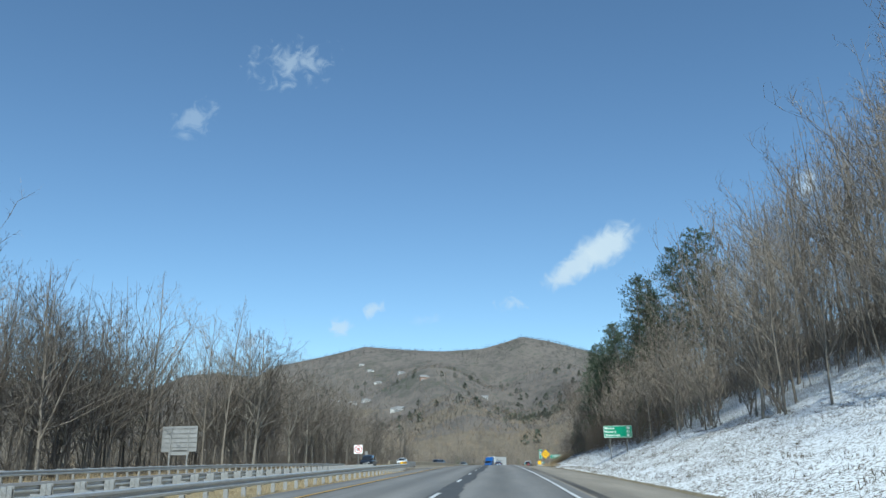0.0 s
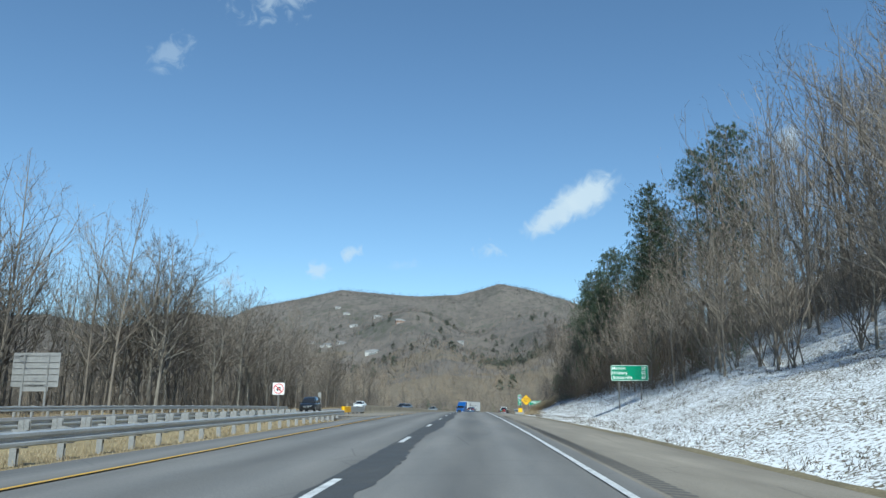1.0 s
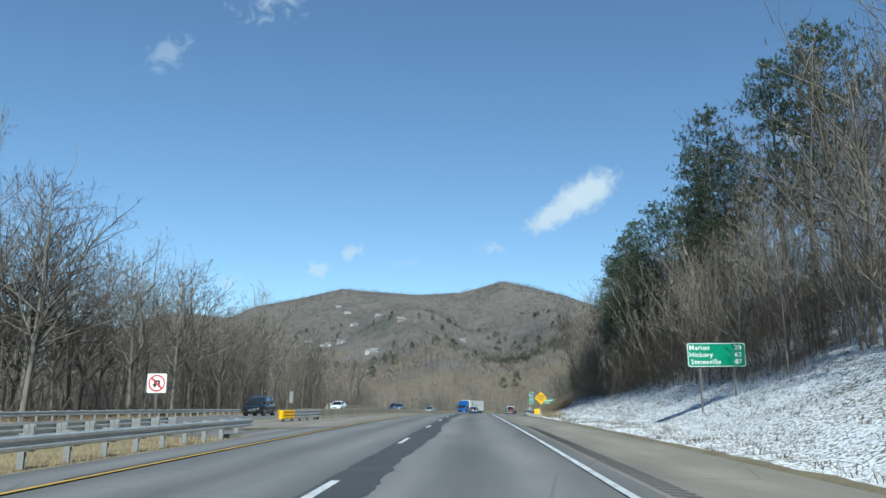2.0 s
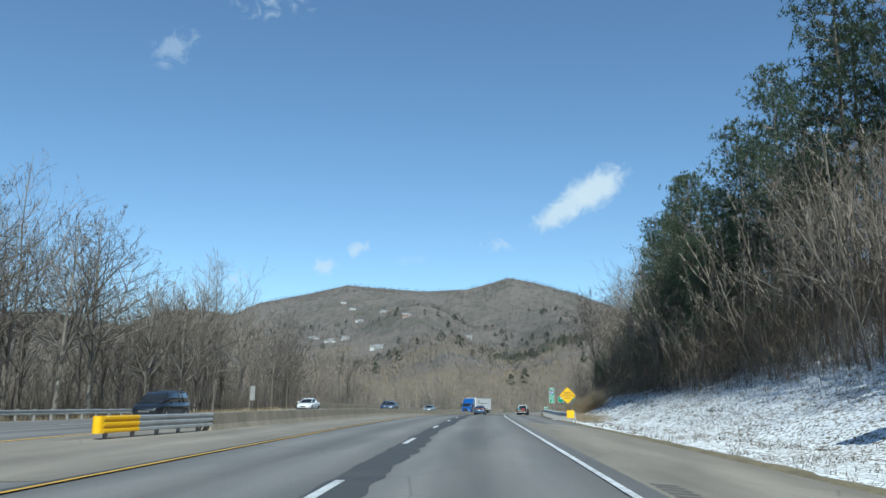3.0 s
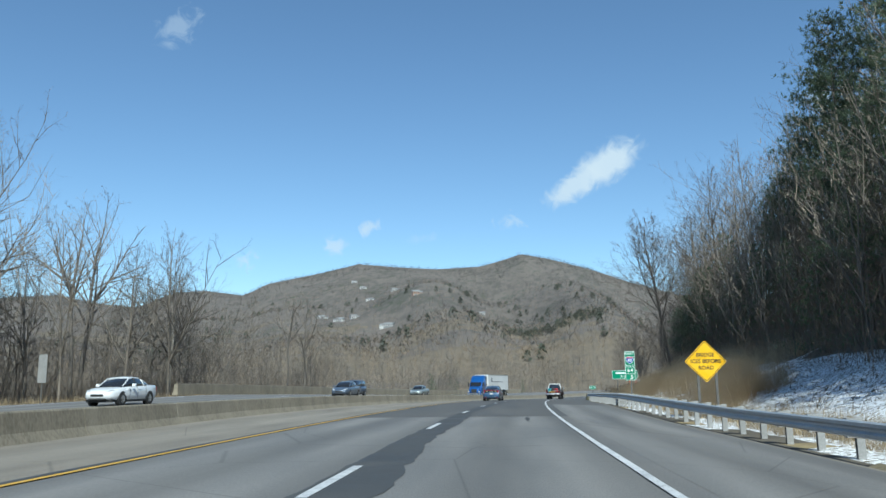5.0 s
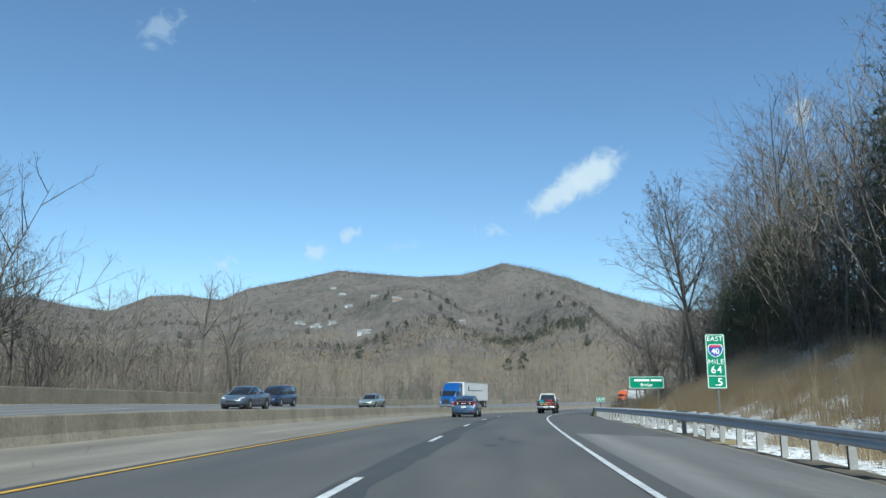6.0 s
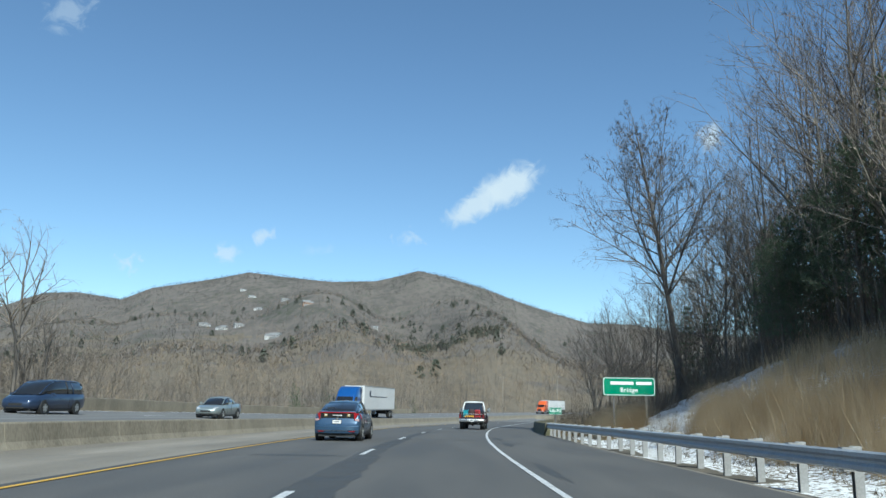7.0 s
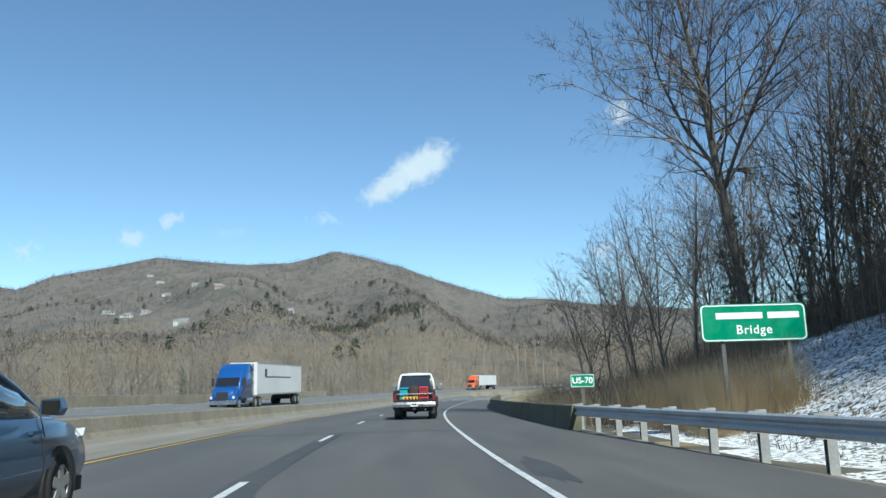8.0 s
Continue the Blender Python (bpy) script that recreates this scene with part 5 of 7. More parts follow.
scatter("abutment_brush", area(420, 222, 252, 7.4, 13.5, 189), 22, 0.8, 2.6, 0.38, 0.011, SCRUB, "dark bare brush below the bridge end", "brush", 190, base=0.3)
scatter("bank_grass", clumps(area(1500, 168, 206, 11.0, 16.5, 98), 2.9, 0.0, 6.0), 22, 0.5, 1.5, 0.2, 0.009, STRAW, "dry grass clumps on the snowy bank", "grass", 99, base=0.2)
scatter("rail_grass", area(700, 134, 172, 7.6, 9.8, 87), 16, 0.3, 0.95, 0.22, 0.008, STRAW, "dry grass tufts poking through snow", "grass", 88, base=0.18)
scatter("snow_tufts", area(6500, 14, 225, lambda s: float(np.interp(s, [0, 120, 134], [6.6, 6.9, 7.8])), lambda s: treeline(s) + 2, 89), 7, 0.06, 0.24, 0.6, 0.014, TUFT, "short dead grass tufts on the snowy bank", "grass", 90, base=0.12)
scatter("verge_grass", area(1500, 12, 84, -12.0, -7.3, 91), 12, 0.06, 0.22, 0.5, 0.010, STRAW, "short dry grass in the median", "grass", 92, base=0.2)
scatter("far_verge_grass", area(2200, 10, 240, -33.0, -27.8, 93), 12, 0.2, 0.7, 0.35, 0.016, STRAW, "dry grass along the far verge", "grass", 94, base=0.3)

# ---- signs ----
def rounded_plate(w, h, r, t, n=5):
    """A plate in the x-z plane facing -y, with rounded corners."""
    ring = []
    for cx, cz, a0 in ((w / 2 - r, h / 2 - r, 0), (-w / 2 + r, h / 2 - r, 90), (-w / 2 + r, -h / 2 + r, 180), (w / 2 - r, -h / 2 + r, 270)):
        for k in range(n):
            a = radians(a0 + 90 * k / (n - 1))
            ring.append((cx + r * math.cos(a), cz + r * math.sin(a)))
    return Shape().loft([[(x, -t / 2, z) for x, z in ring], [(x, t / 2, z) for x, z in ring]])


def border(w, h, r, b, t):
    o = rounded_plate(w, h, r, t)
    n = len(o.v) // 2
    outer = o.v[:n]
    sh = Shape()
    inner = [(x * (w - 2 * b) / w, y, z * (h - 2 * b) / h) for x, y, z in outer]
    back_o, back_i = [(x, y + t, z) for x, y, z in outer], [(x, y + t, z) for x, y, z in inner]
    rings = [outer, inner, back_i, back_o, outer]
    for a, c in zip(rings, rings[1:]):
        sh.add(list(a) + list(c), [(i, (i + 1) % n, n + (i + 1) % n, n + i) for i in range(n)])
    return sh


def u_post(name, x, z0, z1, parent, y=0.05):
    sh = Shape()
    sh.box(x - 0.05, x + 0.05, y, y + 0.006, z0, z1).box(x - 0.055, x - 0.045, y + 0.006, y + 0.05, z0, z1).box(x + 0.045, x + 0.055, y + 0.006, y + 0.04, z0, z1)
    return part(name, sh, SIGN_POST, parent)




def face(x, z, y=-0.022):
    return pose(x, y, z, 90, 0, 0)


def bars(parent, x, z, w, h, material, y=-0.02, n=1):
    return part("legend_bar", Shape().box(x - w / 2, x + w / 2, y - 0.002, y, z - h / 2, z + h / 2), material, parent)


def panel_sign(name, s, l, w, h, z0, label, feet, group="green guide signs"):
    """Green panel with a white border on two posts; z0: panel bottom above the road's plane, feet: ground under each post."""
    m = stand(s, l, 0.0, -2)
    t = thing(name, m, label, "road sign", group)
    c = z0 + h / 2
    p = part("panel", rounded_plate(w, h, min(0.13, h * 0.14), 0.03), SIGN_GREEN, t, "green retroreflective panel", m=pose(0, 0, c))
    part("border", border(w - 0.05, h - 0.05, min(0.12, h * 0.13), 0.03, 0.008), SIGN_WHITE, p, "white border", m=pose(0, -0.02, 0))
    for x, f in feet:
        u_post("post", x, f, z0 + h - 0.05, t)
    return t, p


# distance sign on the snowy bank
w_, h_ = 3.25, 1.36
t, p = panel_sign("distance_sign", 93.8, 13.85, w_, h_, 2.93, "green distance sign on two posts in the snow", ((-0.95, 0.2), (0.95, 0.9)))
for i, (a, b) in enumerate((("Marion", "20"), ("Hickory", "62"), ("Statesville", "87"))):
    z = 0.40 - i * 0.40
    lw = {"Marion": 0.98, "Hickory": 1.12, "Statesville": 1.62}[a]
    lettering(a, 0.37, p, face(-1.42 + lw / 2, z), SIGN_WHITE, fat=0.003, gap=1.1)
    lettering(b, 0.37, p, face(1.2, z), SIGN_WHITE, fat=0.003, gap=1.06)

# bridge name sign; the name itself is drawn as bars
t, p = panel_sign("bridge_sign", 216.1, 9.76, 2.9, 1.02, 2.25, "green bridge name sign above tall dry grass", ((-0.85, -0.3), (0.95, 0.3)))
bars(p, -0.38, 0.19, 1.28, 0.17, SIGN_WHITE)
bars(p, 0.83, 0.19, 0.86, 0.17, SIGN_WHITE)
lettering("Bridge", 0.34, p, face(0.0, -0.2), SIGN_WHITE, fat=0.003, gap=1.12)

# route sign at the bridge end
m = stand(220.7, 5.95, 0.0, -2)
t = thing("route_sign", m, "small green route sign on a post beside the parapet", "road sign", "green guide signs")
p = part("panel", rounded_plate(0.78, 0.42, 0.05, 0.02), SIGN_GREEN, t, m=pose(0, 0, 1.38))
part("border", border(0.75, 0.39, 0.05, 0.015, 0.006), SIGN_WHITE, p, m=pose(0, -0.012, 0))
lettering("US-70", 0.27, p, face(0, 0, -0.016), SIGN_WHITE, fat=0.006)
u_post("post", 0, -0.6, 1.55, t, 0.02)

# tall mile marker
m = stand(175.2, 7.38, 0.0, -4)
t = thing("mile_marker", m, "tall narrow green highway mile marker with route shield", "road sign", "green guide signs")
p = part("panel", rounded_plate(0.66, 1.92, 0.05, 0.025), SIGN_GREEN, t, m=pose(0, 0, 2.40))
part("border", border(0.63, 1.89, 0.05, 0.022, 0.006), SIGN_WHITE, p, m=pose(0, -0.015, 0))
part("divider", Shape().box(-0.30, 0.30, -0.022, -0.012, -0.53, -0.51), SIGN_WHITE, p)
lettering("EAST", 0.235, p, face(0, 0.79, -0.018), SIGN_WHITE, fat=0.0005, gap=1.06)
lettering("MILE", 0.255, p, face(0, -0.03, -0.018), SIGN_WHITE, fat=-0.001, gap=1.1)
lettering("64", 0.36, p, face(0, -0.31, -0.018), SIGN_WHITE, fat=0.001, gap=1.15)
lettering(".5", 0.36, p, face(0.06, -0.74, -0.018), SIGN_WHITE, fat=0.006)


def shield(w, h):
    pts = [(-0.46, 0.40), (-0.30, 0.50), (-0.12, 0.44), (0, 0.50), (0.12, 0.44), (0.30, 0.50), (0.46, 0.40), (0.52, 0.1), (0.46, -0.15), (0.28, -0.38), (0, -0.52), (-0.28, -0.38), (-0.46, -0.15), (-0.52, 0.1)]
    ring = [(x * w, z * h) for x, z in pts]
    return Shape().loft([[(x, -0.004, z) for x, z in ring], [(x, 0.004, z) for x, z in ring]])


part("shield", shield(0.50, 0.47), SIGN_WHITE, p, "route shield", m=pose(0, -0.018, 0.38))
part("shield_field", shield(0.45, 0.42), SIGN_BLUE, p, "blue field", m=pose(0, -0.024, 0.38))
part("shield_band", Shape().box(-0.205, 0.205, -0.032, -0.024, 0.50, 0.565), SIGN_RED, p, "red band")
lettering("40", 0.27, p, face(0, 0.345, -0.03), SIGN_WHITE, fat=0.006)
u_post("post", 0.03, -0.6, 3.2, t, 0.02)

# warning diamond behind the rail
m = stand(156.0, 8.25, 0.0, 3)
t = thing("warning_sign", m, "yellow diamond warning sign on two steel posts", "road sign")
D = Matrix.Translation((0, 0, 1.99)) @ Matrix.Rotation(radians(45), 4, "Y")
p = part("panel", rounded_plate(1.24, 1.24, 0.06, 0.025), SIGN_YELLOW, t, "yellow diamond panel", m=D)
part("border", border(1.18, 1.18, 0.06, 0.022, 0.006), SIGN_BLACK, p, "black border", m=pose(0, -0.015, 0))
for i, a in enumerate(("BRIDGE", "ICES BEFORE", "ROAD")):
    lettering(a, 0.225, p, D.inverted() @ Matrix.Translation((0, 0, 1.99)) @ face(0, 0.27 - 0.27 * i, -0.018), SIGN_BLACK, fat=0.004)
u_post("post", -0.33, -0.8, 2.3, t, 0.03)
u_post("post", 0.42, -0.8, 2.2, t, 0.03)

# object marker at the rail's end
m = stand(131.3, 6.5, -0.4, 0)
t = thing("object_marker", m, "square yellow object marker at the guardrail end", "road sign")
part("panel", rounded_plate(0.54, 0.54, 0.03, 0.02), SIGN_YELLOW, t, m=pose(-0.12, -0.05, 0.66))
part("post", Shape().box(-0.06, 0.06, 0.0, 0.09, -0.3, 0.75), POST_STEEL, t)

# no U-turn sign in the crossover
m = stand(86.4, -15.26, -0.05, 4)
t = thing("no_turn_sign", m, "square white no U-turn sign on a thin post", "road sign")
p = part("panel", rounded_plate(0.92, 0.92, 0.06, 0.02), SIGN_WHITE, t, m=pose(0, 0, 2.02))
ring = [[(math.cos(a) * r, y, math.sin(a) * r) for r, y in ((0.33, -0.012), (0.40, -0.012), (0.40, -0.018), (0.33, -0.018))] for a in np.linspace(0, 6.2832, 33)]
part("ring", Shape().loft(ring, False), SIGN_RED, p, "red ring")
part("slash", Shape().box(-0.36, 0.36, -0.024, -0.017, -0.04, 0.04, Matrix.Rotation(radians(45), 4, "Y")), SIGN_RED, p, "red slash")
arrow = Shape().box(0.08, 0.16, -0.016, -0.011, -0.2, 0.06).box(-0.13, -0.05, -0.016, -0.011, -0.05, 0.06).box(-0.13, 0.16, -0.016, -0.011, 0.06, 0.14)
arrow.add([(-0.22, -0.012, -0.05), (0.04, -0.012, -0.05), (-0.09, -0.012, -0.22)], [(0, 1, 2)])
part("arrow", arrow, SIGN_BLACK, p, "black bent arrow")
u_post("post", 0, -0.2, 2.4, t, 0.02)

# sign panel of the other direction, seen from behind
m = stand(88.0, -35.9, -0.7, -6) @ Matrix.Scale(0.9, 4)
t = thing("sign_back", m, "grey back of a large sign panel with stiffeners", "road sign")
part("panel", rounded_plate(4.7, 3.1, 0.06, 0.03), ALUMINIUM, t, "dull aluminium panel", m=pose(0, 0, 4.6))
for z in (3.6, 4.2, 4.75, 5.3, 5.9):
    part("stiffener", Shape().box(-2.28, 2.28, -0.09, -0.02, z - 0.03, z + 0.03), ALUMINIUM, t)
for x in (-1.15, 1.25):
    part("post", Shape().box(x - 0.09, x + 0.09, -0.16, -0.145, -1.2, 6.0).box(x - 0.09, x + 0.09, -0.11, -0.095, -1.2, 6.0).box(x - 0.01, x + 0.01, -0.145, -0.11, -1.2, 6.0), POST_STEEL, t)
part("lower_panel", rounded_plate(2.6, 0.6, 0.05, 0.03), ALUMINIUM, t, m=pose(0.1, 0, 2.95))

# narrow delineator plate
m = stand(167.9, -29.4, 0.0, -6)
t = thing("marker_plate", m, "narrow grey back of a marker plate on a post", "road sign")
part("panel", rounded_plate(0.62, 1.75, 0.04, 0.02), ALUMINIUM, t, m=pose(0, 0, 2.55))
u_post("post", 0, -0.9, 3.2, t, 0.02)

# striped barrier end at the crossover
t = thing("crash_cushion", Matrix.Identity(4), "thrie-beam barrier end with yellow painted nose", "barrier")
TH = [(0.0, 0.0), (-0.05, 0.03), (-0.05, 0.10), (0.0, 0.14), (0.0, 0.19), (-0.05, 0.23), (-0.05, 0.30), (0.0, 0.34), (0.0, 0.39), (-0.05, 0.43), (-0.05, 0.50), (0.0, 0.53)]
for side in (-1, 1):
    pr = [(side * (0.14 - a), b) for a, b in TH] + [(side * (0.125 - a), b) for a, b in reversed(TH)]
    if side < 0:
        pr = pr[::-1]
    part("nose_beam", Shape().sweep(pr, np.linspace(97.5, 99.6, 3), median_l, 0.06), SIGN_YELLOW, t, "yellow painted beam")
    part("beam", Shape().sweep(pr, np.linspace(99.6, 105.3, 4), median_l, 0.06), STEEL, t)
for s in np.arange(97.9, 105.2, 1.6):
    part("post", Shape().box(-0.06, 0.06, -0.05, 0.05, -0.1, 0.80), POST_STEEL, t, m=stand(s, median_l(s), -0.3))
nose = Shape().loft([[at(97.5 - 0.22 * math.sin(a), median_l(97.5) + 0.17 * math.cos(a), z) for a in np.linspace(0, math.pi, 9)] for z in (0.06, 0.59)], False, False)
part("nose", nose, SIGN_YELLOW, t, "rounded yellow nose")


# ---- houses on the mountainside ----
SIDING = shade("pale_siding", [g(0.46, .03), g(0.56, .03), g(0.64, .03)], 0.4, 0.7)
BRICKISH = shade("pinkish_brown_siding", [(0.30, 0.19, 0.14), (0.40, 0.25, 0.18)], 0.4, 0.8)
ROOFING = shade("grey_shingle", [g(0.17), g(0.23), g(0.30)], 0.5, 0.9)
WINDOW = shade("dark_window", [g(0.03), g(0.05)], 1, 0.15)


def on_slope(az, el):
    eye = Vector((0, 24.4, 1.5))
    for r in np.arange(350, 2800, 4.0):
        x, y = eye.x + r * math.sin(radians(az)), eye.y + r * math.cos(radians(az))
        z = eye.z + r * math.tan(radians(el))
        a = math.degrees(math.atan2(x - EYE0.x, y - EYE0.y))
        q = math.hypot(x - EYE0.x, y - EYE0.y)
        zt = float(mountain_z([a], [q])[0])
        if zt >= z:
            return x, y, zt
    return x, y, zt


def gable(w, d, h, eave, x=0.0, y=0.0):
    return Shape().add([(x - w / 2 - eave, y - d / 2 - eave, h - 0.3), (x + w / 2 + eave, y - d / 2 - eave, h - 0.3), (x + w / 2 + eave, y + d / 2 + eave, h - 0.3), (x - w / 2 - eave, y + d / 2 + eave, h - 0.3), (x - w / 2 - eave, y, h + d * 0.38), (x + w / 2 + eave, y, h + d * 0.38)], [(0, 1, 5, 4), (2, 3, 4, 5), (0, 4, 3), (1, 2, 5), (3, 2, 1, 0)])


def house(az, el, w, d, h, wall, turn, label):
    """Main block and a lower wing, each under a gabled roof."""
    x, y, z = on_slope(az, el)
    t = thing("house", pose(x, y, z, 0, 0, turn), label, "house", "houses on the mountainside")
    h *= 0.72
    part("wall", Shape().box(-w / 2, w / 2, -d / 2, d / 2, -5, h), wall, t)
    part("roof", gable(w, d, h, 0.9), ROOFING, t, "grey shingle roof")
    ww, wx = w * 0.5, w * (0.62 if turn > 0 else -0.62)
    wing = part("wing", Shape().box(wx - ww / 2, wx + ww / 2, -d * 0.62, d * 0.2, -5, h * 0.7), wall, t)
    part("wing_roof", gable(ww, d * 0.82, h * 0.7, 0.7, wx, -d * 0.21), ROOFING, wing)
    part("porch", Shape().box(-w * 0.4, w * 0.4, -d / 2 - 2.2, -d / 2 - 0.02, -5, 0.3), ROOFING, t)
    for k in range(int(w // 4)):
        xx = -w / 2 + 2.2 + k * 4
        win = part("window", Shape().box(xx - 0.9, xx + 0.9, -d / 2 - 0.12, -d / 2 + 0.02, h * 0.3, h * 0.72), WINDOW, t)
        part("frame", Shape().box(xx - 1.1, xx + 1.1, -d / 2 - 0.18, -d / 2 - 0.06, h * 0.72, h * 0.78), SIDING, win)


house(-12.34, 4.67, 15, 9, 5, SIDING, 28, "pale house among bare trees on the slope")
house(-10.96, 4.45, 14, 9, 6, SIDING, -24, "white two-storey house with grey roof on the slope")
house(-10.07, 4.65, 12, 9, 6, SIDING, 32, "white house beside another on the slope")
house(-7.55, 4.05, 17, 10, 4, SIDING, -20, "long pale house with a grey roof on the slope")
house(-5.78, 6.27, 13, 9, 7, BRICKISH, 18, "pinkish-brown house high on the slope")
house(-7.41, 6.66, 15, 9, 5, SIDING, 22, "small white house high on the slope")
house(-9.69, 6.82, 14, 9, 5, SIDING, 22, "small white house high on the slope")
house(-10.32, 7.26, 12, 8, 5, SIDING, 8, "small white house high on the slope")
house(-9.0, 5.98, 14, 9, 4, SIDING, -10, "low pale house on the slope")
house(-1.24, 4.82, 12, 8, 4, SIDING, 0, "low pale house on the slope")


# ---- poles and lamps near the far road ----
WOOD_POLE = shade("weathered_pole", [(0.22, 0.19, 0.155), (0.32, 0.28, 0.235)], 1, 0.9, stretch=(1, 1, 0.1))


def slope_z(x, y):
    """Ground of the valley or of the slope above it."""
    az, r = math.degrees(math.atan2(x - EYE0.x, y - EYE0.y)), math.hypot(x - EYE0.x, y - EYE0.y)
    return max(float(ground_z([x], [y])[0]), float(mountain_z([az], [r])[0]))


def pole(x, y, h, label):
    z = slope_z(x, y)
    t = thing("utility_pole", pose(x, y, z, 0, 0, 20), label, "pole", "utility poles")
    part("pole", Shape().tube([(0, 0, -0.5), (0, 0, h)], [0.27, 0.2], 8), WOOD_POLE, t)
    part("crossarm", Shape().box(-1.3, 1.3, -0.07, 0.07, h - 1.0, h - 0.85), WOOD_POLE, t)
    for k in (-1.15, 0.55, 1.15):
        part("insulator", Shape().tube([(k, 0, h - 0.85), (k, 0, h - 0.6)], [0.06, 0.05], 6), SIDING, t)


for x, y, h in ((50.5, 525.7, 14.0), (74.8, 522.6, 15.5), (104.9, 516.5, 12.0)):
    pole(x, y, h, "tall pale wooden utility pole with a crossarm")


def h_frame(x, y, h):
    z = slope_z(x, y)
    t = thing("pole_frame", pose(x, y, z, 0, 0, -25), "pale twin-pole power line frame among bare trees", "pole", "power line frames")
    for k in (-1.6, 1.6):
        part("pole", Shape().tube([(k, 0, -0.5), (k, 0, h)], [0.25, 0.2], 8), WOOD_POLE, t)
    part("crossarm", Shape().box(-2.6, 2.6, -0.1, 0.1, h - 1.0, h - 0.75), WOOD_POLE, t)
    part("brace", Shape().tube([(-1.6, 0, h - 4.5), (1.6, 0, h - 1.2)], 0.08, 6), WOOD_POLE, t)
    for k in (-2.4, 0.0, 2.4):
        part("insulator", Shape().tube([(k, 0, h - 0.95), (k, 0, h - 1.9)], [0.1, 0.08], 6), SIDING, t)


h_frame(90.0, 518.0, 18.0)
h_frame(97.5, 517.0, 19.5)

t = thing("ramp_parapet", pose(47.0, 342.2, float(ground_z([47.0], [342.2])[0]), 0, 0, -9), "pale concrete parapet of the ramp beyond the bridge", "barrier", "", "structure")
for k in range(6):
    part("barrier_section", Shape().box(-15 + k * 6, -9.03 + k * 6, -0.15, 0.15, -0.8, 1.0 + 0.1 * k), CONCRETE, t)


# ---- clouds, far off ----
def cloud_mat(name, seed, strength, cut, w=4.0, h=4.0, rough=1.9):
    m = bpy.data.materials.new(name)
    m.use_nodes = True
    N, L = m.node_tree.nodes, m.node_tree.links
    for n in list(N):
        if n.type != "OUTPUT_MATERIAL":
            N.remove(n)
    out = N["Material Output"]
    tc, mp = N.new("ShaderNodeTexCoord"), N.new("ShaderNodeMapping")
    L.new(tc.outputs["UV"], mp.inputs[0])
    mp.inputs["Location"].default_value = (seed, seed * 0.7, 0)
    mp.inputs["Scale"].default_value = (w / 4.5, h / 4.5, 1)
    n = N.new("ShaderNodeTexNoise")
    n.inputs["Scale"].default_value, n.inputs["Detail"].default_value, n.inputs["Roughness"].default_value = 4.2, 8, 0.56
    n.inputs["Distortion"].default_value = 0.9
    L.new(mp.outputs[0], n.inputs["Vector"])
    sub = N.new("ShaderNodeVectorMath")
    sub.operation = "SUBTRACT"
    sub.inputs[1].default_value = (0.5, 0.5, 0)
    L.new(tc.outputs["UV"], sub.inputs[0])
    ln = N.new("ShaderNodeVectorMath")
    ln.operation = "LENGTH"
    L.new(sub.outputs[0], ln.inputs[0])
    a = N.new("ShaderNodeMath")
    a.operation = "MULTIPLY_ADD"
    a.inputs[1].default_value, a.inputs[2].default_value = -2.1, 0.10 + (1.9 - rough) * 0.5
    L.new(ln.outputs["Value"], a.inputs[0])
    b = N.new("ShaderNodeMath")
    b.operation = "MULTIPLY_ADD"
    b.inputs[1].default_value = rough
    L.new(n.outputs[0], b.inputs[0])
    L.new(a.outputs[0], b.inputs[2])
    r = N.new("ShaderNodeMapRange")
    r.interpolation_type = "SMOOTHSTEP"
    r.inputs[1].default_value, r.inputs[2].default_value, r.inputs[4].default_value = cut + 0.12, cut + 0.75, strength
    L.new(b.outputs[0], r.inputs[0])
    tr, em, mx = N.new("ShaderNodeBsdfTransparent"), N.new("ShaderNodeEmission"), N.new("ShaderNodeMixShader")
    em.inputs[0].default_value = (0.86, 0.92, 1.0, 1)
    em.inputs[1].default_value = 0.5
    L.new(r.outputs[0], mx.inputs[0])
    L.new(tr.outputs[0], mx.inputs[1])
    L.new(em.outputs[0], mx.inputs[2])
    L.new(mx.outputs[0], out.inputs[0])
    return m


def cloud(az, el, w, h, tilt, strength, seed, cut=0.36, rough=1.9):
    """A soft far cloud: az and el in degrees, w and h in degrees across."""
    R = 4300.0
    c = EYE0 + R * Vector((math.sin(radians(az)) * math.cos(radians(el)), math.cos(radians(az)) * math.cos(radians(el)), math.sin(radians(el))))
    W, H = R * radians(w), R * radians(h)
    me = bpy.data.meshes.new("cloud")
    me.from_pydata([(-W / 2, -H / 2, 0), (W / 2, -H / 2, 0), (W / 2, H / 2, 0), (-W / 2, H / 2, 0)], [], [(0, 1, 2, 3)])
    uv = me.uv_layers.new(name="cloud")
    for i, q in enumerate(((0, 0), (1, 0), (1, 1), (0, 1))):
        uv.data[i].uv = q
    me.materials.append(cloud_mat("cloud", seed, strength, cut, w, h, rough))
    ob = new("backdrop", me)
    d = (EYE0 - c).normalized()
    ob.matrix_world = Matrix.Translation(c) @ d.to_track_quat("Z", "Y").to_matrix().to_4x4() @ Matrix.Rotation(radians(tilt), 4, "Z")
    ob.visible_shadow = False
    return tagged(ob, "small white fair-weather cloud in the blue sky", "cloud", "", "structure")


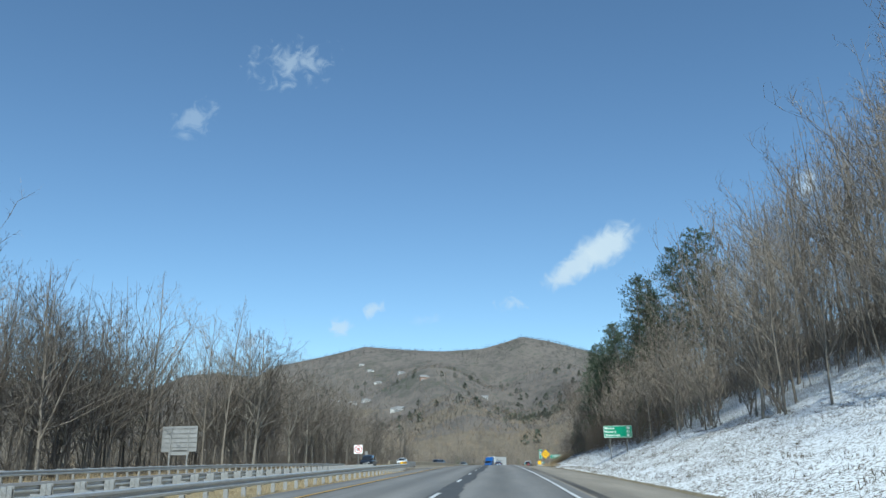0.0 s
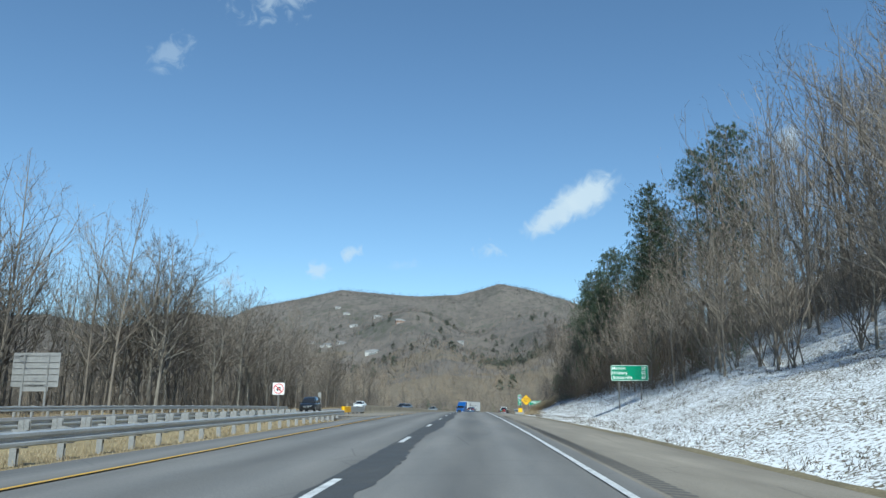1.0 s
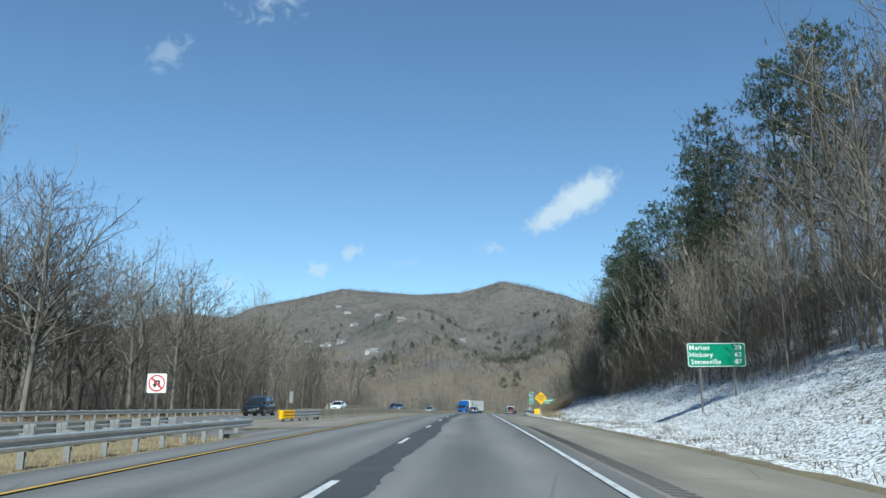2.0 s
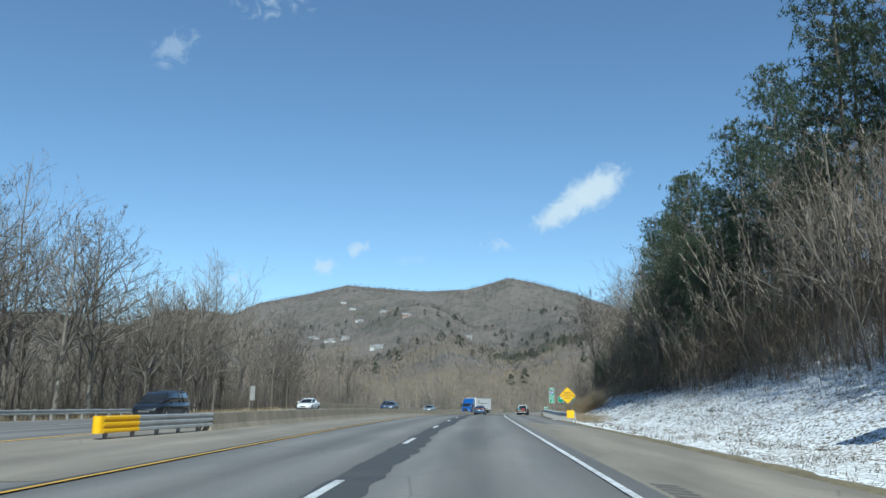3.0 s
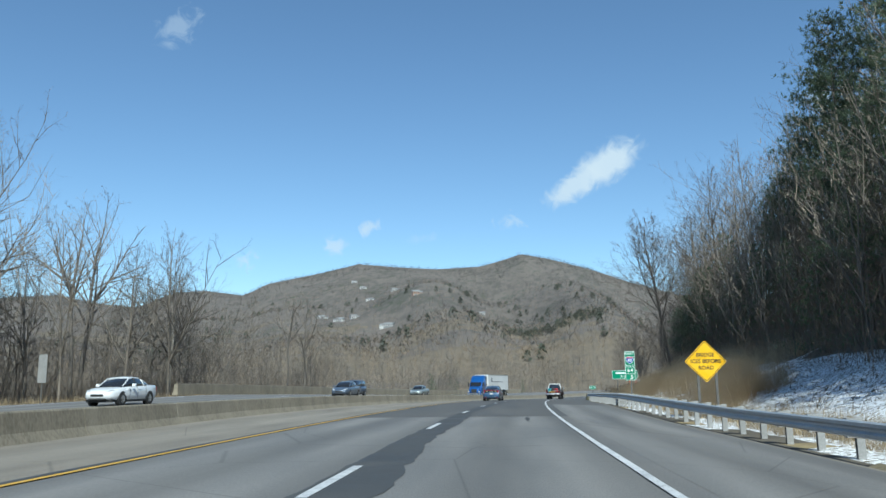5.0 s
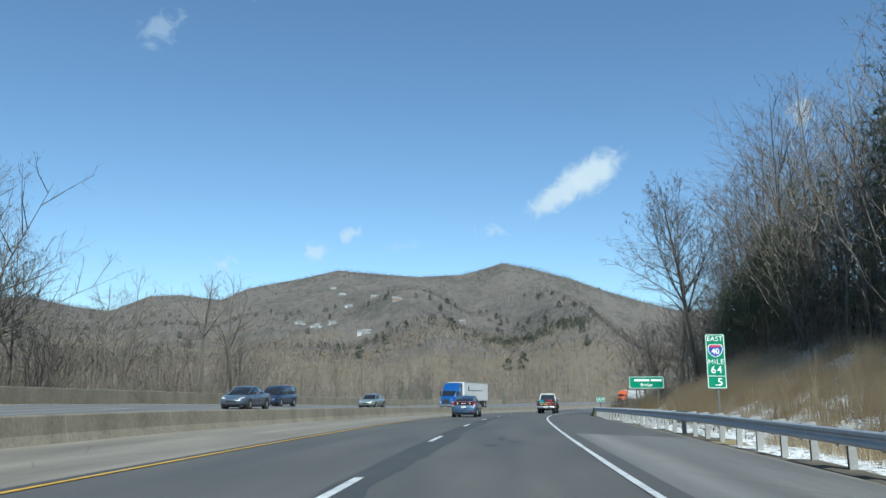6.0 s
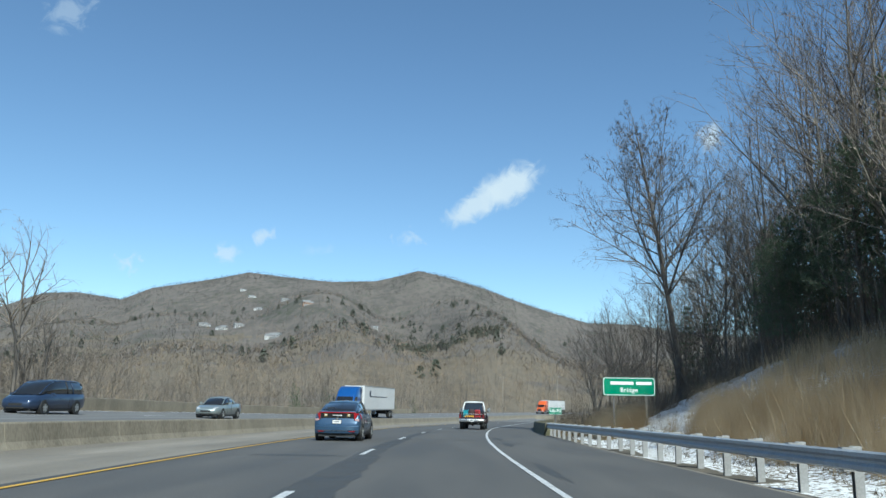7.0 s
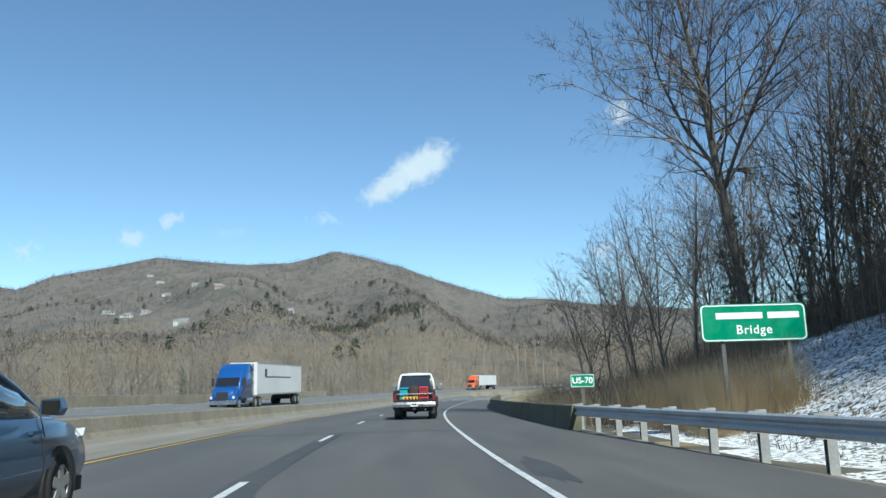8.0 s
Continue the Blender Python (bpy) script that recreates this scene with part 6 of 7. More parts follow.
cloud(8.4, 15.9, 6.9, 3.8, 31, 0.92, 1.3, 0.02, 0.9)
cloud(6.0, 14.5, 7.6, 2.8, 34, 0.85, 1.9, 0.02, 0.9)
cloud(1.0, 12.0, 4.2, 2.6, 10, 0.45, 2.1)
cloud(-9.8, 11.6, 4.6, 1.9, 30, 0.62, 3.7)
cloud(-12.2, 10.2, 3.4, 3.2, 10, 0.6, 4.9)
cloud(-18.7, 9.1, 3.6, 3.0, 20, 0.85, 5.3)
cloud(-24.0, 25.0, 7.0, 4.6, 40, 0.30, 6.6)
cloud(-5.6, 10.9, 4.2, 1.6, 10, 0.18, 7.1)
cloud(23.4, 18.6, 4.6, 3.6, 20, 0.75, 8.2)
cloud(21.5, 8.8, 6.0, 3.5, 10, 0.6, 9.4)
cloud(-16.6, 29.6, 11.0, 6.0, 8, 0.4, 10.7)

# ---- vehicles ----
def paint(name, c, metal=0.35, rough=0.32, coat=0.8):
    lo, hi = tuple(x * 0.88 for x in c), tuple(min(1, x * 1.1) for x in c)
    return shade(name, [lo, c, hi], 0.8, rough, metal=metal, coat=coat, rough_var=0.06, fine=30)


BLUE_PAINT = paint("steel_blue_car_paint", (0.04, 0.08, 0.145))
DARK_PAINT = paint("near_black_car_paint", (0.012, 0.014, 0.018), 0.1)
WHITE_PAINT = paint("white_car_paint", (0.72, 0.73, 0.74), 0.0)
NAVY_PAINT = paint("dark_blue_car_paint", (0.03, 0.05, 0.10))
SILVER_PAINT = paint("silver_green_car_paint", (0.30, 0.34, 0.34), 0.5)
GREY_PAINT = paint("blue_grey_car_paint", (0.11, 0.14, 0.19), 0.4)
MAROON_PAINT = paint("dark_maroon_truck_paint", (0.03, 0.016, 0.018), 0.2)
TRUCK_BLUE = paint("bright_blue_truck_paint", (0.014, 0.085, 0.30), 0.2)
TRUCK_ORANGE = paint("orange_truck_paint", (0.62, 0.11, 0.02), 0.0)
TRAILER_WHITE = shade("white_trailer_panels", [g(0.5), g(0.6), g(0.66)], 0.3, 0.45, fine=4)
GLASS = shade("dark_car_glass", [g(0.012), g(0.02)], 1, 0.05, rough_var=0.02, coat=1.0)
TYRE = shade("tyre_rubber", [g(0.014), g(0.022), g(0.03)], 6, 0.85)
RIM = shade("alloy_rim", [g(0.45), g(0.58)], 4, 0.35, metal=0.8)
PLASTIC = shade("black_plastic", [g(0.018), g(0.028)], 5, 0.6)
CHROME = shade("bright_bumper", [g(0.36), g(0.48)], 3, 0.3, metal=0.9)
DARK_TAIL = shade("dull_red_lens", [(0.10, 0.008, 0.01), (0.16, 0.012, 0.014)], 4, 0.3, coat=0.6)
TAIL = shade("red_tail_lens", [(0.26, 0.008, 0.014), (0.36, 0.012, 0.02)], 4, 0.15, coat=1.0)
CLEAR = shade("clear_lens", [g(0.60), g(0.64)], 4, 0.12, coat=1.0)
PINK_LENS = shade("pale_pink_lens", [(0.46, 0.30, 0.30), (0.54, 0.38, 0.38)], 4, 0.15, coat=1.0)
PLATE = shade("pale_number_plate", [g(0.6), g(0.72)], 4, 0.4)
GOLD = shade("gold_sticker", [(0.26, 0.19, 0.07), (0.34, 0.25, 0.1)], 4, 0.5)
RED_CRATE = shade("red_plastic", [(0.42, 0.02, 0.025), (0.55, 0.03, 0.035)], 3, 0.45)
TEAL_BOX = shade("teal_plastic", [(0.02, 0.22, 0.28), (0.03, 0.30, 0.36)], 3, 0.45)
ORANGE_BOX = shade("orange_plastic", [(0.62, 0.30, 0.02), (0.75, 0.42, 0.04)], 3, 0.5)
DARK_BAG = shade("dark_cloth", [(0.03, 0.018, 0.018), (0.06, 0.03, 0.03)], 5, 0.9)


def wheel(parent, x, y, r, w, spokes=5, rim=None):
    """Tyre with rim and spokes, axle along x, outside towards the sign of x."""
    sx = 1 if x > 0 else -1
    prof = [(0.62 * r, -w / 2), (0.90 * r, -w / 2), (r, -w * 0.36), (r, w * 0.36), (0.90 * r, w / 2), (0.62 * r, w / 2)]
    rings = [[(x + q, y + math.cos(a) * p, r + math.sin(a) * p) for p, q in prof] for a in np.linspace(0, 6.2832, 29)]
    t = part("wheel", Shape().loft(rings, False), TYRE, parent, smooth=True)
    R = Shape()
    n = 24
    f = x + sx * (w / 2 - 0.02)
    ring = lambda rad, dx: [(f + sx * dx, y + math.cos(6.2832 * k / n) * rad, r + math.sin(6.2832 * k / n) * rad) for k in range(n)]
    R.loft([ring(0.64 * r, 0.0), ring(0.66 * r, 0.015), ring(0.58 * r, 0.012), ring(0.55 * r, -0.05)], False)
    for k in range(spokes):
        a = 6.2832 * k / spokes
        R.box(-0.02, 0.02, -0.045 * r / 0.3, 0.045 * r / 0.3, 0.05, 0.60 * r, Matrix.Translation((f, y, r)) @ Matrix.Rotation(a, 4, "X"))
    R.tube([(f - sx * 0.03, y, r), (f + sx * 0.02, y, r)], [0.2 * r, 0.17 * r], 12)
    part("rim", R, rim or RIM, t)
    part("brake_well", Shape().tube([(f - sx * 0.09, y, r), (f - sx * 0.07, y, r)], 0.6 * r, 20), PLASTIC, t)
    return t


def body_ring(y, w, z0, zb, crown=0.03):
    half = [(0.0, z0), (w * 0.80, z0), (w * 0.95, z0 + 0.07), (w, z0 + (zb - z0) * 0.42), (w * 0.985, z0 + (zb - z0) * 0.72), (w * 0.93, zb - 0.02), (w * 0.88, zb), (w * 0.5, zb + crown * 0.8), (0.0, zb + crown)]
    return [(x, y, z) for x, z in half] + [(-x, y, z) for x, z in reversed(half[1:-1])]


def cabin_ring(y, wb, zb, wt, zt):
    half = [(0.0, zb), (wb, zb), (wb * 0.55 + wt * 0.45, zb + (zt - zb) * 0.5), (wt, zt - 0.05), (wt * 0.86, zt), (0.0, zt + 0.02)]
    return [(x, y, z) for x, z in half] + [(-x, y, z) for x, z in reversed(half[1:-1])]


STYLES = {
    # body: y, half width, bottom, belt; cabin: y, base half width, base, top half width, top
    "hatch": dict(body=[(0.0, .66, .42, .60), (.03, .76, .33, .66), (.07, .81, .27, .74), (.12, .835, .24, .90), (.20, .845, .22, 1.0), (.7, .85, .2, 1.0), (1.6, .85, .2, .97), (2.6, .85, .2, .94), (3.2, .84, .2, .92), (3.7, .81, .22, .84), (4.1, .74, .26, .72), (4.3, .62, .32, .60), (4.38, .5, .4, .52)],
                  cabin=[(.10, .74, .96, .66, 1.02), (.35, .77, .97, .63, 1.14), (.8, .79, .96, .60, 1.29), (1.35, .79, .95, .58, 1.40), (1.9, .79, .94, .58, 1.43), (2.3, .79, .93, .57, 1.41), (2.75, .78, .92, .58, 1.28), (3.35, .74, .90, .66, .93)], roof=(1.05, 2.45), wheels=(0.72, 3.27), r=0.30),
    "sedan": dict(body=[(0, .62, .45, .78), (.06, .78, .32, .92), (.2, .84, .25, 1.0), (.9, .88, .22, 1.0), (2.2, .88, .22, .95), (3.2, .88, .22, .93), (4.0, .84, .24, .84), (4.5, .74, .28, .72), (4.72, .58, .36, .60)],
                  cabin=[(.75, .76, .98, .66, 1.0), (1.2, .8, .97, .6, 1.25), (1.7, .8, .95, .58, 1.40), (2.3, .8, .94, .58, 1.43), (2.8, .8, .93, .58, 1.38), (3.2, .78, .92, .62, 1.15), (3.55, .74, .92, .66, .95)], roof=(1.5, 2.85), wheels=(0.95, 3.75), r=0.32),
    "van": dict(body=[(0, .80, .42, 1.05), (.06, .90, .32, 1.08), (.3, .96, .26, 1.08), (1.5, .98, .24, 1.06), (3.0, .98, .24, 1.04), (3.9, .97, .24, 1.02), (4.5, .9, .26, .92), (4.95, .8, .3, .76), (5.1, .64, .38, .62)],
                cabin=[(.03, .86, 1.04, .72, 1.12), (.18, .88, 1.05, .70, 1.62), (.5, .9, 1.05, .7, 1.74), (2.0, .9, 1.04, .7, 1.77), (3.0, .9, 1.02, .69, 1.72), (3.5, .88, 1.02, .68, 1.55), (4.3, .8, 1.0, .7, 1.02)], roof=(.3, 3.1), wheels=(1.0, 4.05), r=0.34),
}


def car(name, style, m, coat, label, group="", rear_detail=False, grille=None):
    st = STYLES[style]
    t = thing(name, m, label, "car", group)
    L = st["body"][-1][0]
    body = part("body", Shape().loft([body_ring(*b) for b in st["body"]]), coat, t, smooth=True)
    part("glasshouse", Shape().loft([cabin_ring(*c) for c in st["cabin"]]), GLASS, t, "dark tinted windows", smooth=True)
    # painted roof and pillars just proud of the glass
    y0, y1 = st["roof"]
    cab = np.array([c for c in st["cabin"]])
    ci = lambda y: [float(np.interp(y, cab[:, 0], cab[:, k])) for k in range(5)]
    rings = []
    for y in np.linspace(y0, y1, 8):
        _, wb, zb, wt, zt = ci(y)
        rings.append([(wt + 0.012, y, zt - 0.055), (wt * 0.87, y, zt + 0.012), (0, y, zt + 0.034), (-wt * 0.87, y, zt + 0.012), (-wt - 0.012, y, zt - 0.055), (-wt * 0.8, y, zt - 0.07), (wt * 0.8, y, zt - 0.07)])
    part("roof", Shape().loft(rings), coat, t, smooth=True)
    def rail(ys, side, top=True, rad=0.028):
        pts = []
        for y in ys:
            _, wb, zb, wt, zt = ci(y)
            pts.append((side * (wt + 0.0), y, zt - 0.045))
        part("pillar", Shape().tube(pts, rad, 6), coat, t, smooth=True)
    for side in (-1, 1):
        rail(np.linspace(cab[0, 0] + 0.05, y0 + 0.05, 5), side)
        rail(np.linspace(y1 - 0.05, cab[-1, 0] - 0.05, 5), side)
        ym = (y0 + y1) / 2 + 0.15
        for yp in (ym, y0 + 0.02 if style != "van" else 1.3):
            _, wb, zb, wt, zt = ci(yp)
            part("pillar", Shape().tube([(side * (wb + .004), yp, zb), (side * ((wb * .55 + wt * .45) + .006), yp + 0.02, zb + (zt - zb) * .5), (side * wt, yp + 0.05, zt - 0.04)], 0.03, 5), PLASTIC if yp == ym else coat, t, smooth=True)
        # mirrors, handles, door seams
        bd = np.array(st["body"])
        bw = lambda y: float(np.interp(y, bd[:, 0], bd[:, 1]))
        ym = cab[-1, 0] - 0.62
        mi = part("mirror", Shape().loft([[(side * (bw(ym) + a), ym + dy, 1.0 + dz) for a, dz in ((0.02, -.04), (.19, -.06), (.22, 0.0), (.19, .09), (.04, .08))] for dy in (-.05, .06)]), coat, t)
        part("mirror_glass", Shape().box(min(side * (bw(ym) + .05), side * (bw(ym) + .2)), max(side * (bw(ym) + .05), side * (bw(ym) + .2)), ym - .058, ym - .052, 0.955, 1.07), GLASS, mi)
        for ys in ((y0 + y1) / 2 + 0.1, st["wheels"][0] + 0.42, cab[-1, 0] - 0.45):
            part("door_seam", Shape().tube([(side * (bw(ys) * .96 + .004), ys, .32), (side * (bw(ys) + .003), ys, .55), (side * (bw(ys) * .99 + .004), ys, .75), (side * (bw(ys) * .935 + .004), ys, .93)], 0.006, 4), PLASTIC, t)
        for ys in ((y0 + y1) / 2 - 0.12, (y0 + y1) / 2 + 0.95):
            part("door_handle", Shape().box(side * bw(ys) - .02, side * bw(ys) + .02, ys - .1, ys + .1, .79, .82), coat, t)
        part("sill", Shape().box(side * bw(2) * .9 - .05, side * bw(2) * .9 + .05, st["wheels"][0] + .4, st["wheels"][1] - .4, .19, .27), PLASTIC, t)
        for yw in st["wheels"]:
            r = st["r"]
            arch = [[(side * (bw(yw) * q), yw + math.cos(a) * R_, r + math.sin(a) * R_) for q, R_ in ((0.90, r * 1.19), (1.004, r * 1.19), (1.004, r * 1.10), (0.90, r * 1.10))] for a in np.linspace(-0.25, math.pi + 0.25, 17)]
            part("wheel_arch", Shape().loft(arch), PLASTIC, t)
            part("wheel_well", Shape().tube([(side * bw(yw) * 0.72, yw, r), (side * (bw(yw) + .002), yw, r)], r * 1.12, 22), PLASTIC, t)
            wheel(t, side * (bw(yw) - 0.085), yw, r, 0.20)
    part("underbody", Shape().box(-0.68, 0.68, 0.15, L - 0.2, 0.16, 0.3), PLASTIC, t)
    # front: lamps, grille, plate
    fb = st["body"]
    for side in (-1, 1):
        part("headlight", Shape().loft([[(side * x, y, z) for x, z in q] for y, q in ((L - 0.32, ((.42, .66), (.72, .70), (.74, .78), (.5, .76))), (L - 0.10, ((.34, .56), (.60, .60), (.58, .70), (.38, .68))))]), CLEAR, t, "clear headlight")
    part("grille", Shape().box(-.34, .34, L - .10, L + .005, .44, .56), grille or PLASTIC, t)
    part("air_intake", Shape().box(-.45, .45, L - .1, L - .005, .30, .38), PLASTIC, t)
    if not rear_detail:
        for side in (-1, 1):
            part("tail_light", Shape().box(side * .68 - .1, side * .68 + .1, -.0, .16, .70, .90), TAIL, t)
        part("number_plate", Shape().box(-.15, .15, -.012, .02, .56, .70), PLATE, t)
    return t


def blue_hatchback(s, l):
    t = car("hatchback", "hatch", stand(s, l, 0.0, -1.0), BLUE_PAINT, "steel blue five-door hatchback with a dark rear panel", rear_detail=True)
    # dark lower rear window between the lamps, with the red strip above it
    hp = [(-.60, .115, .80), (.60, .115, .80), (.60, .09, .985), (-.60, .09, .985)]
    part("lower_window", Shape().loft([hp, [(x, y - .03, z) for x, y, z in hp]]), GLASS, t, "dark lower rear window")
    part("light_strip", Shape().loft([[(-.66 + i * .033, .055 - .03 * math.sin(i / 40 * math.pi), 1.0), (-.66 + i * .033, .055 - .03 * math.sin(i / 40 * math.pi), 1.032), (-.66 + i * .033, .12, 1.045), (-.66 + i * .033, .12, 1.0)] for i in range(41)]), TAIL, t, "thin red brake light strip")
    part("spoiler", Shape().loft([[(-.64 + i * .064, .05 - .02 * math.sin(i / 20 * math.pi), 1.033), (-.64 + i * .064, .05, 1.05), (-.64 + i * .064, .2, 1.075), (-.64 + i * .064, .2, 1.03)] for i in range(21)]), BLUE_PAINT, t)
    for side in (-1, 1):
        q = [[(side * x, y, z) for x, y, z in ring] for ring in (((.60, .07, .985), (.64, .085, .75), (.80, .13, .70), (.845, .40, .80), (.80, .34, .96), (.72, .12, 1.0)), ((.60, .03, .985), (.64, .04, .74), (.81, .09, .70), (.862, .40, .80), (.83, .33, .97), (.73, .07, 1.0)))]
        tl = part("tail_light", Shape().loft(q), TAIL, t, "large red tail lamp")
        part("reverse_lens", Shape().loft([[(side * x, y, z) for x, y, z in ((.655, .022, .735), (.80, .072, .715), (.812, .072, .79), (.66, .022, .80))], [(side * x, y, z) for x, y, z in ((.655, .07, .735), (.80, .11, .715), (.812, .11, .79), (.66, .07, .80))]]), PINK_LENS, tl, "pale pinkish lower lens")
        st = part("sticker", Shape().box(side * .42 - .055, side * .42 + .055, .052, .078, .875, .965), GOLD, t, "square gold sticker with a star")
        star = [(side * .42 + math.cos(1.5708 + k * .62832) * (.038 if k % 2 == 0 else .016), .925 + math.sin(1.5708 + k * .62832) * (.038 if k % 2 == 0 else .016)) for k in range(10)]
        part("star", Shape().loft([[(x, .047, z) for x, z in star], [(x, .054, z) for x, z in star]]), SIGN_WHITE, st)
        part("reflector", Shape().box(side * .56 - .11, side * .56 + .11, -.05, .09, .335, .355), TAIL, t)
    part("sticker_text", Shape().box(-.17, .17, .068, .075, .905, .94), SIGN_WHITE, t, "white line of sticker text")
    part("hatch_recess", Shape().loft([[(-.42, .075, .62), (.42, .075, .62), (.40, .085, .76), (-.40, .085, .76)], [(-.42, .11, .62), (.42, .11, .62), (.40, .12, .76), (-.40, .12, .76)]]), BLUE_PAINT, t)
    pl = part("number_plate", Shape().box(-.155, .155, -.022, -.006, .625, .745), PLATE, t, "pale number plate in a dark frame")
    part("plate_frame", Shape().box(-.17, .17, -.01, .075, .61, .76), PLASTIC, pl)
    part("plate_bar", Shape().box(-.09, .09, -.025, -.021, .678, .70), NAVY_PAINT, pl, "dark plain bar")
    part("badge", Shape().tube([(0, .075, .80), (0, .055, .80)], [.05, .042], 10), CHROME, t, "small chrome badge")
    part("bumper_trim", Shape().loft([[(x, -.05 + .16 * abs(x) ** 3, .355), (x, -.078 + .16 * abs(x) ** 3, .375), (x, -.05 + .16 * abs(x) ** 3, .385)] for x in np.linspace(-.74, .74, 13)]), CHROME, t, "thin bright bumper trim")
    part("rear_bumper", Shape().loft([[(x, -.035 + .16 * abs(x) ** 3, .28), (x, -.065 + .16 * abs(x) ** 3, .40), (x, -.06 + .16 * abs(x) ** 3, .53), (x, -.03 + .16 * abs(x) ** 3, .565), (x, .12 + .16 * abs(x) ** 3, .585), (x, .14 + .16 * abs(x) ** 3, .28)] for x in np.linspace(-.80, .80, 17)]), BLUE_PAINT, t, smooth=False, bevel=.008)
    part("lower_bumper", Shape().box(-.66, .66, .06, .3, .17, .27), PLASTIC, t)
    part("rear_wiper", Shape().tube([(-.05, .3, 1.135), (-.2, .42, 1.19), (-.44, .40, 1.18)], .012, 5), PLASTIC, t)
    part("antenna", Shape().tube([(0, 1.15, 1.42), (0, .98, 1.60)], [.012, .005], 5), PLASTIC, t)
    part("hatch_seam", Shape().tube([(-.62, .07, .97), (-.60, .055, .64), (-.5, .05, .59), (.5, .05, .59), (.60, .055, .64), (.62, .07, .97)], .006, 4), PLASTIC, t)
    return t


def pickup(s, l):
    t = thing("pickup_truck", stand(s, l, 0.0, -1.5), "dark pickup truck with a white roof and a loaded open bed", "pickup truck")
    W = .93
    side_z = 1.12
    # bed: two sides, floor, front wall; tailgate lowered out of sight below the load
    for side in (-1, 1):
        prof = [(side * (W - .10), .55), (side * W, .60), (side * (W + .03), .85), (side * (W + .01), 1.05), (side * (W - .02), side_z), (side * (W - .12), side_z), (side * (W - .14), 1.0), (side * (W - .14), .6)]
        part("bed_side", Shape().loft([[(x, y, z) for x, z in prof] for y in (0.02, .2, 1.0, 1.9, 2.05)]), MAROON_PAINT, t, smooth=False, bevel=0.01)
        part("bed_rail", Shape().box(side * (W - .07) - .07, side * (W - .07) + .07, .02, 2.0, side_z, side_z + .03), PLASTIC, t, bevel=.008)
        part("tail_light", Shape().box(side * (W - .06) - .07, side * (W - .06) + .07, -.012, .08, .74, .98), DARK_TAIL, t, "dull red tail lamp", bevel=.01)
        part("mud_flap", Shape().box(side * .78 - .12, side * .78 + .12, .45, .47, .22, .50), PLASTIC, t)
        part("cab_pillar", Shape().tube([(side * .86, 2.12, 1.12), (side * .80, 2.2, 1.5), (side * .70, 2.28, 1.77)], [.06, .055, .05], 6), WHITE_PAINT, t, smooth=True)
        mi = part("mirror", Shape().box(side * 1.10 - .11, side * 1.10 + .11, 3.45, 3.52, 1.12, 1.38), CHROME, t, "bright side mirror", bevel=.02)
        part("mirror_arm", Shape().tube([(side * .9, 3.5, 1.15), (side * 1.02, 3.5, 1.2)], .025, 6), PLASTIC, mi)
        for yw in (1.05, 4.35):
            r = .37
            part("wheel_well", Shape().tube([(side * .6, yw, r + .02), (side * (W + .005), yw, r + .02)], r * 1.18, 22), PLASTIC, t)
            wheel(t, side * (W - .12), yw, r, .25, 6)
            arch = [[(side * q, yw + math.cos(a) * R_, r + .02 + math.sin(a) * R_) for q, R_ in ((W - .02, r * 1.3), (W + .06, r * 1.28), (W + .06, r * 1.18), (W - .02, r * 1.16))] for a in np.linspace(0, math.pi, 13)]
            part("wheel_arch", Shape().loft(arch), MAROON_PAINT, t, smooth=True)
    part("bed_floor", Shape().box(-W + .1, W - .1, .02, 2.05, .58, .66), PLASTIC, t)
    part("bed_front", Shape().box(-W + .1, W - .1, 2.0, 2.08, .6, 1.14), MAROON_PAINT, t)
    cabr = [(y, wb, zb, wt, zt) for y, wb, zb, wt, zt in ((2.14, .86, .55, .84, 1.14), (2.2, .90, .5, .80, 1.55), (2.34, .91, .5, .74, 1.78), (2.9, .91, .5, .73, 1.82), (3.3, .91, .5, .73, 1.78), (3.75, .91, .5, .80, 1.30), (4.0, .91, .5, .86, 1.14))]
    part("cab", Shape().loft([cabin_ring(*c) for c in cabr]), MAROON_PAINT, t, smooth=True)
    part("hood", Shape().loft([body_ring(y, w, .5, z, .04) for y, w, z in ((3.9, .92, 1.12), (4.6, .92, 1.08), (5.1, .88, 1.0), (5.25, .8, .9))]), MAROON_PAINT, t, smooth=True)
    part("roof", Shape().loft([[(x * .76, y, 1.80 + z) for x, z in ((-1, -.05), (-.9, .02), (0, .05), (.9, .02), (1, -.05), (.9, -.06), (-.9, -.06))] for y in (2.22, 2.3, 3.3, 3.42)]), WHITE_PAINT, t, "white roof", bevel=.01)
    rw = [(-.72, 2.10, 1.16), (.72, 2.10, 1.16), (.64, 2.21, 1.70), (-.64, 2.21, 1.70)]
    part("rear_window", Shape().loft([[(x, y - .03, z) for x, y, z in rw], [(x, y + .02, z) for x, y, z in rw]]), GLASS, t, "dark rear window")
    for side in (-1, 1):
        part("side_window", Shape().add([(side * .905, 2.5, 1.15), (side * .905, 3.7, 1.15), (side * .80, 3.35, 1.66), (side * .79, 2.5, 1.70)], [(0, 1, 2, 3)]), GLASS, t)
    part("rear_bumper", Shape().loft([[(x, -.18 + .05 * abs(x) ** 2, .50), (x, -.20 + .05 * abs(x) ** 2, .60), (x, -.17 + .05 * abs(x) ** 2, .685), (x, -.02, .70), (x, -.02, .50)] for x in np.linspace(-.93, .93, 11)]), CHROME, t, "wide bright rear bumper")
    pl = part("number_plate", Shape().box(-.16, .16, -.215, -.20, .52, .66), PLATE, t)
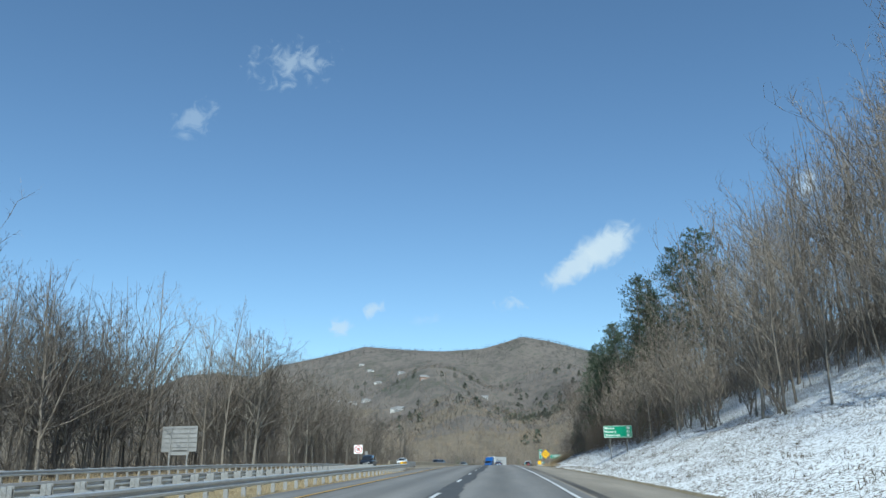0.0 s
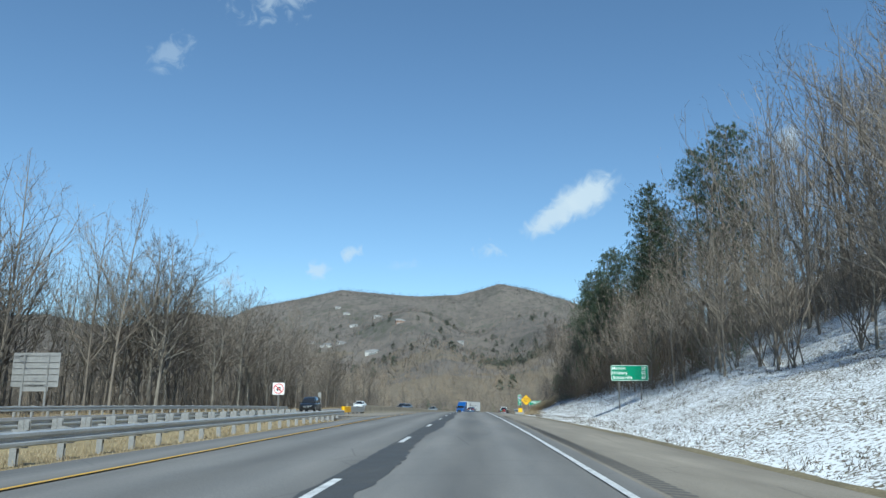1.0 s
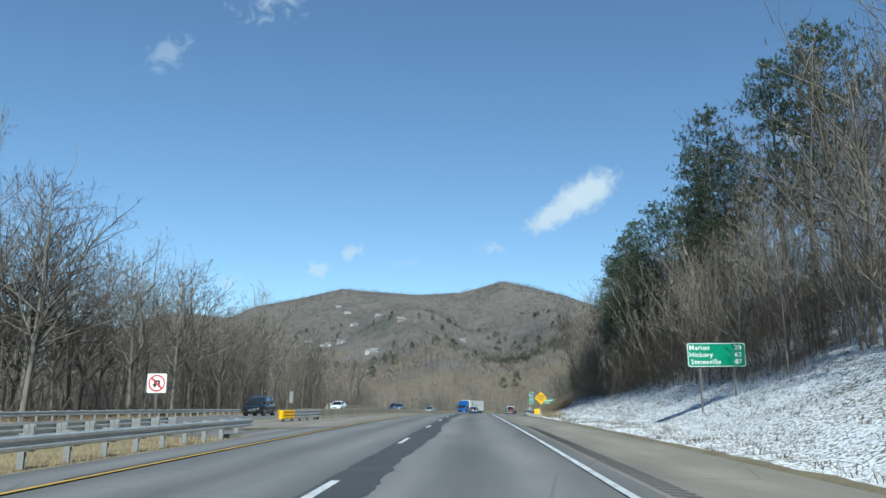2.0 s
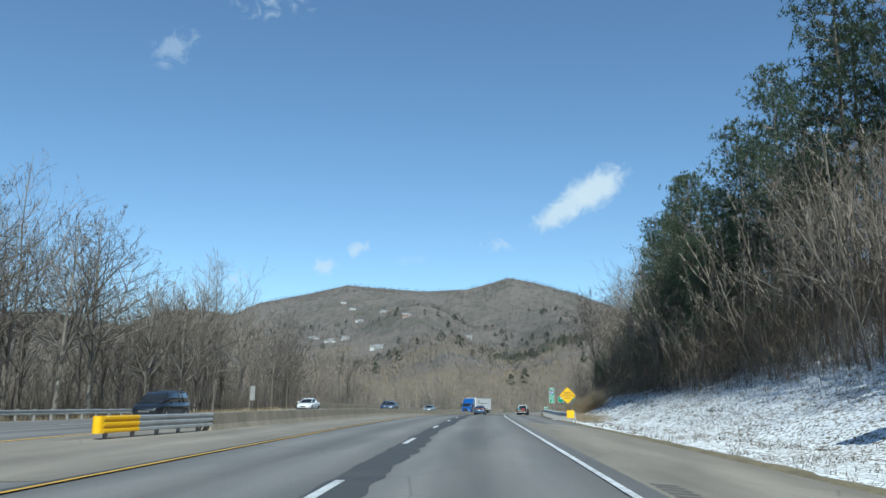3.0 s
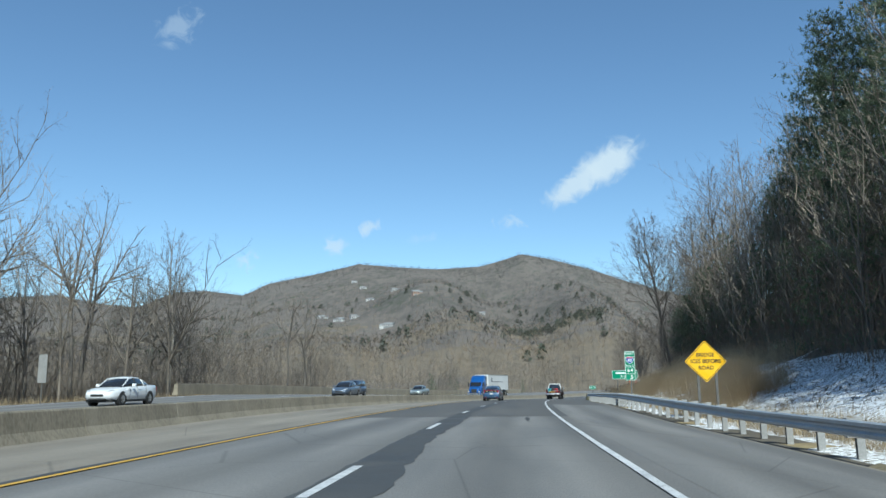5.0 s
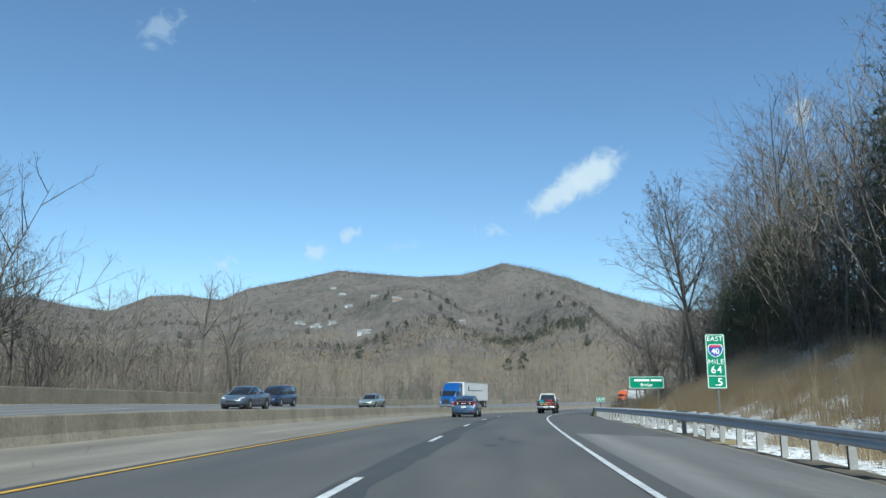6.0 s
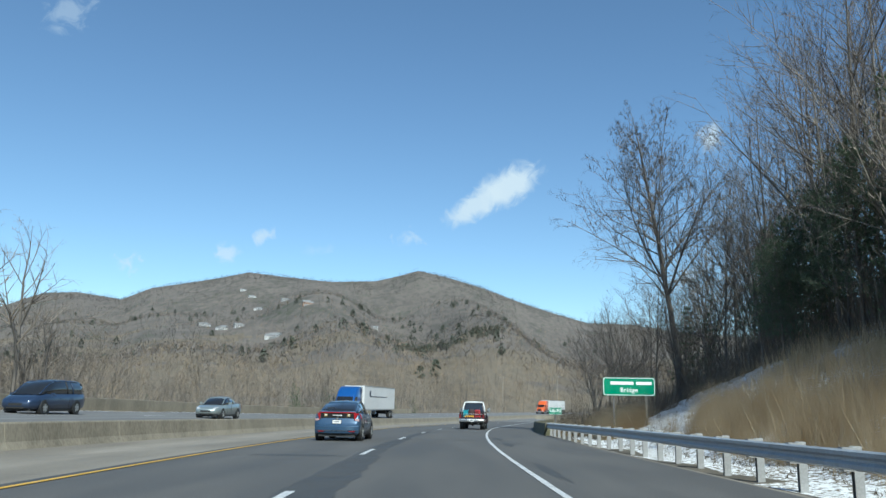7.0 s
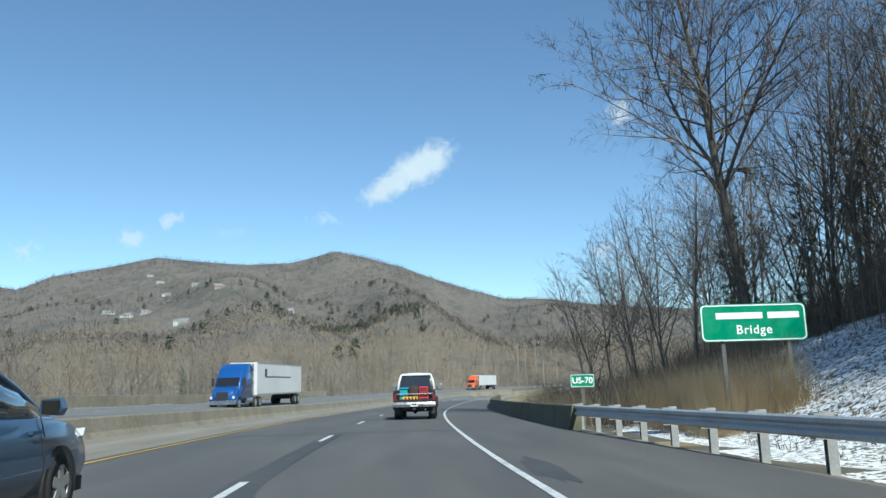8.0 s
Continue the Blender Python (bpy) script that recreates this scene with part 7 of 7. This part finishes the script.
    part("plate_bar", Shape().box(-.11, .11, -.219, -.214, .565, .62), NAVY_PAINT, pl, "dark plain bar")
    part("tow_hitch", Shape().box(-.07, .07, -.24, .1, .38, .46), PLASTIC, t, bevel=.01)
    part("lower_tailgate", Shape().box(-.80, .80, -.03, .03, .66, .80), MAROON_PAINT, t, bevel=.01)
    part("axle", Shape().tube([(-.8, 1.05, .34), (-.12, 1.05, .34), (0, 1.05, .34), (.12, 1.05, .34), (.8, 1.05, .34)], [.05, .06, .15, .06, .05], 8), PLASTIC, t)
    part("chassis", Shape().box(-.55, .55, .1, 5.0, .38, .54), PLASTIC, t)
    part("exhaust", Shape().tube([(.5, -.05, .4), (.5, 1.4, .42)], .035, 8), POST_STEEL, t)
    part("antenna", Shape().tube([(.05, 2.6, 1.83), (.0, 2.45, 2.5)], [.014, .006], 5), PLASTIC, t)
    # the load
    lo = lambda *a, **k: part(*a, **k)
    lo("teal_box", Shape().box(-.66, -.28, .10, .55, .66, 1.20, taper=.02), TEAL_BOX, t, "teal storage box", bevel=.02)
    lo("box_lid", Shape().box(-.69, -.25, .07, .58, 1.20, 1.26), TEAL_BOX, t, "teal lid", bevel=.01)
    lo("red_crate", Shape().box(.20, .64, .08, .55, .66, .96, taper=.015), RED_CRATE, t, "red crate", bevel=.02)
    lo("red_crate", Shape().box(.22, .62, .10, .53, .97, 1.28, taper=.015), RED_CRATE, t, "red crate", bevel=.02)
    for z in (.74, .82, .9, 1.05, 1.13, 1.21):
        lo("crate_slot", Shape().box(.26, .58, .074, .10, z - .012, z + .012), DARK_BAG, t)
    lo("dark_bag", Shape().loft([[(math.cos(a) * .27 * q - .02, .35 + math.sin(a) * .22 * q, z) for a in np.linspace(0, 6.2832, 13)[:-1]] for z, q in ((.66, .95), (.9, 1.08), (1.15, 1.0), (1.28, .75), (1.33, .3))]), DARK_BAG, t, "dark bag", smooth=True)
    lo("orange_case", Shape().box(-.52, .16, -.02, .06, .72, .90), ORANGE_BOX, t, "orange case with dark bars", bevel=.01)
    for k in range(4):
        lo("case_bar", Shape().box(-.42 + k * .15, -.34 + k * .15, -.026, -.018, .75, .87), DARK_BAG, t)
    lo("bed_bar", Shape().tube([(-.82, .02, 1.0), (.82, .02, 1.0)], .022, 6), CHROME, t, "bright crossbar")
    # a tall stance: everything 13 percent higher, wheels kept round
    for o in t.children:
        if o.name.split(".")[0].startswith("wheel"):
            yw = 1.05 if sum(v.co.y for v in o.data.vertices) / len(o.data.vertices) < 2.7 else 4.35
            o.matrix_local = Matrix.Translation((0, yw, 0)) @ Matrix.Diagonal((1, 1.13, 1.13, 1)) @ Matrix.Translation((0, -yw, 0))
        else:
            o.matrix_local = Matrix.Diagonal((1, 1, 1.13, 1))
    return t


def semi(s, l, coat, label, h=0.0, turn=180.0, box_bar=True):
    """Tractor with sleeper and a box trailer; the front is at local +y."""
    t = thing("semi_truck", stand(s, l, h, turn), label, "truck", "trucks on the opposite carriageway")
    tr = part("trailer", Shape().box(-1.28, 1.28, 0, 15.6, 1.12, 4.08), TRAILER_WHITE, t, "white box trailer", bevel=.03)
    for side in (-1, 1):
        part("side_rail", Shape().box(side * 1.285 - .012, side * 1.285 + .012, 0.02, 15.58, 1.10, 1.24), ALUMINIUM, tr)
        part("top_rail", Shape().box(side * 1.285 - .012, side * 1.285 + .012, 0.02, 15.58, 3.98, 4.1), ALUMINIUM, tr)
        if box_bar:
            part("legend_bar", Shape().box(side * 1.29 - .004, side * 1.29 + .004, 4.4, 13.2, 2.72, 2.84), NAVY_PAINT, tr, "dark line of lettering")
            part("legend_bar", Shape().box(side * 1.29 - .004, side * 1.29 + .004, 12.6, 13.3, 2.84, 3.5), NAVY_PAINT, tr)
        for yw in (1.2, 2.45):
            wheel(t, side * 1.05, yw, .50, .45, 6)
        for yw in (14.6, 15.9):
            wheel(t, side * 1.05, yw, .50, .45, 6)
        wheel(t, side * 1.05, 20.1, .50, .32, 6)
        part("fuel_tank", Shape().tube([(side * .98, 16.7, .75), (side * .98, 18.2, .75)], .32, 12), CHROME, t)
        part("mirror", Shape().box(side * 1.42 - .09, side * 1.42 + .09, 19.35, 19.45, 2.0, 2.7), PLASTIC, t)
        part("fender", Shape().loft([[(side * q, 20.1 + math.cos(a) * R_, .5 + math.sin(a) * R_) for q, R_ in ((.85, .66), (1.24, .66), (1.24, .58), (.85, .58))] for a in np.linspace(0, math.pi, 11)]), coat, t)
        part("headlight", Shape().box(side * .92 - .14, side * .92 + .14, 20.82, 20.93, .92, 1.14), CLEAR, t)
        part("side_window", Shape().add([(side * 1.212, 18.75, 1.95), (side * 1.212, 19.45, 1.95), (side * 1.19, 19.25, 2.6), (side * 1.2, 18.75, 2.62)], [(0, 1, 2, 3)]), GLASS, t)
    part("bogie", Shape().box(-.9, .9, .6, 3.4, .6, 1.1), PLASTIC, t)
    part("rear_guard", Shape().box(-1.0, 1.0, .02, .1, .5, .6), POST_STEEL, t)
    part("frame", Shape().box(-.45, .45, 13.6, 20.6, .62, .95), PLASTIC, t)
    cabs = [(16.6, 1.2, .95, 1.12, 3.75), (17.0, 1.22, .9, 1.13, 3.95), (17.9, 1.22, .9, 1.12, 3.9), (18.7, 1.22, .9, 1.1, 3.45), (19.2, 1.22, .9, 1.08, 2.9), (19.55, 1.2, .9, 1.1, 2.35), (19.75, 1.15, .9, 1.1, 1.95)]
    part("cab", Shape().loft([cabin_ring(*c) for c in cabs]), coat, t, smooth=True)
    part("hood", Shape().loft([body_ring(y, w, .62, z, .06) for y, w, z in ((19.5, 1.08, 1.95), (20.2, 1.05, 1.82), (20.8, .98, 1.62), (20.95, .86, 1.4))]), coat, t, smooth=True)
    ws = [(-1.0, 19.74, 1.98), (1.0, 19.74, 1.98), (.98, 19.32, 2.68), (-.98, 19.32, 2.68)]
    part("windscreen", Shape().loft([[(x, y + .05, z + .03) for x, y, z in ws], [(x, y - .05, z) for x, y, z in ws]]), GLASS, t, "dark windscreen")
    part("grille", Shape().box(-.5, .5, 20.86, 20.98, .85, 1.5), PLASTIC, t)
    part("bumper", Shape().box(-1.15, 1.15, 20.7, 21.02, .42, .78), CHROME, t, bevel=.04)
    for x in (-1.15, 1.15):
        part("exhaust_stack", Shape().tube([(x, 16.45, 1.0), (x, 16.45, 3.9)], .09, 8), CHROME, t)
    return t


blue_hatchback(199.6, -3.85)
pickup(230.6, 0.35)
OPP = "traffic on the opposite carriageway"
high = lambda s, l: float(cross(l, s)) - 0.01
car("minivan", "van", stand(124.4, -20.0, high(124, -20), 180), DARK_PAINT, "black minivan coming along the opposite carriageway", OPP, grille=CHROME)
car("sedan", "sedan", stand(164.0, -20.6, high(164, -20.6), 180), WHITE_PAINT, "white sedan coming along the opposite carriageway", OPP)
car("sedan", "sedan", stand(196.5, -17.0, high(196, -17), 180), GREY_PAINT, "blue-grey sedan behind the concrete barrier", OPP)
car("suv", "van", stand(214.0, -21.6, high(214, -21.6), 180), NAVY_PAINT, "dark blue car behind the concrete barrier", OPP)
car("sedan", "sedan", stand(226.0, -16.6, high(226, -16.6), 180), SILVER_PAINT, "silver-green sedan behind the concrete barrier", OPP)
semi(281.5, -17.0, TRUCK_BLUE, "blue semi truck pulling a white box trailer", high(270, -17))
semi(432.0, -19.5, TRUCK_ORANGE, "orange semi truck pulling a white box trailer", high(425, -19.5), box_bar=False)
